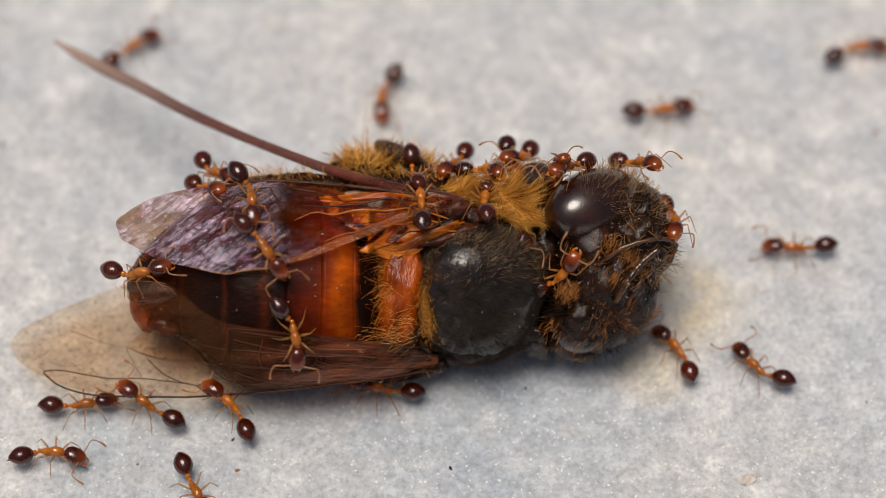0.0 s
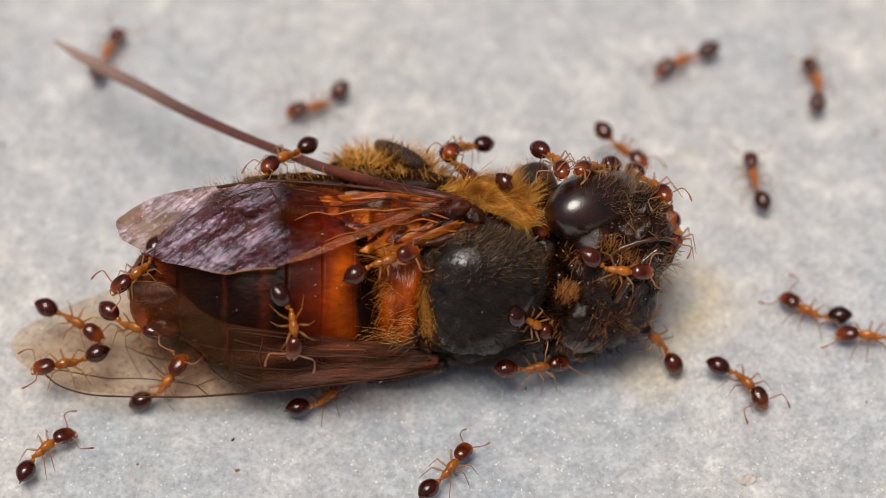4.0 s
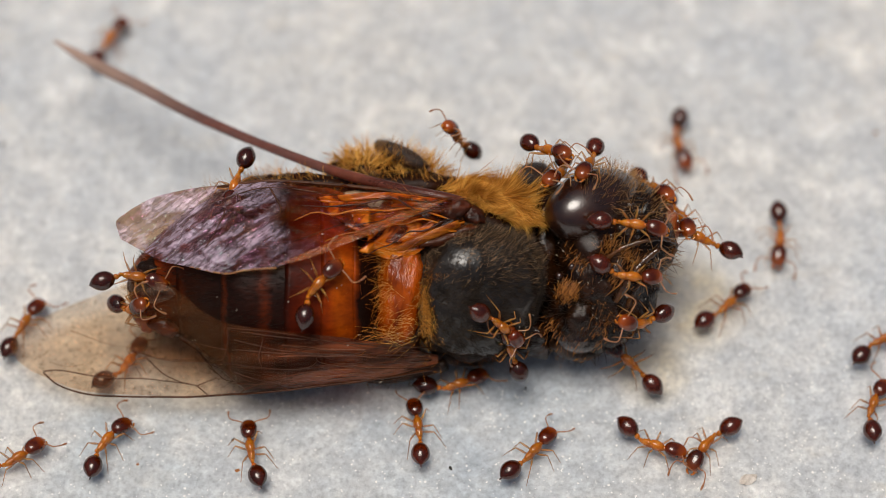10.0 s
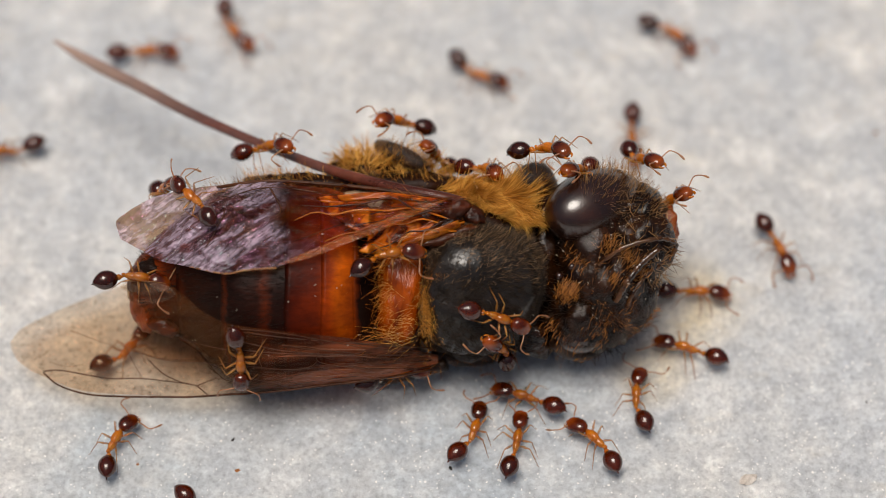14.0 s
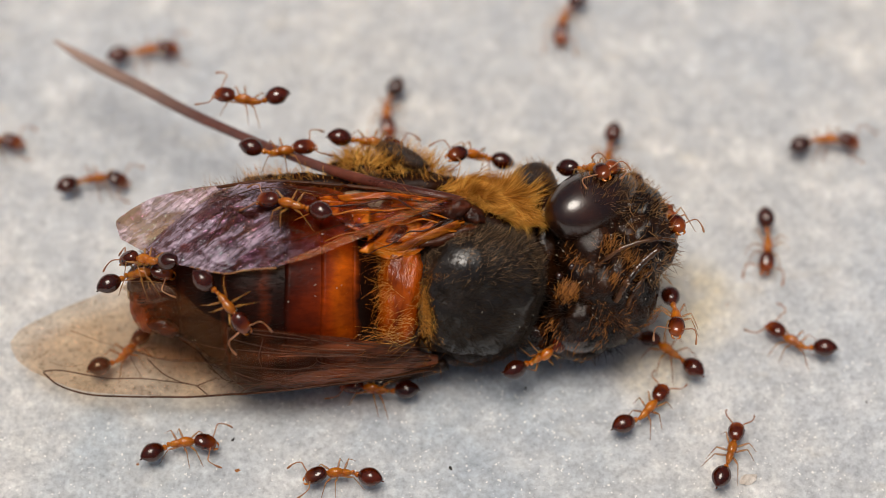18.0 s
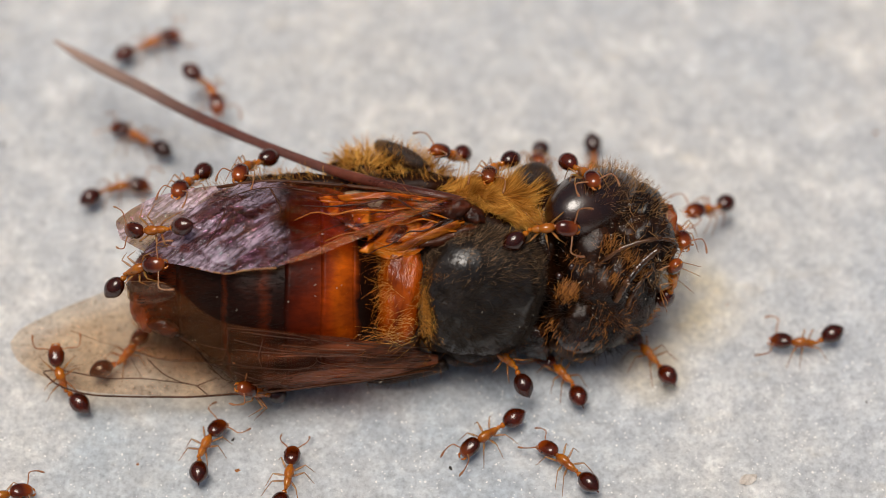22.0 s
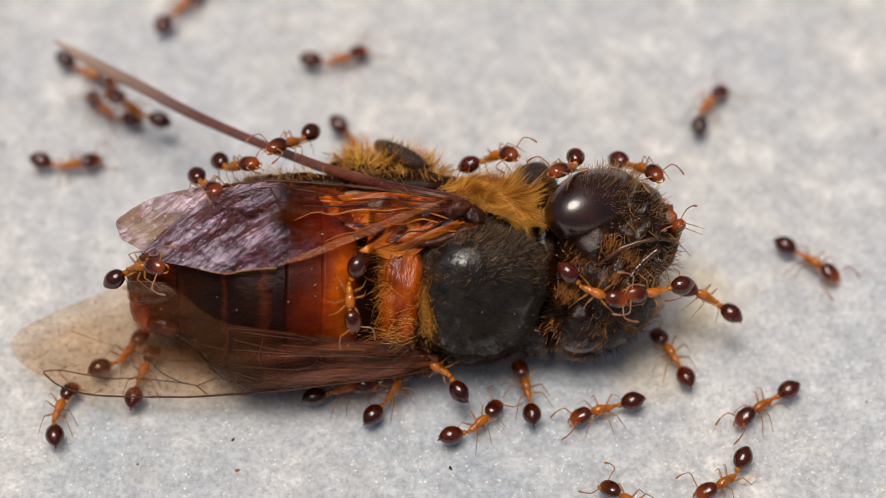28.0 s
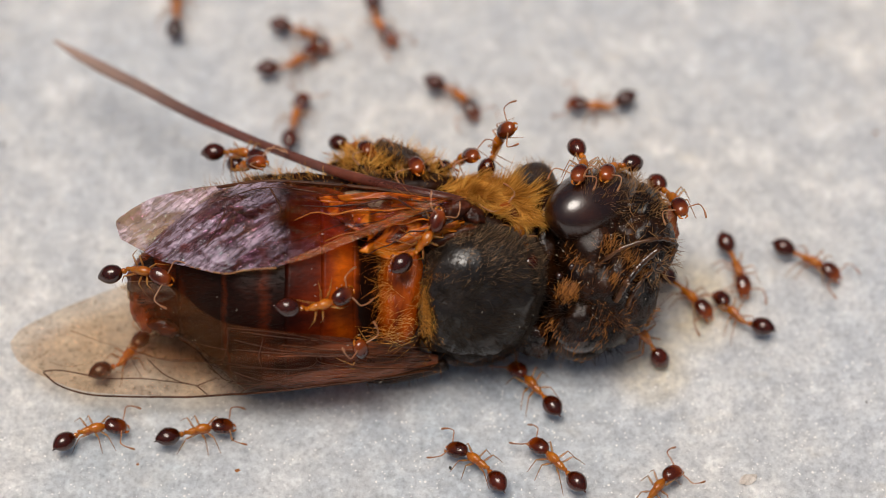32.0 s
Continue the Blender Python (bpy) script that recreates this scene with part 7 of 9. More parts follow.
    rows = [(0, mm(1.61, 0.18, 2.77, 4, -41, -132)), (0.5, mm(1.95, -0.06, 3.16, 0, -41, -89)), (1, mm(2.28, -0.3, 3.54, -4, -40, -46)), (2, mm(2.58, -0.45, 3.63, -2, -31, -63)), (3, mm(2.52, -0.4, 3.58, -2, -31, -64)), (6, mm(2.41, -0.72, 3.53, 0, -28, -93)), (7, mm(2.75, -0.73, 3.57, -2, -30, -68)), (8, mm(2.65, -0.59, 3.52, 1, -28, -105)), (9, mm(2.59, -0.55, 3.49, 2, -31, -112)), (10, mm(2.45, -0.77, 3.52, 2, -33, -116)), (11, mm(2.43, -0.04, 2.56, 1, -30, -107)), (12, mm(1.12, -0.17, 3.07, 2, -31, -115)), (13, mm(1.2, -0.27, 2.98, 3, -38, -124)), (14, mm(1.02, -0.27, 2.96, -3, -40, -53)), (15.5, mm(0.89, -0.08, 2.77, 1, -38, -93)), (17, mm(0.75, 0.1, 2.58, 4, -35, -132)), (17.92, mm(0.94, -0.3, 0, 0, 0, -91)), (17.97, mm(0.87, -0.26, 0, 0, 0, -150)), (18.03, mm(0.79, -0.22, 0, 0, 0, 150)), (18.08, mm(0.72, -0.17, 0, 0, 0, 90)), (18.39, mm(0.69, -0.04, 0.84, 11, -7, 142)), (18.69, mm(0.67, 0.09, 1.67, 12, -20, -165)), (19, mm(0.64, 0.23, 2.51, 2, -28, -108)), (20, mm(0.19, 0.34, 2.37, -2, -32, -73)), (20.5, mm(0.05, 0.32, 2.5, -3, -45, -105)), (21, mm(-0.09, 0.31, 2.64, 6, -56, -145)), (22, mm(0.05, 0.4, 2.53, 5, -51, -142)), (23, mm(-0.26, 0.39, 2.67, 2, -32, -112)), (23.5, mm(0.07, 0.28, 2.66, 0, -36, -77)), (24, mm(0.39, 0.17, 2.65, -4, -38, -39)), (25, mm(0.81, 0.21, 2.87, -5, -28, -13)), (28, mm(1.28, 0.18, 2.86, -6, -43, -25)), (29, mm(1.2, 0.04, 3.11, -6, -52, -36)), (30, mm(1.48, 0.27, 3.01, -8, -59, -17)), (31, mm(1.65, 0.57, 2.42, -5, -31, -7)), (32, mm(1.48, 0.42, 3.32, -12, -68, 21))]
    walk(ants[22], rows)
    step(ants[22], rows)
    rows = [(0, mm(2.56, -0.64, 3.59, 4, -37, -132)), (1, mm(2.73, -0.55, 3.46, 4, -40, -130)), (2, mm(3.1, -0.61, 3.51, 2, -32, -112)), (3, mm(3.12, -0.47, 3.42, 4, -42, -131)), (6, mm(3.01, -0.95, 3.62, 4, -32, -135)), (7, mm(3.18, -0.08, 3.64, 5, -2, 178)), (7.5, mm(2.72, 0.03, 3.2, 8, -16, -147)), (8, mm(2.27, 0.14, 2.76, 2, -30, -109)), (9, mm(1.98, 0.28, 2.97, 4, -39, -131)), (9.5, mm(2.14, -0.04, 3.38, -1, -39, -89)), (10, mm(2.3, -0.36, 3.78, -4, -36, -47)), (11, mm(2.35, -0.41, 3.52, -3, -33, -60)), (12, mm(0.78, 0.03, 2.56, -3, -38, -56)), (13, mm(-0.25, 0.63, 2.5, -3, -11, -47)), (13.5, mm(-0.31, 0.5, 2.57, -15, -38, -86)), (14, mm(-0.37, 0.36, 2.65, 9, -65, -150)), (15.5, mm(-0.82, -0.86, 3.13, -10, -16, -100)), (17, mm(-1.27, -2.08, 3.62, 13, 30, -61)), (17.5, mm(-2.18, -1.92, 3.76, -4, 22, -133)), (18, mm(-3.09, -1.75, 3.91, -1, 5, 162)), (18.33, mm(-3.62, -1.4, 3.58, 13, -8, -153)), (18.67, mm(-4.16, -1.04, 3.24, 14, -27, -107)), (19, mm(-4.7, -0.68, 2.91, -4, -40, -51)), (19.5, mm(-5.02, -0.53, 2.77, 0, -41, -91)), (20, mm(-5.35, -0.37, 2.62, 4, -39, -130)), (21, mm(-5.41, -0.44, 2.82, 3, -33, -120)), (22, mm(-5.51, -0.51, 2.79, 2, -34, -113)), (23, mm(-5.22, -0.34, 2.8, 3, -36, -122)), (24, mm(-5.61, -0.45, 2.81, 5, -48, -136)), (24.5, mm(-5.23, -0.43, 2.98, 7, -58, -90)), (25, mm(-4.84, -0.41, 3.15, -9, -65, -28)), (28, mm(-5.02, -0.63, 2.84, -3, -37, -60)), (28.92, mm(-4.58, -0.29, 0, 0, 0, -64)), (32, mm(-4.58, -0.29, 0, 0, 0, -64))]
    walk(ants[23], rows)
    step(ants[23], rows)
    rows = [(0, mm(4.33, -0.24, 3.16, -4, -42, -45)), (1, mm(4.33, -0.15, 3.12, -5, -45, -34)), (2, mm(4.42, -0.27, 3.06, -4, -40, -43)), (3, mm(4.48, -0.36, 2.7, -2, -25, -63)), (6, mm(4.75, -0.75, 2.89, -3, -32, -58)), (6.33, mm(4.78, -0.63, 2.8, 4, -31, -112)), (6.67, mm(4.8, -0.51, 2.71, 7, -26, -164)), (7, mm(4.82, -0.39, 2.62, 4, -21, 146)), (7.33, mm(4.8, -0.46, 2.71, 4, -24, -163)), (7.67, mm(4.79, -0.52, 2.8, 1, -26, -110)), (8, mm(4.78, -0.59, 2.89, -3, -25, -58)), (9, mm(5.06, -0.99, 2.35, -1, -20, -74)), (10, mm(5.15, -0.92, 2.17, -1, -23, -74)), (11, mm(5.02, -1.05, 2.54, -1, -21, -79)), (12, mm(5.05, -0.15, 2.77, -2, 32, -68)), (13, mm(5.03, -0.94, 2.65, 0, -24, -89)), (14, mm(5.1, -0.88, 2.72, -7, -57, -24)), (17, mm(4.84, -1.37, 2.69, -2, -29, -68)), (18, mm(4.85, -1.17, 2.51, -2, -30, -66)), (19, mm(4.78, -1.46, 2.89, -2, -29, -69)), (20, mm(4.9, -1.25, 2.4, -2, -25, -67)), (21, mm(4.99, -1, 1.96, -2, -18, -69)), (22, mm(5.09, -1.13, 1.93, -1, -27, -78)), (23, mm(4.99, -0.96, 2.7, -1, -27, -77)), (24, mm(5.54, -0.24, 0.69, -1, -27, -76)), (25, mm(5.52, -0.57, 0.69, 0, -27, -90)), (26.5, mm(5.34, -1.23, 1.7, 8, -57, -75)), (28, mm(5.16, -1.89, 2.71, -43, -85, -4)), (28.5, mm(4.98, -1.4, 2.82, 26, -71, -124)), (29, mm(4.8, -0.92, 2.93, 7, -55, -158)), (29.92, mm(3.7, -0.28, 0, 0, 0, -141)), (29.97, mm(3.73, -0.26, 0, 0, 0, -92)), (30.03, mm(3.77, -0.25, 0, 0, 0, -43)), (30.08, mm(3.8, -0.23, 0, 0, 0, 7)), (30.54, mm(4.88, -0.16, 0, 0, 0, -36)), (31, mm(5.95, -0.09, 0, 0, 0, -78)), (32, mm(6.55, -0.68, 0, 0, 0, -76))]
    walk(ants[24], rows)
    step(ants[24], rows)
    rows = [(0, mm(-0.59, -0.43, 2.97, -7, 1, -62)), (1, mm(-0.68, 0.17, 2.66, 2, -32, -112)), (1.92, mm(-0.62, -0.3, 0, 0, 0, -90)), (4.31, mm(0.85, -0.26, 0, 0, 0, -39)), (6.69, mm(2.31, -0.22, 0, 0, 0, 12)), (9.08, mm(3.77, -0.18, 0, 0, 0, 62)), (9.39, mm(4.32, 0.81, 0, 0, 0, 14)), (9.69, mm(4.87, 1.8, 0, 0, 0, -34)), (10, mm(5.41, 2.79, 0, 0, 0, -82)), (11, mm(3.82, 0.08, 3.3, 2, -11, -111)), (12, mm(3.63, -0.21, 3.29, -3, -35, -56)), (13, mm(4.04, -0.19, 3.03, -3, -21, -57)), (14, mm(4.3, -0.17, 3.18, -3, -38, -54)), (15.5, mm(4.04, -0.34, 3.18, -5, -48, -93)), (17, mm(3.79, -0.52, 3.18, 6, -56, -142)), (18, mm(3.55, -0.57, 3.27, 6, -60, -138)), (19, mm(3.64, -0.69, 3.28, 4, -43, -126)), (19.92, mm(3.74, -0.29, 0, 0, 0, -99)), (32, mm(3.74, -0.29, 0, 0, 0, -99))]
    walk(ants[25], rows)
    step(ants[25], rows)
    rows = [(0, mm(1.05, -0.29, 2.98, -4, -42, -46)), (1, mm(1, -0.17, 3, -3, -32, -55)), (2, mm(1.24, 0.11, 2.66, -4, -33, -48)), (2.92, mm(1.12, -0.3, 0, 0, 0, -91)), (3.64, mm(1.17, -0.26, 0, 0, 0, -31)), (4.36, mm(1.22, -0.22, 0, 0, 0, 29)), (5.08, mm(1.27, -0.17, 0, 0, 0, 89)), (5.39, mm(1.29, -0.08, 0.89, -12, -8, 42)), (5.69, mm(1.31, 0.01, 1.78, -14, -23, -7)), (6, mm(1.34, 0.1, 2.67, -3, -33, -61)), (7, mm(1.59, 0.1, 2.67, -4, -32, -44)), (8, mm(1.5, 0.24, 2.89, -4, -27, -31)), (9, mm(1.52, 0.14, 2.96, -6, -56, -35)), (9.46, mm(1.42, -0.08, 1.48, 5, -28, -67)), (9.92, mm(1.31, -0.3, 0, 0, 0, -91)), (10.97, mm(1.61, -0.26, 0, 0, 0, -31)), (12.03, mm(1.91, -0.22, 0, 0, 0, 29)), (13.08, mm(2.22, -0.17, 0, 0, 0, 89)), (13.54, mm(2.26, -0.24, 1.9, -13, -16, 30)), (14, mm(2.3, -0.31, 3.81, -5, -35, -34)), (17, mm(3.08, -0.73, 3.52, -2, -31, -68)), (18, mm(3.26, -0.56, 3.36, -4, -40, -50)), (19, mm(3.12, -0.64, 3.42, -2, -33, -67)), (20, mm(3.12, -0.65, 3.48, -3, -40, -54)), (21, mm(2.79, -0.8, 3.61, 1, -27, -99)), (22, mm(3.41, 2.05, 0, 0, 0, -111)), (22.33, mm(3.94, 2.26, 0, 0, 0, -61)), (22.67, mm(4.47, 2.48, 0, 0, 0, -12)), (23, mm(5, 2.7, 0, 0, 0, 37)), (24, mm(4.99, 3.08, 0, 0, 0, 58)), (25, mm(5.17, 3.13, 0, 0, 0, 39)), (28, mm(6.12, 3.78, 0, 0, 0, 55)), (29, mm(6.19, 3.62, 0, 0, 0, 49)), (30, mm(6.56, 4.44, 0, 0, 0, 30)), (31, mm(4.75, 4.91, 0, 0, 0, -34)), (31.46, mm(4.82, 6.95, 0, 0, 0, 27)), (31.92, mm(4.88, 8.98, 0, 0, 0, 87)), (32, mm(4.88, 8.98, 0, 0, 0, 87))]
    walk(ants[26], rows)
    step(ants[26], rows)
    rows = [(0, mm(2.6, -0.87, 3.61, -20, -85, -47)), (0.5, mm(2.38, -0.6, 3.36, -8, -31, -104)), (1, mm(2.17, -0.33, 3.11, -43, 10, -142)), (1.5, mm(2.25, -0.51, 3.4, -22, -24, -135)), (2, mm(2.32, -0.68, 3.69, 7, -58, -145)), (2.46, mm(2.53, -0.49, 1.84, -5, -29, -113)), (2.92, mm(2.73, -0.3, 0, 0, 0, -91)), (4, mm(3.25, -0.73, 0, 0, 0, -55)), (5.08, mm(3.77, -1.17, 0, 0, 0, -19)), (6, mm(6.24, -2.07, 0, 0, 0, 9)), (7, mm(6.19, -2.12, 0, 0, 0, -3)), (8, mm(5.84, -2.17, 0, 0, 0, -8)), (9, mm(5.77, -1.72, 0, 0, 0, 41)), (10, mm(6.24, -1.75, 0, 0, 0, 43)), (11, mm(7.29, -2.26, 0, 0, 0, -2)), (11.33, mm(6.92, -2.65, 0, 0, 0, 58)), (11.67, mm(6.55, -3.04, 0, 0, 0, 117)), (12, mm(6.19, -3.44, 0, 0, 0, 176)), (12.5, mm(5.84, -3.09, 0, 0, 0, -119)), (13, mm(5.5, -2.75, 0, 0, 0, -53)), (13.33, mm(5.46, -2.78, 0, 0, 0, -102)), (13.67, mm(5.41, -2.81, 0, 0, 0, -151)), (14, mm(5.36, -2.84, 0, 0, 0, 161)), (17, mm(5.28, -3.02, 0, 0, 0, 178)), (18, mm(4.97, -2.93, 0, 0, 0, 141)), (19, mm(4.56, -3.19, 0, 0, 0, 170)), (20, mm(4.32, -3.36, 0, 0, 0, 177)), (21, mm(4.59, -3.12, 0, 0, 0, 129)), (22, mm(4.52, -3.02, 0, 0, 0, 127)), (23, mm(4.57, -3.05, 0, 0, 0, 126)), (24, mm(4.5, -3.02, 0, 0, 0, 119)), (25, mm(4.48, -2.61, 0.64, -15, -47, 138)), (28, mm(5, -3.02, 0, 0, 0, 118)), (29, mm(5.18, -2.9, 0, 0, 0, 133)), (30, mm(5.1, -2.78, 0, 0, 0, 134)), (31, mm(4.5, -2.65, 0.56, -20, -39, 177)), (32, mm(4.21, -2.65, 0.64, -25, -57, 159))]
    walk(ants[27], rows)
    step(ants[27], rows)
    rows = [(0, mm(1.53, -1.47, 2.93, -18, 3, -82)), (1, mm(1.36, -3.22, 2.59, -13, 67, -81)), (2, mm(1.52, -3.19, 2.39, 53, 71, -11)), (3, mm(1.66, -3.18, 2.07, 40, 52, 12)), (6, mm(1.43, -3.27, 2.07, 61, 86, -2)), (6.5, mm(1.34, -3.39, 1.54, 107, 146, 14)), (7, mm(1.25, -3.52, 1.01, -47, -19, 166)), (8, mm(1.26, -3.53, 0.97, -33, -13, 162)), (9, mm(1.27, -3.55, 0.96, -32, -24, 145)), (10, mm(1.41, -3.42, 1.63, -39, -77, 137)), (11, mm(1.39, -3.35, 1.68, -12, -78, 120)), (11.46, mm(1.47, -2.22, 0.84, 3, -39, 97)), (11.92, mm(1.56, -1.08, 0, 0, 0, 89)), (11.97, mm(0.05, -1.12, 0, 0, 0, 30)), (12.03, mm(-1.46, -1.16, 0, 0, 0, -29)), (12.08, mm(-2.98, -1.2, 0, 0, 0, -88)), (12.54, mm(-2.77, -2.59, 0.63, 46, -31, -57)), (13, mm(-2.57, -3.98, 1.25, 112, -73, -70)), (13.5, mm(-1.83, -3.9, 0.99, 36, -42, 6)), (14, mm(-1.09, -3.81, 0.73, 24, 4, 16)), (17, mm(-0.31, -3.59, 0.35, 20, -41, 7)), (17.33, mm(-0.68, -3.69, 0.24, -4, -36, 72)), (17.67, mm(-1.05, -3.79, 0.12, -11, -17, 125)), (18, mm(-1.42, -3.89, 0, 0, 0, 172)), (18.5, mm(-1.91, -4.03, 0.35, -7, -32, -171)), (19, mm(-2.4, -4.16, 0.7, -35, -58, -135)), (19.46, mm(-2.25, -2.62, 0.35, 8, -36, 140)), (19.92, mm(-2.11, -1.08, 0, 0, 0, 91)), (19.97, mm(-2.7, -1.12, 0, 0, 0, 32)), (20.03, mm(-3.28, -1.16, 0, 0, 0, -28)), (20.08, mm(-3.87, -1.2, 0, 0, 0, -88)), (20.54, mm(-3.98, -2.74, 0.37, -24, -23, -117)), (21, mm(-4.09, -4.28, 0.75, -38, -54, -141)), (22, mm(-4.21, -4.27, 0.77, -42, -55, -143)), (22.46, mm(-4.11, -2.68, 0.39, 2, -36, 138)), (22.92, mm(-4, -1.08, 0, 0, 0, 92)), (22.97, mm(-3.36, -1.12, 0, 0, 0, 152)), (23.03, mm(-2.72, -1.16, 0, 0, 0, -148)), (23.08, mm(-2.09, -1.2, 0, 0, 0, -89)), (23.54, mm(-2.03, -2.52, 0, 0, 0, -36)), (24, mm(-1.97, -3.83, 0, 0, 0, 17)), (25, mm(-2.52, -3.93, 0, 0, 0, 6)), (28, mm(-2.18, -3.88, 0, 0, 0, 15)), (28.33, mm(-2.27, -3.91, 0, 0, 0, 66)), (28.67, mm(-2.36, -3.93, 0, 0, 0, 117)), (29, mm(-2.45, -3.96, 0, 0, 0, 169)), (30, mm(-2.02, -4.24, 0, 0, 0, 156)), (31, mm(-1.02, -4.59, 0, 0, 0, 93)), (31.5, mm(-1.48, -4.19, 0.93, 6, -48, 112)), (32, mm(-1.94, -3.79, 1.87, 69, -101, 66))]
    walk(ants[28], rows)
    step(ants[28], rows)
    rows = [(0, mm(2.58, -2.41, 2.87, 53, -59, 10)), (0.5, mm(2.93, -2.31, 3.04, 52, -21, -1)), (1, mm(3.28, -2.2, 3.22, 45, 15, -12)), (2, mm(3.4, -2.31, 3.19, 40, 17, -15)), (3, mm(3.5, -2.47, 3.08, 29, 14, -2)), (6, mm(3.68, -2.77, 2.89, 20, 12, -2)), (7, mm(3.78, -2.67, 2.88, 32, 16, 11)), (8, mm(3.73, -2.76, 2.88, 20, 11, 7)), (9, mm(3.78, -2.73, 2.88, 22, 13, 7)), (10, mm(3.76, -2.71, 2.89, 21, 14, 0)), (11, mm(3.92, -2.72, 2.85, 43, 25, -4)), (12, mm(4.08, -2.71, 2.78, 20, 13, 21)), (13, mm(4.49, -2.37, 3.03, 20, -30, 37)), (13.46, mm(4.08, -1.51, 1.51, -2, -21, 113)), (13.92, mm(3.67, -0.66, 0, 0, 0, 179)), (16, mm(3.7, -0.93, 0, 0, 0, -126)), (18.08, mm(3.73, -1.2, 0, 0, 0, -71)), (18.54, mm(3.73, -2.25, 1.07, -32, 2, -116)), (19, mm(3.72, -3.29, 2.15, -57, -19, -157)), (19.46, mm(3.71, -2.19, 1.07, -24, -22, 152)), (19.92, mm(3.69, -1.09, 0, 0, 0, 108)), (20.64, mm(3.71, -1.12, 0, 0, 0, 57)), (21.36, mm(3.73, -1.15, 0, 0, 0, 6)), (22.08, mm(3.75, -1.19, 0, 0, 0, -45)), (23, mm(6.48, -3.9, 0, 0, 0, 15)), (24, mm(5.11, -4.56, 0, 0, 0, 6)), (24.5, mm(5.19, -3.25, 0, 0, 0, 52)), (25, mm(5.27, -1.94, 0, 0, 0, 97)), (26.5, mm(5.41, -2.09, 0.58, 7, -13, 132)), (28, mm(5.54, -2.25, 1.17, 5, -28, 169)), (28.92, mm(3.65, -1.14, 0, 0, 0, 168)), (32, mm(3.65, -1.14, 0, 0, 0, 168))]
    walk(ants[29], rows)
    step(ants[29], rows)
    rows = [(0, mm(4.95, -1.38, 2.66, 0, -26, -90)), (1, mm(5.05, -1.27, 2.44, 0, -27, -95)), (2, mm(4.97, -1.44, 2.63, 0, -27, -95)), (3, mm(5.05, -1.27, 2.44, 0, -27, -95)), (6, mm(4.47, -2.56, 2.31, 6, -54, -143)), (7, mm(4.04, -2.62, 3, -56, -36, -149)), (7.92, mm(3.66, -0.98, 0, 0, 0, 179)), (7.97, mm(3.69, -1.05, 0, 0, 0, -134)), (8.03, mm(3.72, -1.12, 0, 0, 0, -86)), (8.08, mm(3.76, -1.18, 0, 0, 0, -38)), (8.39, mm(3.93, -1.79, 0.78, -19, 10, -86)), (8.69, mm(4.11, -2.4, 1.56, -39, 3, -135)), (9, mm(4.29, -3.01, 2.35, -48, -17, -180)), (10, mm(3.98, -3.07, 1.97, -67, -35, -146)), (11, mm(3.78, -3.18, 2.3, -39, -32, 179)), (12, mm(3.97, -3.24, 2.09, -86, -16, -161)), (12.5, mm(4.19, -2.89, 1.37, -59, -55, 150)), (13, mm(4.41, -2.55, 0.65, 12, -46, 59)), (14, mm(4.16, -4.09, 0, 0, 0, 86)), (15.5, mm(5.25, -3.93, 0, 0, 0, 143)), (17, mm(6.34, -3.77, 0, 0, 0, -159)), (18, mm(7.72, -2.7, 0, 0, 0, 148)), (18.5, mm(6.82, -3.6, 0, 0, 0, -171)), (19, mm(5.91, -4.51, 0, 0, 0, -130)), (20, mm(4.83, -5.22, 0, 0, 0, -162)), (20.92, mm(4.74, -8.07, 0, 0, 0, -93)), (21.64, mm(3.61, -8.03, 0, 0, 0, -152)), (22.36, mm(2.48, -7.99, 0, 0, 0, 148)), (23.08, mm(1.35, -7.95, 0, 0, 0, 89)), (24, mm(1.44, -6.22, 0, 0, 0, 23)), (24.46, mm(1.39, -7.15, 0, 0, 0, -34)), (24.92, mm(1.35, -8.07, 0, 0, 0, -91)), (25.97, mm(2.3, -8.03, 0, 0, 0, -31)), (27.03, mm(3.25, -7.99, 0, 0, 0, 28)), (28.08, mm(4.2, -7.95, 0, 0, 0, 87)), (29, mm(4.41, -4.66, 0, 0, 0, 31)), (29.46, mm(4.3, -6.36, 0, 0, 0, -31)), (29.92, mm(4.2, -8.07, 0, 0, 0, -92)), (32, mm(4.2, -8.07, 0, 0, 0, -92))]
    walk(ants[30], rows)
    step(ants[30], rows)
    rows = [(0, mm(-1.36, -3.77, 1.03, 4, 34, 17)), (1, mm(-0.43, -3.75, 0.73, 15, 0, -5)), (2, mm(0.13, -3.52, 1.07, 70, -28, 4)), (3, mm(1.14, -3.65, 0.92, 22, 7, 14)), (6, mm(3.57, -3.57, 0, 0, 0, 14)), (6.5, mm(4.4, -3.47, 0, 0, 0, 53)), (7, mm(5.23, -3.37, 0, 0, 0, 92)), (8, mm(5.01, -3.29, 0, 0, 0, 116)), (9, mm(4.39, -3.52, 0, 0, 0, 140)), (10, mm(4, -3.28, 0.43, -21, -30, 149)), (11, mm(2.66, -3.78, 0, 0, 0, 163)), (12, mm(1.87, -4.26, 0, 0, 0, -173)), (13, mm(2.24, -4.52, 0, 0, 0, -136)), (14, mm(1.8, -4.07, 0, 0, 0, 161)), (14.46, mm(1.86, -2.58, 0, 0, 0, 125)), (14.92, mm(1.92, -1.08, 0, 0, 0, 89)), (32, mm(1.92, -1.08, 0, 0, 0, 89))]
    walk(ants[31], rows)
    step(ants[31], rows)
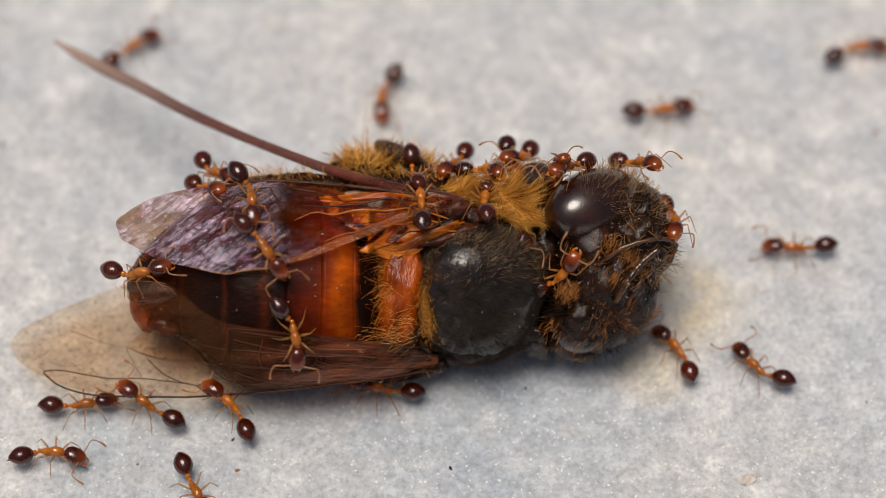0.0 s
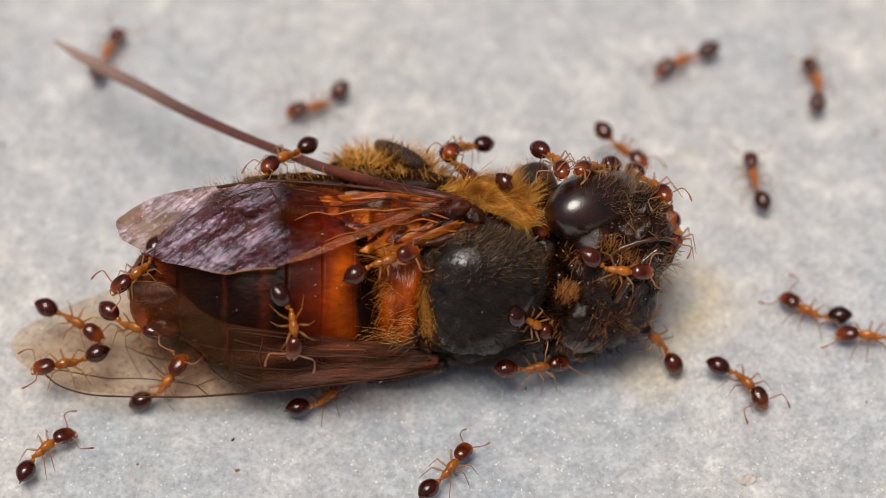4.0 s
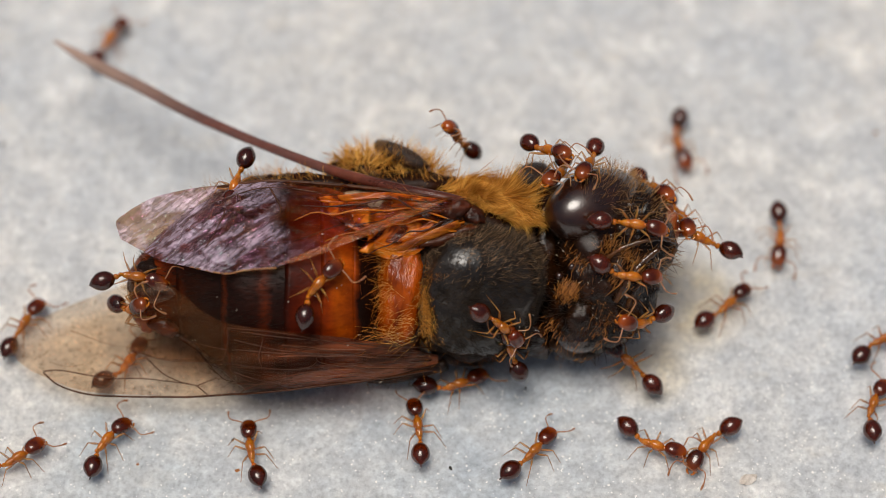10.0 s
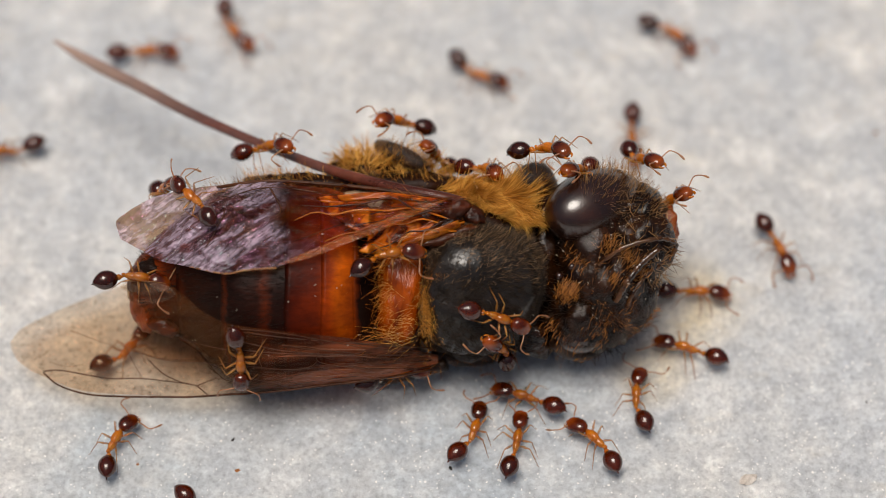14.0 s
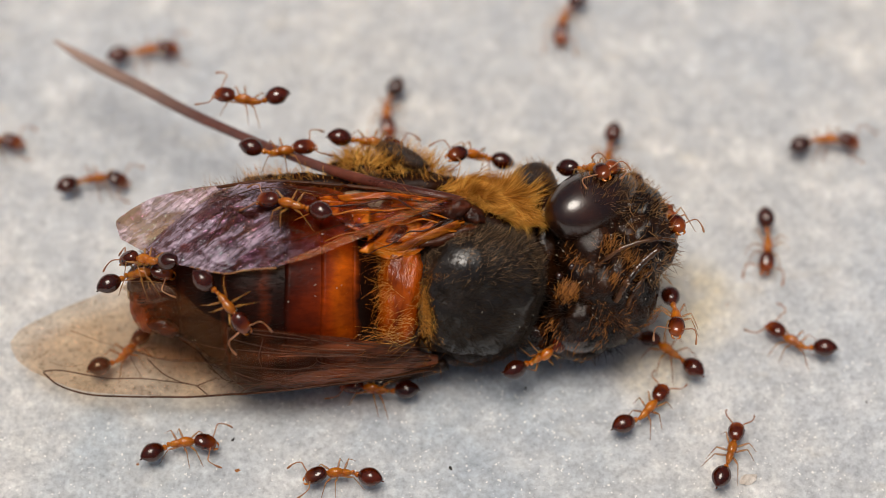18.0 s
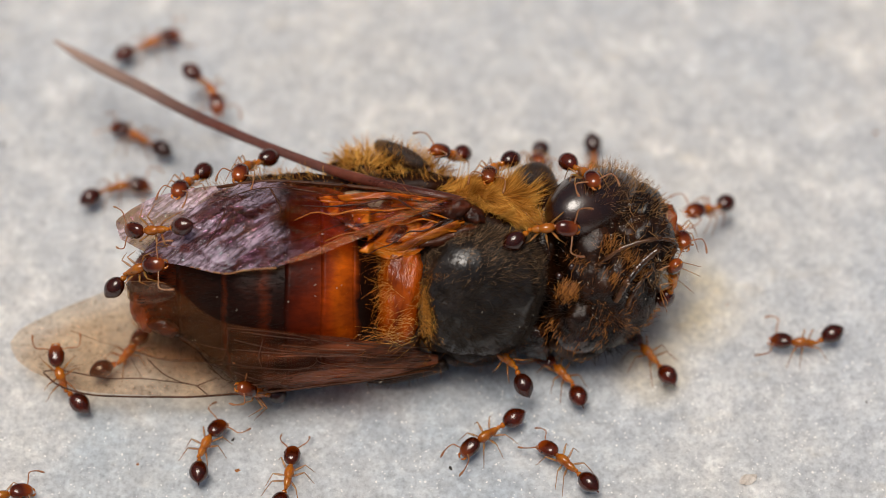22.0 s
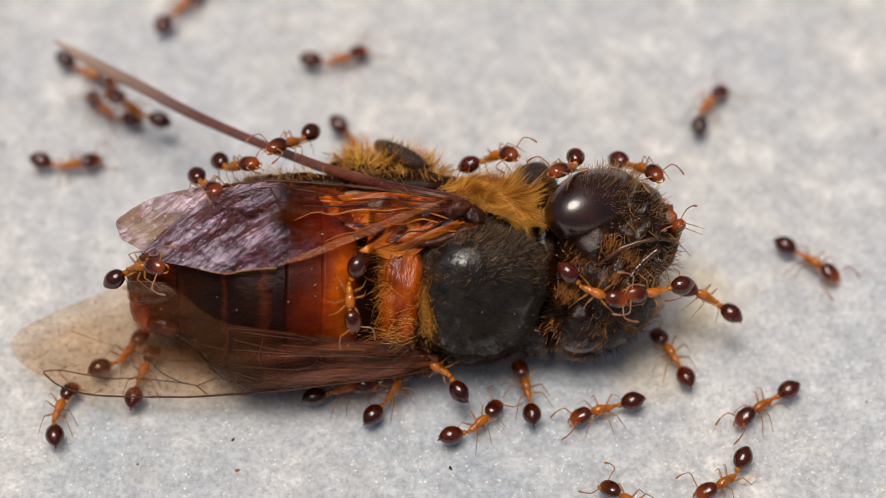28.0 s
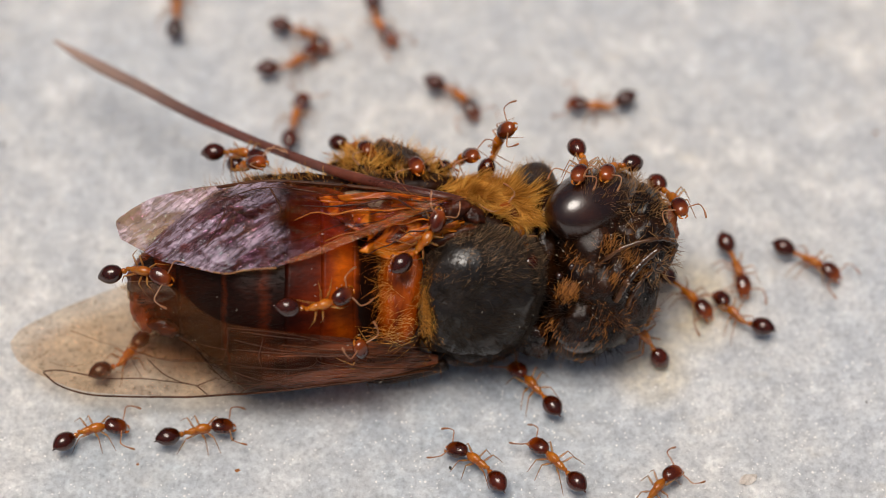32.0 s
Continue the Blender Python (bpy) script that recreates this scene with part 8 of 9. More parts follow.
    rows = [(0, mm(0.8, -1.52, 3.59, 10, 26, 86)), (0.31, mm(0.85, -1.11, 2.39, -4, 23, 23)), (0.61, mm(0.89, -0.7, 1.2, -8, 10, -35)), (0.92, mm(0.93, -0.3, 0, 0, 0, -91)), (0.97, mm(1.17, -0.26, 0, 0, 0, -31)), (1.03, mm(1.41, -0.22, 0, 0, 0, 29)), (1.08, mm(1.65, -0.17, 0, 0, 0, 89)), (1.39, mm(1.56, -0.19, 0.98, 14, -11, 132)), (1.69, mm(1.48, -0.21, 1.95, 17, -28, 174)), (2, mm(1.39, -0.23, 2.93, 4, -42, -134)), (2.5, mm(1.56, -0.41, 3.03, 7, -4, -103)), (3, mm(1.72, -0.59, 3.13, 31, 27, -65)), (6, mm(1.81, -1.73, 2.87, -3, 17, -46)), (7, mm(2.47, -1.94, 3.01, 13, -16, -34)), (7.5, mm(2.92, -1.77, 3.32, 27, 6, -9)), (8, mm(3.38, -1.6, 3.62, 50, 18, 22)), (9, mm(3.77, -1.8, 3.57, 26, 10, -7)), (10, mm(3.92, -1.85, 3.53, 18, 3, -9)), (11, mm(4.21, -1.7, 3.51, 33, -1, -27)), (11.33, mm(4.37, -1.9, 3.25, 9, -14, -65)), (11.67, mm(4.52, -2.09, 2.98, -3, -38, -100)), (12, mm(4.68, -2.29, 2.72, 8, -63, -149)), (13, mm(4.63, -2.52, 2.21, 6, -55, -146)), (13.33, mm(4.95, -2.13, 1.47, -18, -39, -85)), (13.67, mm(5.26, -1.74, 0.74, -16, -16, -44)), (14, mm(5.58, -1.35, 0, 0, 0, -4)), (15, mm(5.09, -1.88, 0.77, -16, 5, -52)), (16, mm(4.61, -2.41, 1.53, -30, -4, -100)), (17, mm(4.13, -2.94, 2.3, -34, -21, -146)), (17.5, mm(4.55, -2.95, 1.85, -16, -19, -118)), (18, mm(4.97, -2.96, 1.4, 0, -25, -90)), (19, mm(4.6, -2.81, 1.79, 6, -54, -145)), (20, mm(4.45, -2.86, 1.84, 9, -66, -150)), (20.5, mm(4.68, -2.81, 2.06, 22, -78, -120)), (21, mm(4.92, -2.76, 2.29, -48, -87, -8)), (22, mm(5.12, -2.65, 2.33, -76, -87, 29)), (23, mm(4.98, -2.69, 2.41, -54, -88, -18)), (24, mm(4.81, -2.72, 2.53, 0, -88, -90)), (25, mm(4.71, -2.71, 2.53, -128, -92, 20)), (26.5, mm(4.5, -2.74, 2.58, -23, -52, -129)), (28, mm(4.3, -2.77, 2.62, -51, -21, -155)), (28.33, mm(4.63, -2.54, 2.63, 104, -144, -4)), (28.67, mm(4.95, -2.32, 2.65, 87, -120, -31)), (29, mm(5.28, -2.09, 2.66, -61, -85, 77)), (29.5, mm(4.94, -1.92, 2.71, -25, -71, 100)), (30, mm(4.59, -1.75, 2.75, 7, -62, 129)), (30.5, mm(4.47, -1.9, 3.05, 58, -38, 46)), (31, mm(4.35, -2.04, 3.35, 54, 0, 6)), (31.5, mm(4.88, -1.72, 1.67, 27, 7, -22)), (32, mm(5.41, -1.4, 0, 0, 0, -50))]
    walk(ants[32], rows)
    step(ants[32], rows)
    rows = [(0, mm(11.55, 2.48, 0, 0, 0, 179)), (0.08, mm(11.55, 2.48, 0, 0, 0, 179)), (0.54, mm(10.02, 2.51, 0, 0, 0, 136)), (1, mm(8.49, 2.54, 0, 0, 0, 94)), (2, mm(9.95, 4.68, 0, 0, 0, 46)), (2.5, mm(9.43, 4.78, 0, 0, 0, 97)), (3, mm(8.92, 4.87, 0, 0, 0, 147)), (4, mm(8.79, 4.46, 0, 0, 0, 99)), (5, mm(8.66, 4.05, 0, 0, 0, 50)), (6, mm(8.53, 3.64, 0, 0, 0, 2)), (6.92, mm(11.81, 3.64, 0, 0, 0, 1)), (32, mm(11.81, 3.64, 0, 0, 0, 1))]
    walk(ants[33], rows)
    step(ants[33], rows)
    rows = [(0, mm(11.5, 2.01, 0, 0, 0, 179)), (0.08, mm(11.5, 2.01, 0, 0, 0, 179)), (0.39, mm(11.04, 2.02, 0, 0, 0, 121)), (0.69, mm(10.59, 2.02, 0, 0, 0, 64)), (1, mm(10.13, 2.02, 0, 0, 0, 6)), (1.92, mm(11.64, 2.14, 0, 0, 0, 6)), (1.97, mm(11.46, 0.91, 0, 0, 0, 66)), (2.03, mm(11.28, -0.32, 0, 0, 0, 126)), (2.08, mm(11.1, -1.55, 0, 0, 0, -175)), (3, mm(8.44, -1.85, 0, 0, 0, -175)), (4.5, mm(8.05, -1.94, 0, 0, 0, 127)), (6, mm(7.67, -2.02, 0, 0, 0, 68)), (6.92, mm(11.16, -2.08, 0, 0, 0, 1)), (32, mm(11.16, -2.08, 0, 0, 0, 1))]
    walk(ants[34], rows)
    step(ants[34], rows)
    rows = [(0, mm(8.46, 8.86, 0, 0, 0, -94)), (0.08, mm(8.46, 8.86, 0, 0, 0, -94)), (0.54, mm(8.41, 7.84, 0, 0, 0, -50)), (1, mm(8.36, 6.82, 0, 0, 0, -5)), (1.46, mm(8.42, 7.9, 0, 0, 0, 40)), (1.92, mm(8.47, 8.98, 0, 0, 0, 85)), (1.97, mm(6.15, 8.95, 0, 0, 0, 39)), (2.03, mm(3.83, 8.91, 0, 0, 0, -8)), (2.08, mm(1.51, 8.87, 0, 0, 0, -55)), (3, mm(4.06, 5.18, 0, 0, 0, -54)), (6, mm(4.06, 0.03, 3.2, -4, -28, -37)), (6.92, mm(3.74, -0.29, 0, 0, 0, -99)), (7.31, mm(3.75, -0.26, 0, 0, 0, -42)), (7.69, mm(3.76, -0.22, 0, 0, 0, 14)), (8.08, mm(3.77, -0.18, 0, 0, 0, 71)), (8.39, mm(3.83, -0.3, 1.09, 14, -10, 114)), (8.69, mm(3.9, -0.42, 2.18, 18, -27, 158)), (9, mm(3.96, -0.53, 3.27, 5, -41, -150)), (9.5, mm(4.27, -0.53, 2.96, -1, -38, -103)), (10, mm(4.57, -0.53, 2.64, -3, -33, -59)), (10.92, mm(3.72, -0.29, 0, 0, 0, -119)), (11.31, mm(3.56, -0.25, 0, 0, 0, -170)), (11.69, mm(3.4, -0.21, 0, 0, 0, 139)), (12.08, mm(3.24, -0.17, 0, 0, 0, 88)), (12.54, mm(3.26, 1.36, 0, 0, 0, 135)), (13, mm(3.28, 2.9, 0, 0, 0, -177)), (13.5, mm(3.83, 2.91, 0, 0, 0, -133)), (14, mm(4.37, 2.93, 0, 0, 0, -89)), (17, mm(4.24, 2.41, 0, 0, 0, -69)), (18, mm(3.8, 2.36, 0, 0, 0, -98)), (18.5, mm(4.28, 3.2, 0, 0, 0, -54)), (19, mm(4.75, 4.04, 0, 0, 0, -9)), (20, mm(5.29, 1.68, 0, 0, 0, -52)), (20.46, mm(4.5, 0.7, 0, 0, 0, -90)), (20.92, mm(3.71, -0.29, 0, 0, 0, -128)), (32, mm(3.71, -0.29, 0, 0, 0, -128))]
    walk(ants[35], rows)
    step(ants[35], rows)
    rows = [(0, mm(-4.62, -1.17, 0, 0, 0, -160)), (0.08, mm(-4.62, -1.17, 0, 0, 0, -160)), (0.39, mm(-5.9, -1.81, 0.23, 4, 4, -106)), (0.69, mm(-7.18, -2.44, 0.47, 10, 4, -52)), (1, mm(-8.46, -3.08, 0.7, 13, -1, 2)), (2, mm(-8.14, -2.74, 0.69, 11, 1, -43)), (3, mm(-7.6, -2.3, 0.7, 18, 0, 19)), (4, mm(-8.02, -2.46, 0.69, 12, 7, -30)), (5, mm(-8.44, -2.61, 0.69, 3, 7, -80)), (6, mm(-8.85, -2.77, 0.68, -3, 1, -129)), (6.33, mm(-8.47, -2.79, 0.69, 2, 6, -81)), (6.67, mm(-8.09, -2.82, 0.7, 9, 5, -33)), (7, mm(-7.71, -2.84, 0.71, 14, -1, 14)), (8, mm(-8.07, -3.08, 0.69, 4, 2, -19)), (9, mm(-8.32, -2.82, 0, 0, 0, -66)), (9.46, mm(-6.41, -1.97, 0, 0, 0, -21)), (9.92, mm(-4.51, -1.12, 0, 0, 0, 24)), (14.64, mm(-4.56, -0.84, 0, 0, 0, 76)), (19.36, mm(-4.61, -0.56, 0, 0, 0, 127)), (24.08, mm(-4.66, -0.28, 0, 0, 0, 179)), (24.39, mm(-5.6, -0.27, 0, 0, 0, 131)), (24.69, mm(-6.53, -0.26, 0, 0, 0, 82)), (25, mm(-7.46, -0.24, 0, 0, 0, 34)), (25.92, mm(-4.54, -0.28, 0, 0, 0, 1)), (26.64, mm(-4.57, -0.57, 0, 0, 0, -54)), (27.36, mm(-4.59, -0.87, 0, 0, 0, -110)), (28.08, mm(-4.62, -1.16, 0, 0, 0, -166)), (28.39, mm(-5.86, -1.65, 0.25, 3, 7, -118)), (28.69, mm(-7.1, -2.13, 0.51, 10, 10, -70)), (29, mm(-8.33, -2.61, 0.76, 18, 7, -21)), (29.5, mm(-8.2, -2.37, 0.38, 8, 6, -59)), (30, mm(-8.07, -2.13, 0, 0, 0, -97)), (30.46, mm(-6.29, -1.63, 0, 0, 0, -40)), (30.92, mm(-4.5, -1.13, 0, 0, 0, 16)), (32, mm(-4.5, -1.13, 0, 0, 0, 16))]
    walk(ants[36], rows)
    step(ants[36], rows)
    rows = [(0, mm(-3.23, -1.2, 0, 0, 0, -88)), (0.08, mm(-3.23, -1.2, 0, 0, 0, -88)), (0.54, mm(-3.2, -2.68, 0, 0, 0, -154)), (1, mm(-3.18, -4.16, 0, 0, 0, 140)), (2, mm(-3.33, -4.29, 0, 0, 0, 126)), (2.5, mm(-3.22, -4.25, 0, 0, 0, 59)), (3, mm(-3.12, -4.21, 0, 0, 0, -8)), (4, mm(-2.54, -4.11, 0, 0, 0, 39)), (5, mm(-1.96, -4.01, 0, 0, 0, 86)), (6, mm(-1.38, -3.91, 0, 0, 0, 133)), (7, mm(-1.56, -3.9, 0, 0, 0, 145)), (7.5, mm(-1, -3.85, 0, 0, 0, 81)), (8, mm(-0.45, -3.79, 0, 0, 0, 17)), (9, mm(-0.29, -3.84, 0, 0, 0, 9)), (10, mm(0.25, -3.78, 0, 0, 0, 19)), (10.5, mm(0.68, -3.71, 0.36, -6, -39, 17)), (11, mm(1.11, -3.64, 0.72, -23, -77, 29)), (11.5, mm(1.14, -3.58, 0.86, 29, -46, 13)), (12, mm(1.18, -3.51, 1, 58, -18, 29)), (13, mm(1.03, -3.62, 0.98, 38, -7, 34)), (13.5, mm(1.09, -3.52, 1.39, 40, -60, 54)), (14, mm(1.14, -3.42, 1.8, 78, -116, 33)), (15.5, mm(1.27, -3.52, 1.12, -43, -53, -150)), (17, mm(1.39, -3.61, 0.45, 5, -45, -137)), (17.33, mm(1.58, -3.49, 0.65, 40, -62, 148)), (17.67, mm(1.77, -3.37, 0.85, 75, -46, 72)), (18, mm(1.97, -3.25, 1.04, 72, -19, 28)), (18.5, mm(1.66, -3.39, 0.98, 18, -44, 94)), (19, mm(1.35, -3.53, 0.92, -29, -12, 152)), (19.33, mm(1.53, -3.53, 0.77, -49, -28, 108)), (19.67, mm(1.71, -3.54, 0.61, -51, -53, 59)), (20, mm(1.89, -3.55, 0.45, -8, -64, -29)), (20.33, mm(1.69, -3.51, 0.67, -39, -58, 52)), (20.67, mm(1.5, -3.48, 0.88, -39, -42, 107)), (21, mm(1.3, -3.44, 1.1, -24, -32, 153)), (22, mm(1.39, -3.48, 0.96, -31, -24, 144)), (22.5, mm(1.28, -3.5, 0.71, -25, -29, -179)), (23, mm(1.18, -3.51, 0.46, -24, -36, -141)), (23.5, mm(0.74, -3.62, 0.23, -6, -21, -178)), (24, mm(0.29, -3.73, 0, 0, 0, 153)), (25, mm(0.05, -3.75, 0, 0, 0, 151)), (28, mm(0.11, -3.53, 0.86, -62, -8, 144)), (28.5, mm(-0.54, -3.48, 1.41, 98, 144, -18)), (29, mm(-1.19, -3.42, 1.97, 66, 96, -25)), (29.33, mm(-1.31, -3.45, 2.08, 107, 40, 20)), (29.67, mm(-1.44, -3.49, 2.2, 100, -15, 21)), (30, mm(-1.56, -3.52, 2.31, 81, -69, 38)), (31, mm(-0.82, -2.52, 2.95, 26, -38, 30)), (32, mm(-0.58, -2.16, 3.66, 59, -28, 48))]
    walk(ants[37], rows)
    step(ants[37], rows)
    rows = [(0, mm(-7.41, 8.88, 0, 0, 0, -45)), (1.08, mm(-7.41, 8.88, 0, 0, 0, -45)), (2, mm(-2.85, 4.14, 0, 0, 0, -45)), (2.5, mm(-2.83, 4.04, 0, 0, 0, -100)), (3, mm(-2.81, 3.94, 0, 0, 0, -154)), (6, mm(-3.41, 3.09, 0, 0, 0, -159)), (7, mm(-3.72, 0.88, 2.72, 4, -25, -141)), (8, mm(-3.75, 0.68, 2.72, 3, -21, -127)), (9, mm(-3.81, 0.29, 2.93, 2, -31, -109)), (9.92, mm(-3.87, -0.3, 0, 0, 0, -88)), (9.97, mm(-4.13, -0.26, 0, 0, 0, -140)), (10.03, mm(-4.38, -0.22, 0, 0, 0, 168)), (10.08, mm(-4.63, -0.18, 0, 0, 0, 116)), (10.39, mm(-4.77, -0.33, 1.04, -17, -9, 64)), (10.69, mm(-4.9, -0.49, 2.08, -20, -27, 13)), (11, mm(-5.04, -0.64, 3.11, -4, -40, -49)), (12, mm(-5.62, -0.42, 2.84, 1, -30, -102)), (12.5, mm(-5.28, -0.38, 2.86, -2, -30, -62)), (13, mm(-4.93, -0.35, 2.89, -5, -29, -22)), (14, mm(-3.64, 0.45, 2.88, -5, -34, -23)), (15.5, mm(-3.39, 0.57, 3.08, -2, -38, -78)), (17, mm(-3.13, 0.69, 3.29, 4, -39, -136)), (18, mm(-4.24, 1.44, 3.26, 5, -4, 174)), (19, mm(-7.33, 5.14, 0.63, 5, -6, 171)), (20, mm(-7.44, 5.04, 0.63, 5, -8, 168)), (20.5, mm(-6.84, 4.62, 0.66, 7, -17, -146)), (21, mm(-6.24, 4.2, 0.68, 1, -26, -98)), (22, mm(-5.39, 3.82, 0.62, -2, -3, -63)), (23, mm(-4.71, 3.55, 0.71, -2, -32, -63)), (24, mm(-4.2, 1.42, 3.52, -3, -20, -47)), (25, mm(-2.8, 0.83, 3.26, -3, -8, -46)), (28, mm(-2.07, 2.7, 0, 0, 0, -74)), (29, mm(-1.63, 2.6, 0, 0, 0, -86)), (30, mm(-1.39, 0.54, 2.63, -3, -38, -52)), (31, mm(-0.42, 1.82, 0.86, -9, -41, -110)), (32, mm(-0.7, 0.17, 2.68, -3, -34, -52))]
    walk(ants[38], rows)
    step(ants[38], rows)
    rows = [(0, mm(10.96, -2.84, 0, 0, 0, 179)), (2.08, mm(10.96, -2.84, 0, 0, 0, 179)), (3, mm(10.07, -2.84, 0, 0, 0, 179)), (6, mm(8.68, -1.18, 0, 0, 0, 157)), (7, mm(7.48, -0.69, 0, 0, 0, -161)), (8, mm(6.35, -0.14, 0, 0, 0, 173)), (9, mm(5.53, -1.39, 2.15, 5, -12, 161)), (10, mm(5.5, -1.4, 2.12, 5, -12, 161)), (11, mm(5.34, -1.23, 2.01, 7, -48, -172)), (12, mm(5.57, -0.41, 0.75, 5, -40, -152)), (13, mm(4.99, -1.49, 2.5, 11, -68, -159)), (13.92, mm(3.69, -0.25, 0, 0, 0, -167)), (32, mm(3.69, -0.25, 0, 0, 0, -167))]
    walk(ants[39], rows)
    step(ants[39], rows)
    rows = [(0, mm(11.15, -1.18, 0, 0, 0, 140)), (5.08, mm(11.15, -1.18, 0, 0, 0, 140)), (6, mm(8.92, 0.61, 0, 0, 0, 140)), (6.46, mm(10.19, 0.6, 0, 0, 0, 71)), (6.92, mm(11.46, 0.58, 0, 0, 0, 1)), (32, mm(11.46, 0.58, 0, 0, 0, 1))]
    walk(ants[40], rows)
    step(ants[40], rows)
    rows = [(0, mm(4.79, -7.95, 0, 0, 0, 87)), (5.08, mm(4.79, -7.95, 0, 0, 0, 87)), (6, mm(5, -4.9, 0, 0, 0, 21)), (7, mm(4.93, -5.12, 0, 0, 0, 37)), (7.5, mm(4.52, -5.11, 0, 0, 0, 100)), (8, mm(4.11, -5.1, 0, 0, 0, 162)), (9, mm(4.09, -5.13, 0, 0, 0, 132)), (9.33, mm(4.2, -5.16, 0, 0, 0, 80)), (9.67, mm(4.31, -5.2, 0, 0, 0, 28)), (10, mm(4.43, -5.23, 0, 0, 0, -24)), (11, mm(4.44, -5.26, 0, 0, 0, -55)), (12, mm(4.31, -5.18, 0, 0, 0, 4)), (12.33, mm(4.28, -5.17, 0, 0, 0, 59)), (12.67, mm(4.26, -5.15, 0, 0, 0, 114)), (13, mm(4.23, -5.13, 0, 0, 0, 169)), (14, mm(3.28, -5.14, 0, 0, 0, 135)), (15.5, mm(3.75, -4.86, 0, 0, 0, 81)), (17, mm(4.23, -4.57, 0, 0, 0, 28)), (18, mm(4.38, -4.42, 0, 0, 0, 49)), (19, mm(4.34, -4.35, 0, 0, 0, 83)), (20, mm(4.25, -4.27, 0, 0, 0, 84)), (20.5, mm(3.59, -3.84, 0, 0, 0, 134)), (21, mm(2.94, -3.4, 0, 0, 0, -175)), (22, mm(2.63, -3.52, 0, 0, 0, 132)), (23, mm(2.45, -3.47, 0, 0, 0, 149)), (24, mm(2.08, -3.45, 0, 0, 0, 175)), (25, mm(1.82, -3.42, 0, 0, 0, 164)), (26, mm(2.26, -3.26, 0.92, 5, 14, -140)), (27, mm(2.7, -3.1, 1.84, 20, 18, -80)), (28, mm(3.14, -2.94, 2.76, 31, 7, -23)), (28.33, mm(3.13, -2.92, 2.74, 27, -26, 26)), (28.67, mm(3.12, -2.9, 2.71, -9, -41, 94)), (29, mm(3.11, -2.89, 2.69, -38, -19, 157)), (30, mm(3.16, -2.8, 2.55, -68, 5, 156)), (30.33, mm(3.01, -2.73, 2.53, -39, 41, -152)), (30.67, mm(2.86, -2.67, 2.52, 17, 32, -78)), (31, mm(2.71, -2.6, 2.5, 33, -10, -35)), (31.33, mm(2.32, -2.3, 2.64, 33, -22, 12)), (31.67, mm(1.92, -2, 2.78, 22, -31, 65)), (32, mm(1.53, -1.7, 2.93, 8, -28, 120))]
    walk(ants[41], rows)
    step(ants[41], rows)
    rows = [(0, mm(-11.17, -0.94, 0, 0, 0, 1)), (5.08, mm(-11.17, -0.94, 0, 0, 0, 1)), (5.54, mm(-10.35, -0.91, 0, 0, 0, 39)), (6, mm(-9.53, -0.88, 0, 0, 0, 77)), (7, mm(-9.76, -0.86, 0, 0, 0, 91)), (8, mm(-10.15, -0.64, 0, 0, 0, 111)), (8.92, mm(-11.32, -0.7, 0, 0, 0, 179)), (10.31, mm(-11.4, 0.37, 0, 0, 0, 120)), (11.69, mm(-11.48, 1.44, 0, 0, 0, 60)), (13.08, mm(-11.56, 2.5, 0, 0, 0, 1)), (13.39, mm(-11.04, 2.5, 0, 0, 0, 60)), (13.69, mm(-10.53, 2.5, 0, 0, 0, 119)), (14, mm(-10.02, 2.5, 0, 0, 0, 178)), (15, mm(-9.67, 2.43, 0, 0, 0, 119)), (16, mm(-9.31, 2.35, 0, 0, 0, 59)), (17, mm(-8.96, 2.28, 0, 0, 0, 0)), (18, mm(-7.97, 1.71, 0, 0, 0, 2)), (19, mm(-7.65, 1.44, 0, 0, 0, -10)), (20, mm(-7.44, 1.17, 0, 0, 0, -18)), (21, mm(-7.5, 1.49, 0, 0, 0, 18)), (22, mm(-7.46, 1.46, 0, 0, 0, 12)), (23, mm(-7.46, 1.44, 0, 0, 0, 15)), (24, mm(-7.46, 1.46, 0, 0, 0, 13)), (25, mm(-7.5, 1.27, 0, 0, 0, -3)), (26, mm(-7.6, 2.04, 0, 0, 0, 45)), (27, mm(-7.7, 2.82, 0, 0, 0, 93)), (28, mm(-7.79, 3.6, 0, 0, 0, 140)), (29, mm(-6.53, 3.42, 0, 0, 0, -152)), (29.5, mm(-5.81, 3.14, 0, 0, 0, -113)), (30, mm(-5.09, 2.85, 0, 0, 0, -74)), (30.5, mm(-4.99, 1.27, 1.49, 4, -30, -54)), (31, mm(-4.88, -0.31, 2.99, -8, -60, -25)), (32, mm(-4.33, 0.58, 2.47, -4, -21, -29))]
    walk(ants[42], rows)
    step(ants[42], rows)
    rows = [(0, mm(10.66, -5.48, 0, 0, 0, 179)), (6.08, mm(10.66, -5.48, 0, 0, 0, 179)), (6.39, mm(10.34, -5.47, 0, 0, 0, 132)), (6.69, mm(10.02, -5.46, 0, 0, 0, 85)), (7, mm(9.7, -5.45, 0, 0, 0, 38)), (7.92, mm(10.87, -4.55, 0, 0, 0, 38)), (32, mm(10.87, -4.55, 0, 0, 0, 38))]
    walk(ants[43], rows)
    step(ants[43], rows)
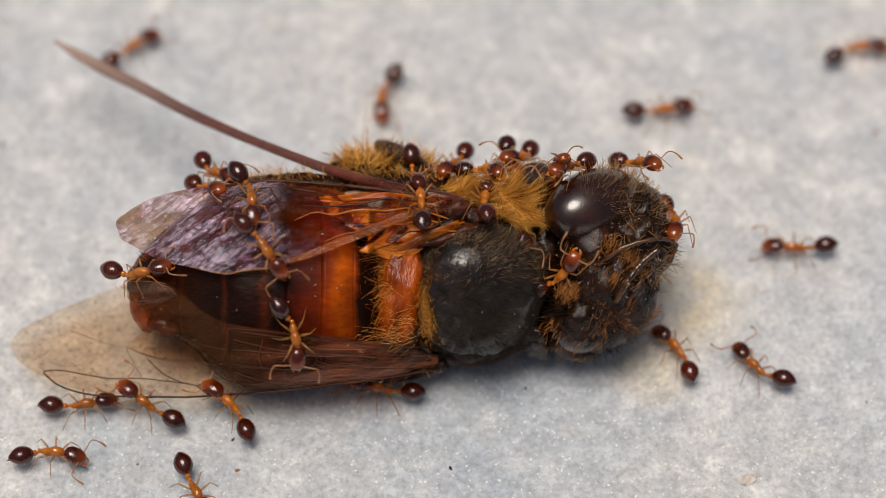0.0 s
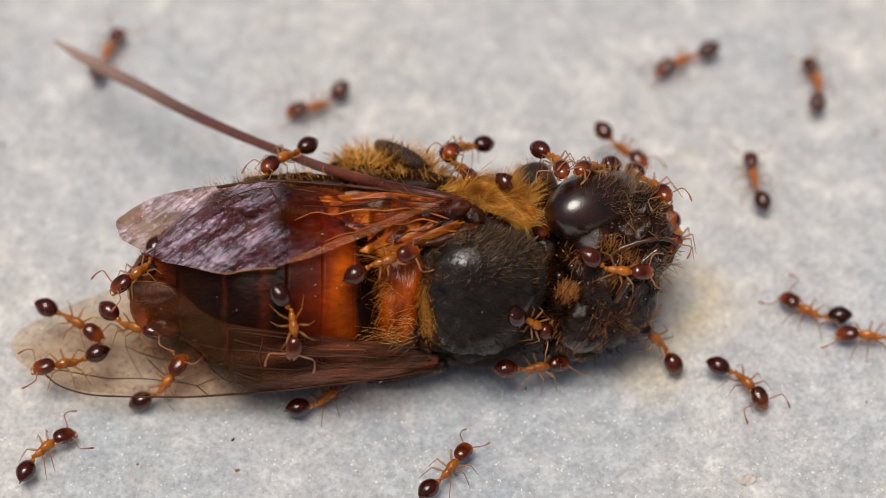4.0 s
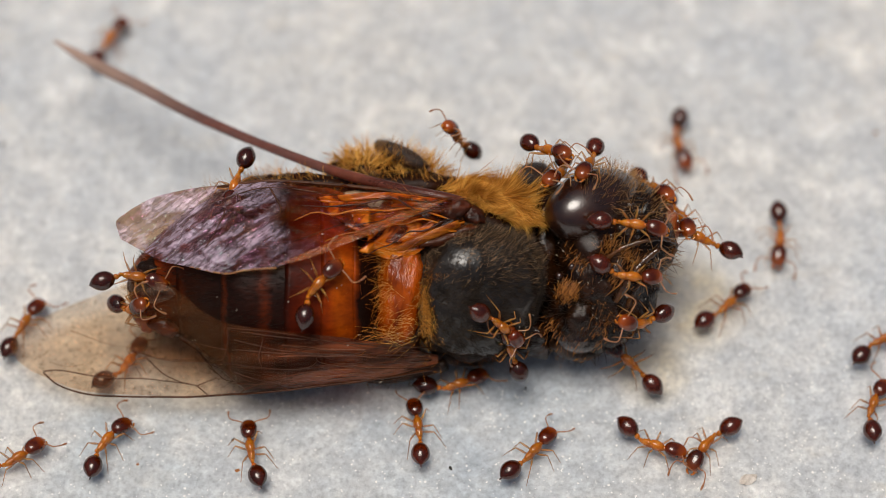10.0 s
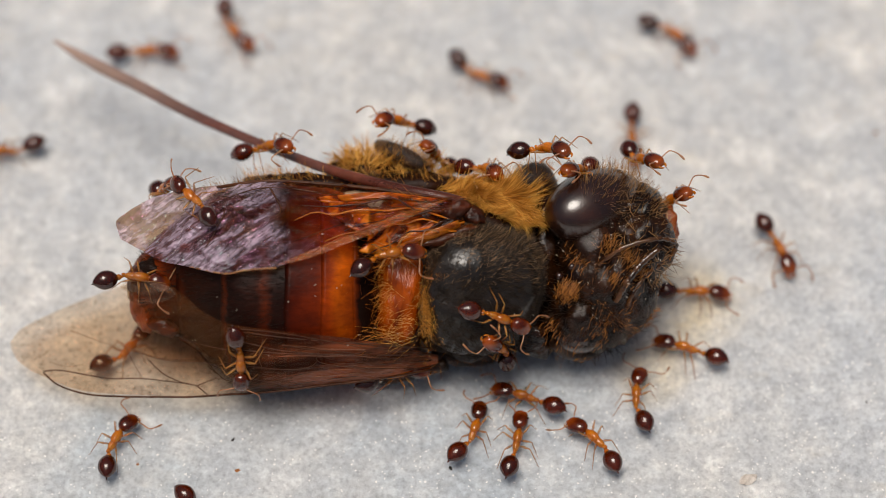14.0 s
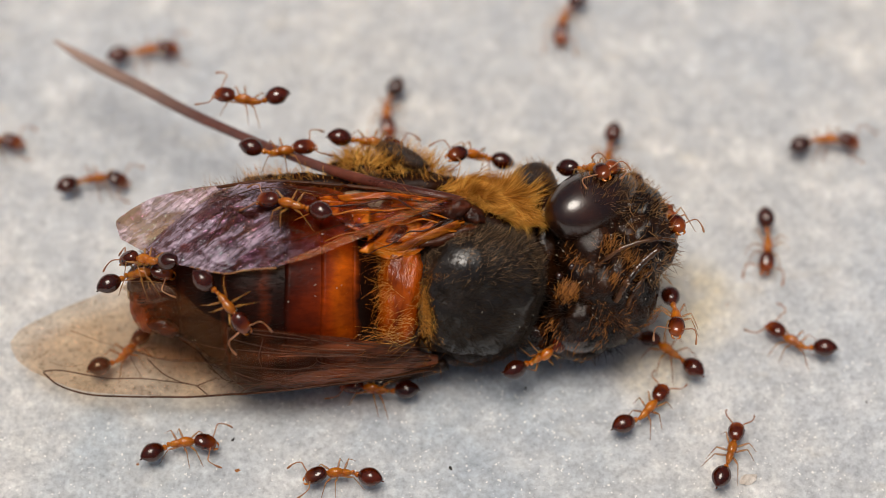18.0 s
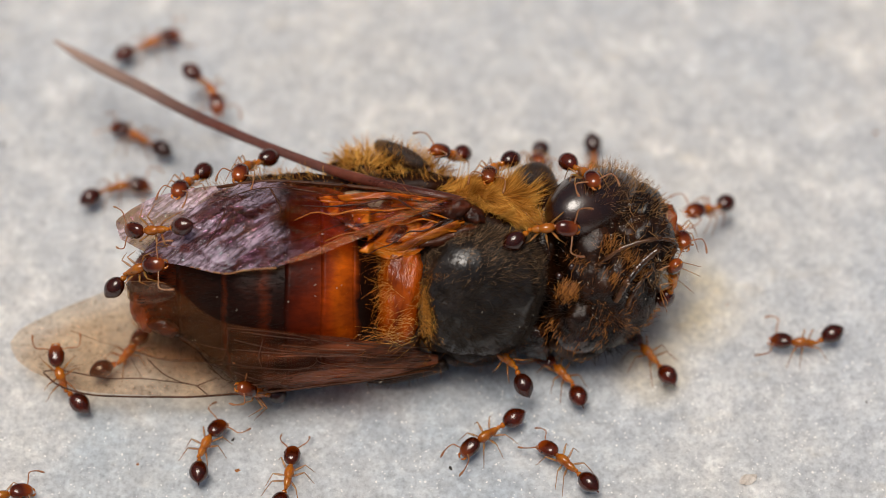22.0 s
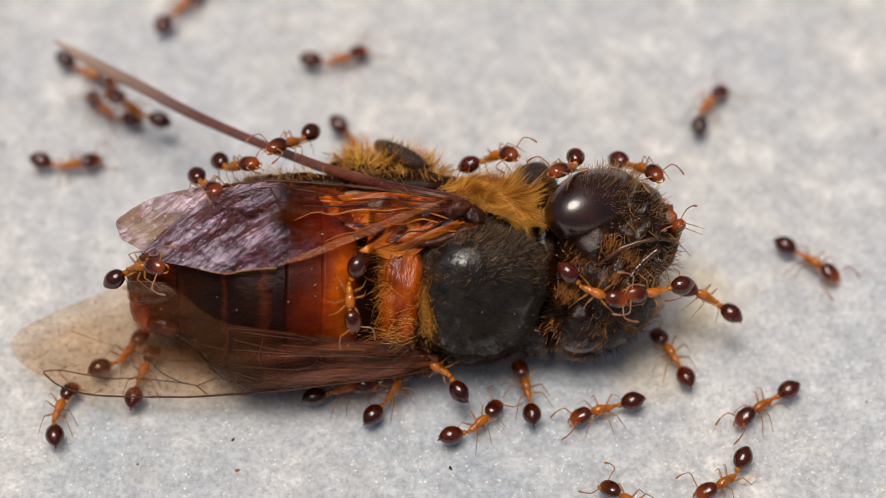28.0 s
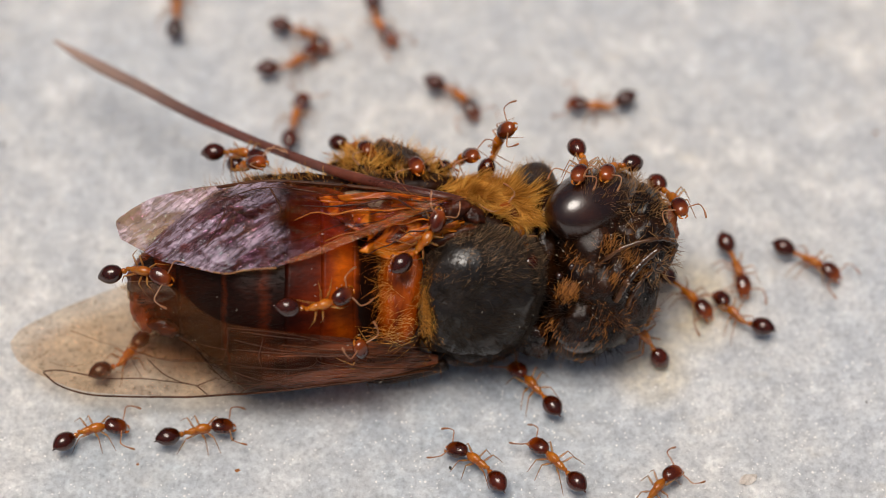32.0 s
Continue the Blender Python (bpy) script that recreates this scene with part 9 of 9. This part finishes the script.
    rows = [(0, mm(11.43, 1.42, 0, 0, 0, 170)), (6.08, mm(11.43, 1.42, 0, 0, 0, 170)), (7, mm(10.54, 1.56, 0, 0, 0, 170)), (7.31, mm(10.88, 1.55, 0, 0, 0, 114)), (7.61, mm(11.23, 1.55, 0, 0, 0, 58)), (7.92, mm(11.57, 1.55, 0, 0, 0, 1)), (7.97, mm(11.52, 1.45, 0, 0, 0, 55)), (8.03, mm(11.47, 1.36, 0, 0, 0, 108)), (8.08, mm(11.42, 1.27, 0, 0, 0, 162)), (9, mm(10.23, 1.63, 0, 0, 0, 161)), (9.31, mm(10.68, 1.62, 0, 0, 0, 108)), (9.61, mm(11.13, 1.62, 0, 0, 0, 55)), (9.92, mm(11.58, 1.61, 0, 0, 0, 1)), (32, mm(11.58, 1.61, 0, 0, 0, 1))]
    walk(ants[44], rows)
    step(ants[44], rows)
    rows = [(0, mm(-11.17, -0.9, 0, 0, 0, 1)), (7.08, mm(-11.17, -0.9, 0, 0, 0, 1)), (7.54, mm(-9.8, -0.93, 0, 0, 0, -54)), (8, mm(-8.42, -0.95, 0, 0, 0, -108)), (8.46, mm(-9.86, -0.93, 0, 0, 0, -145)), (8.92, mm(-11.29, -0.9, 0, 0, 0, 179)), (8.97, mm(-11.05, -2.77, 0, 0, 0, 130)), (9.03, mm(-10.8, -4.64, 0, 0, 0, 81)), (9.08, mm(-10.55, -6.51, 0, 0, 0, 33)), (10, mm(-9.1, -5.62, 0, 0, 0, 33)), (10.31, mm(-9.66, -5.63, 0, 0, 0, 81)), (10.61, mm(-10.21, -5.64, 0, 0, 0, 130)), (10.92, mm(-10.76, -5.65, 0, 0, 0, 179)), (11.5, mm(-10.77, -5.1, 0, 0, 0, 121)), (12.08, mm(-10.79, -4.55, 0, 0, 0, 64)), (13, mm(-8.12, 0.68, 0, 0, 0, 64)), (13.5, mm(-6.97, 0.01, 1.38, -17, -25, 19)), (14, mm(-5.81, -0.66, 2.75, -6, -55, -38)), (17, mm(-3.5, 0.37, 2.88, -5, -30, -2)), (18, mm(-3.51, 0.4, 2.8, -5, -3, 5)), (18.5, mm(-3.43, 0.3, 2.84, -8, -17, -29)), (19, mm(-3.35, 0.2, 2.88, -2, -30, -66)), (20, mm(-4.02, 0.33, 2.68, 1, -26, -104)), (21, mm(-4.56, -0.1, 2.78, 3, -36, -123)), (22, mm(-4.23, -0.23, 3.01, 2, -33, -117)), (22.92, mm(-4.3, -0.3, 0, 0, 0, -88)), (22.97, mm(-4.41, -0.26, 0, 0, 0, -142)), (23.03, mm(-4.52, -0.22, 0, 0, 0, 163)), (23.08, mm(-4.63, -0.18, 0, 0, 0, 109)), (23.54, mm(-4.98, 0.92, 0, 0, 0, 51)), (24, mm(-5.33, 2.01, 0, 0, 0, -7)), (24.5, mm(-5.07, 0.91, 1.62, -10, -20, -64)), (25, mm(-4.81, -0.2, 3.24, 4, -38, -130)), (26.5, mm(-4.6, -0.05, 2.92, -1, -40, -81)), (28, mm(-4.39, 0.09, 2.59, -5, -39, -32)), (29, mm(-4.62, 0.13, 2.49, -5, -23, 1)), (30, mm(-4.56, 0.11, 2.52, -5, -30, -3)), (31, mm(-4.42, 0.08, 2.5, -6, -37, -6)), (32, mm(-4.14, 0.05, 2.62, -5, -49, -39))]
    walk(ants[45], rows)
    step(ants[45], rows)
    rows = [(0, mm(7.98, -7.95, 0, 0, 0, 85)), (8.08, mm(7.98, -7.95, 0, 0, 0, 85)), (9, mm(8.2, -5.99, 0, 0, 0, 33)), (10, mm(9.22, -4.32, 0, 0, 0, 67)), (11, mm(9.59, -4.27, 0, 0, 0, 33)), (11.92, mm(11, -3.38, 0, 0, 0, 33)), (14, mm(10.8, -4.73, 0, 0, 0, 97)), (16.08, mm(10.59, -6.09, 0, 0, 0, 162)), (17, mm(8.25, -5.38, 0, 0, 0, 162)), (17.46, mm(8.16, -6.72, 0, 0, 0, -146)), (17.92, mm(8.07, -8.07, 0, 0, 0, -95)), (18.31, mm(7.66, -8.03, 0, 0, 0, -155)), (18.69, mm(7.25, -7.99, 0, 0, 0, 145)), (19.08, mm(6.83, -7.95, 0, 0, 0, 86)), (20, mm(6.89, -6.44, 0, 0, 0, 144)), (20.46, mm(6.86, -7.26, 0, 0, 0, -155)), (20.92, mm(6.82, -8.07, 0, 0, 0, -94)), (21.64, mm(6.62, -8.03, 0, 0, 0, -154)), (22.36, mm(6.41, -7.99, 0, 0, 0, 146)), (23.08, mm(6.2, -7.95, 0, 0, 0, 86)), (23.39, mm(6.24, -7.28, 0, 0, 0, 135)), (23.69, mm(6.27, -6.61, 0, 0, 0, -176)), (24, mm(6.3, -5.94, 0, 0, 0, -127)), (24.92, mm(4.73, -8.06, 0, 0, 0, -127)), (25.64, mm(5.13, -8.02, 0, 0, 0, -176)), (26.36, mm(5.53, -7.99, 0, 0, 0, 135)), (27.08, mm(5.93, -7.95, 0, 0, 0, 86)), (27.54, mm(5.96, -7.03, 0, 0, 0, 152)), (28, mm(6, -6.11, 0, 0, 0, -143)), (28.92, mm(3.5, -8.05, 0, 0, 0, -143)), (29.64, mm(3.38, -8.02, 0, 0, 0, 162)), (30.36, mm(3.27, -7.99, 0, 0, 0, 106)), (31.08, mm(3.15, -7.96, 0, 0, 0, 51)), (32, mm(4.47, -6.35, 0, 0, 0, 52))]
    walk(ants[46], rows)
    step(ants[46], rows)
    rows = [(0, mm(-0.08, -7.95, 0, 0, 0, 98)), (9.08, mm(-0.08, -7.95, 0, 0, 0, 98)), (10, mm(-0.52, -4.87, 0, 0, 0, 98)), (11, mm(-0.68, -4.48, 0, 0, 0, 106)), (12, mm(-0.7, -4.36, 0, 0, 0, 103)), (13, mm(-0.43, -4.91, 0, 0, 0, 53)), (13.31, mm(-0.44, -5.96, 0, 0, 0, 6)), (13.61, mm(-0.45, -7.02, 0, 0, 0, -42)), (13.92, mm(-0.45, -8.07, 0, 0, 0, -90)), (15.97, mm(0.19, -8.03, 0, 0, 0, -30)), (18.03, mm(0.83, -7.99, 0, 0, 0, 29)), (20.08, mm(1.47, -7.95, 0, 0, 0, 89)), (20.54, mm(1.47, -6.43, 0, 0, 0, 141)), (21, mm(1.46, -4.91, 0, 0, 0, -167)), (22, mm(0.99, -4.98, 0, 0, 0, -142)), (23, mm(0.55, -4.88, 0, 0, 0, -166)), (23.46, mm(0.56, -6.47, 0, 0, 0, -128)), (23.92, mm(0.58, -8.07, 0, 0, 0, -90)), (23.97, mm(2.5, -8.03, 0, 0, 0, -34)), (24.03, mm(4.41, -7.99, 0, 0, 0, 21)), (24.08, mm(6.32, -7.95, 0, 0, 0, 77)), (25, mm(7.62, -2.23, 0, 0, 0, 77)), (26.5, mm(7.26, -3.24, 0, 0, 0, 146)), (28, mm(6.91, -4.25, 0, 0, 0, -145)), (28.92, mm(6.68, -8.07, 0, 0, 0, -94)), (32, mm(6.68, -8.07, 0, 0, 0, -94))]
    walk(ants[47], rows)
    step(ants[47], rows)
    rows = [(0, mm(-3.62, -7.95, 0, 0, 0, 100)), (9.08, mm(-3.62, -7.95, 0, 0, 0, 100)), (10, mm(-4.08, -5.42, 0, 0, 0, 100)), (11, mm(-5.01, -4.96, 0, 0, 0, 110)), (12, mm(-4.79, -4.88, 0, 0, 0, 97)), (12.5, mm(-4.69, -4.61, 0.67, 3, -35, 91)), (13, mm(-4.59, -4.33, 1.34, 19, -68, 72)), (13.33, mm(-4.46, -4.27, 1.68, 69, -24, 9)), (13.67, mm(-4.32, -4.21, 2.01, 67, 29, -14)), (14, mm(-4.19, -4.15, 2.35, 4, 68, -88)), (17, mm(-3.08, -4.04, 2.58, 24, 40, -47)), (18, mm(-4.45, -3.41, 3.11, 29, 21, -47)), (18.33, mm(-4.51, -3.21, 3.25, -6, 45, -111)), (18.67, mm(-4.57, -3.01, 3.39, -46, 26, -180)), (19, mm(-4.62, -2.81, 3.53, -49, -10, 135)), (20, mm(-5.33, -2.44, 3.2, -9, 7, 124)), (21, mm(-5.7, -1.68, 3.49, -56, 5, 137)), (22, mm(-5.86, -1.69, 3.38, -50, 20, 169)), (22.5, mm(-5.53, -1.8, 3.44, -33, 10, 139)), (23, mm(-5.19, -1.91, 3.5, -14, 10, 108)), (24, mm(-4.46, -1.67, 4.09, -5, -22, 78)), (25, mm(-4.23, -1.36, 4.04, -23, -3, 81)), (26, mm(-3.93, -0.76, 3.69, -7, -2, 130)), (27, mm(-3.62, -0.16, 3.34, 5, -13, 178)), (28, mm(-3.32, 0.44, 2.99, 4, -30, -133)), (28.5, mm(-2.64, 0.63, 2.69, 0, -31, -94)), (29, mm(-1.95, 0.82, 2.4, -3, -30, -56)), (30, mm(-2.63, 0.28, 2.97, 3, -36, -124)), (30.5, mm(-2.21, 0.52, 2.75, 10, -53, -86)), (31, mm(-1.79, 0.76, 2.53, -10, -68, -25)), (32, mm(-1.8, 0.8, 2.31, -4, -39, -48))]
    walk(ants[48], rows)
    step(ants[48], rows)
    rows = [(0, mm(0.77, 8.86, 0, 0, 0, -90)), (13.08, mm(0.77, 8.86, 0, 0, 0, -90)), (14, mm(0.8, 4.74, 0, 0, 0, -28)), (15.5, mm(0.78, 3.71, 0, 0, 0, -97)), (17, mm(0.77, 2.69, 0, 0, 0, -166)), (18, mm(0.57, 0.58, 2.39, 5, -32, -161)), (19, mm(0.88, -0.18, 3.11, 3, -37, -125)), (20, mm(1.01, -0.05, 2.92, -2, -32, -62)), (21, mm(0.98, -0.12, 3.1, 0, -28, -87)), (22, mm(1.05, -0.25, 2.95, 2, -34, -113)), (23, mm(0.76, -0.42, 2.91, -1, -29, -75)), (23.5, mm(0.08, -1.25, 3.36, -16, 3, -117)), (24, mm(-0.61, -2.07, 3.82, -48, 14, -167)), (25, mm(-0.93, -2.03, 3.55, -30, 26, -148)), (28, mm(-2.02, -3.18, 3.05, -13, 39, -88)), (28.5, mm(-2.32, -3.37, 3.01, 30, 29, -25)), (29, mm(-2.63, -3.55, 2.97, 45, -6, 17)), (30, mm(-2.57, -3.53, 2.98, 41, 1, 13)), (31, mm(-2.52, -3.51, 2.97, 41, 2, 13)), (32, mm(-2.62, -3.45, 3.09, 41, -5, 17))]
    walk(ants[49], rows)
    step(ants[49], rows)
    rows = [(0, mm(-4.98, -7.95, 0, 0, 0, 93)), (13.08, mm(-4.98, -7.95, 0, 0, 0, 93)), (13.39, mm(-4.99, -7.62, 0, 0, 0, 39)), (13.69, mm(-5, -7.29, 0, 0, 0, -14)), (14, mm(-5.02, -6.96, 0, 0, 0, -68)), (14.92, mm(-4.58, -8.07, 0, 0, 0, -68)), (15.97, mm(-4.18, -8.03, 0, 0, 0, -15)), (17.03, mm(-3.78, -7.99, 0, 0, 0, 39)), (18.08, mm(-3.38, -7.95, 0, 0, 0, 92)), (18.39, mm(-3.4, -7.63, 0, 0, 0, 144)), (18.69, mm(-3.42, -7.32, 0, 0, 0, -165)), (19, mm(-3.44, -7, 0, 0, 0, -114)), (19.92, mm(-3.88, -8.07, 0, 0, 0, -113)), (20, mm(-4.66, -8.01, 0, 0, 0, 179)), (20.08, mm(-5.44, -7.95, 0, 0, 0, 112)), (21, mm(-6.58, -5.21, 0, 0, 0, 112)), (22, mm(-8.24, -3.67, 0.33, -3, -29, 113)), (22.5, mm(-8.77, -2.74, 0.17, -6, -14, 150)), (23, mm(-9.29, -1.81, 0, 0, 0, -176)), (23.92, mm(-11.17, -2, 0, 0, 0, -175)), (25.31, mm(-11.08, -2.49, 0, 0, 0, -117)), (26.69, mm(-10.98, -2.98, 0, 0, 0, -58)), (28.08, mm(-10.89, -3.47, 0, 0, 0, 1)), (28.39, mm(-10.45, -3.46, 0, 0, 0, 56)), (28.69, mm(-10.01, -3.46, 0, 0, 0, 110)), (29, mm(-9.57, -3.45, 0, 0, 0, 164)), (29.33, mm(-9.41, -3.48, 0.09, 8, -4, -139)), (29.67, mm(-9.26, -3.5, 0.19, 9, -14, -82)), (30, mm(-9.1, -3.52, 0.28, 1, -19, -23)), (30.31, mm(-9.74, -3.45, 0.19, 8, -13, -77)), (30.61, mm(-10.38, -3.38, 0.09, 7, -5, -129)), (30.92, mm(-11.02, -3.31, 0, 0, 0, 179)), (32, mm(-11.02, -3.31, 0, 0, 0, 179))]
    walk(ants[50], rows)
    step(ants[50], rows)
    rows = [(0, mm(-3.59, -7.95, 0, 0, 0, 83)), (20.08, mm(-3.59, -7.95, 0, 0, 0, 83)), (21, mm(-3.36, -6.06, 0, 0, 0, 83)), (22, mm(-3.27, -6.06, 0, 0, 0, 81)), (23, mm(-2.35, -5.74, 0, 0, 0, 21)), (24, mm(-1.98, -5.14, 0, 0, 0, 38)), (25, mm(-1.84, -4.73, 0, 0, 0, 70)), (28, mm(-1.1, -3.96, 0.14, 9, -13, 54)), (28.92, mm(-1.17, -1.08, 0, 0, 0, 91)), (32, mm(-1.17, -1.08, 0, 0, 0, 91))]
    walk(ants[51], rows)
    step(ants[51], rows)
    rows = [(0, mm(-10.79, -4.29, 0, 0, 0, -4)), (23.08, mm(-10.79, -4.29, 0, 0, 0, -4)), (24, mm(-8.82, -4.46, 0, 0, 0, -4)), (25, mm(-7.18, -4.52, 0, 0, 0, 9)), (28, mm(-6.53, -3.5, 0, 0, 0, 73)), (28.92, mm(-4.52, -1.1, 0, 0, 0, 51)), (32, mm(-4.52, -1.1, 0, 0, 0, 51))]
    walk(ants[52], rows)
    step(ants[52], rows)
    rows = [(0, mm(-8.9, -7.96, 0, 0, 0, 56)), (23.08, mm(-8.9, -7.96, 0, 0, 0, 56)), (24, mm(-7.87, -6.46, 0, 0, 0, 56)), (24.31, mm(-7.84, -7, 0, 0, 0, 9)), (24.61, mm(-7.81, -7.53, 0, 0, 0, -38)), (24.92, mm(-7.77, -8.07, 0, 0, 0, -85)), (25.97, mm(-4.55, -8.03, 0, 0, 0, -136)), (27.03, mm(-1.32, -8, 0, 0, 0, 173)), (28.08, mm(1.91, -7.96, 0, 0, 0, 123)), (29, mm(0.53, -5.85, 0, 0, 0, 123)), (29.31, mm(0.53, -6.59, 0, 0, 0, 172)), (29.61, mm(0.54, -7.33, 0, 0, 0, -139)), (29.92, mm(0.55, -8.07, 0, 0, 0, -90)), (32, mm(0.55, -8.07, 0, 0, 0, -90))]
    walk(ants[53], rows)
    step(ants[53], rows)
    rows = [(0, mm(3.19, 8.86, 0, 0, 0, -92)), (24.08, mm(3.19, 8.86, 0, 0, 0, -92)), (24.54, mm(3.1, 6.79, 0, 0, 0, -129)), (25, mm(3.01, 4.73, 0, 0, 0, -167)), (28, mm(2.62, -0.68, 3.55, 3, -38, -124)), (29, mm(3.11, -0.63, 3.48, -3, -36, -61)), (30, mm(2.94, -0.75, 3.55, 0, -28, -87)), (31, mm(3.29, -0.5, 3.48, 2, -30, -114)), (32, mm(2.97, -0.55, 3.55, 1, -27, -97))]
    walk(ants[54], rows)
    step(ants[54], rows)
    rows = [(0, mm(2.79, -7.95, 0, 0, 0, 76)), (24.08, mm(2.79, -7.95, 0, 0, 0, 76)), (25, mm(3.68, -4.5, 0, 0, 0, 76)), (26.5, mm(3.57, -4.44, 0, 0, 0, 137)), (28, mm(3.46, -4.37, 0, 0, 0, -161)), (28.33, mm(3.32, -4.4, 0, 0, 0, 143)), (28.67, mm(3.17, -4.42, 0, 0, 0, 87)), (29, mm(3.03, -4.45, 0, 0, 0, 31)), (29.33, mm(2.71, -4.68, 0, 0, 0, 89)), (29.67, mm(2.38, -4.91, 0, 0, 0, 147)), (30, mm(2.05, -5.14, 0, 0, 0, -155)), (31, mm(2.14, -5.08, 0, 0, 0, -159)), (32, mm(2.42, -5.68, 0, 0, 0, 133))]
    walk(ants[55], rows)
    step(ants[55], rows)
    rows = [(0, mm(4.23, -7.95, 0, 0, 0, 87)), (24.08, mm(4.23, -7.95, 0, 0, 0, 87)), (24.54, mm(4.25, -7, 0, 0, 0, 127)), (25, mm(4.26, -6.06, 0, 0, 0, 166)), (28, mm(3.96, -6.64, 0, 0, 0, 147)), (28.46, mm(3.95, -7.35, 0, 0, 0, -153)), (28.92, mm(3.95, -8.07, 0, 0, 0, -92)), (32, mm(3.95, -8.07, 0, 0, 0, -92))]
    walk(ants[56], rows)
    step(ants[56], rows)
    rows = [(0, mm(-1.25, -7.95, 0, 0, 0, 85)), (28.08, mm(-1.25, -7.95, 0, 0, 0, 85)), (29, mm(-1.16, -6.97, 0, 0, 0, 85)), (29.31, mm(-1.16, -7.34, 0, 0, 0, 27)), (29.61, mm(-1.16, -7.7, 0, 0, 0, -31)), (29.92, mm(-1.15, -8.07, 0, 0, 0, -89)), (32, mm(-1.15, -8.07, 0, 0, 0, -89))]
    walk(ants[57], rows)
    step(ants[57], rows)
    rows = [(0, mm(-2.71, 8.87, 0, 0, 0, -66)), (29.08, mm(-2.71, 8.87, 0, 0, 0, -66)), (30, mm(-0.98, 4.89, 0, 0, 0, -66)), (30.31, mm(-1, 6.25, 0, 0, 0, -14)), (30.61, mm(-1.02, 7.62, 0, 0, 0, 38)), (30.92, mm(-1.04, 8.98, 0, 0, 0, 91)), (30.97, mm(-1.83, 8.94, 0, 0, 0, 31)), (31.03, mm(-2.61, 8.9, 0, 0, 0, -29)), (31.08, mm(-3.4, 8.86, 0, 0, 0, -88)), (32, mm(-3.27, 5.98, 0, 0, 0, -36))]
    walk(ants[58], rows)
    step(ants[58], rows)
    rows = [(0, mm(-2.65, -7.95, 0, 0, 0, 92)), (29.08, mm(-2.65, -7.95, 0, 0, 0, 92)), (30, mm(-2.77, -5.5, 0, 0, 0, 161)), (30.46, mm(-2.71, -6.78, 0, 0, 0, -144)), (30.92, mm(-2.64, -8.07, 0, 0, 0, -88)), (32, mm(-2.64, -8.07, 0, 0, 0, -88))]
    walk(ants[59], rows)
    step(ants[59], rows)
    rows = [(0, mm(-2.67, -7.97, 0, 0, 0, 132)), (29.08, mm(-2.67, -7.97, 0, 0, 0, 132)), (30, mm(-5.1, -5.34, 0, 0, 0, 132)), (30.33, mm(-5.66, -5.16, 0, 0, 0, 82)), (30.67, mm(-6.21, -4.99, 0, 0, 0, 32)), (31, mm(-6.77, -4.81, 0, 0, 0, -17)), (32, mm(-5.25, -4.9, 0, 0, 0, 12))]
    walk(ants[60], rows)
    step(ants[60], rows)
    rows = [(0, mm(-2.74, 8.87, 0, 0, 0, -65)), (31.08, mm(-2.74, 8.87, 0, 0, 0, -65)), (32, mm(-1.56, 6.32, 0, 0, 0, -64))]
    walk(ants[61], rows)
    step(ants[61], rows)
    rows = [(0, mm(-3.78, 8.87, 0, 0, 0, -48)), (31.08, mm(-3.78, 8.87, 0, 0, 0, -48)), (32, mm(0.35, 4.13, 0, 0, 0, -48))]
    walk(ants[62], rows)
    step(ants[62], rows)


motions()
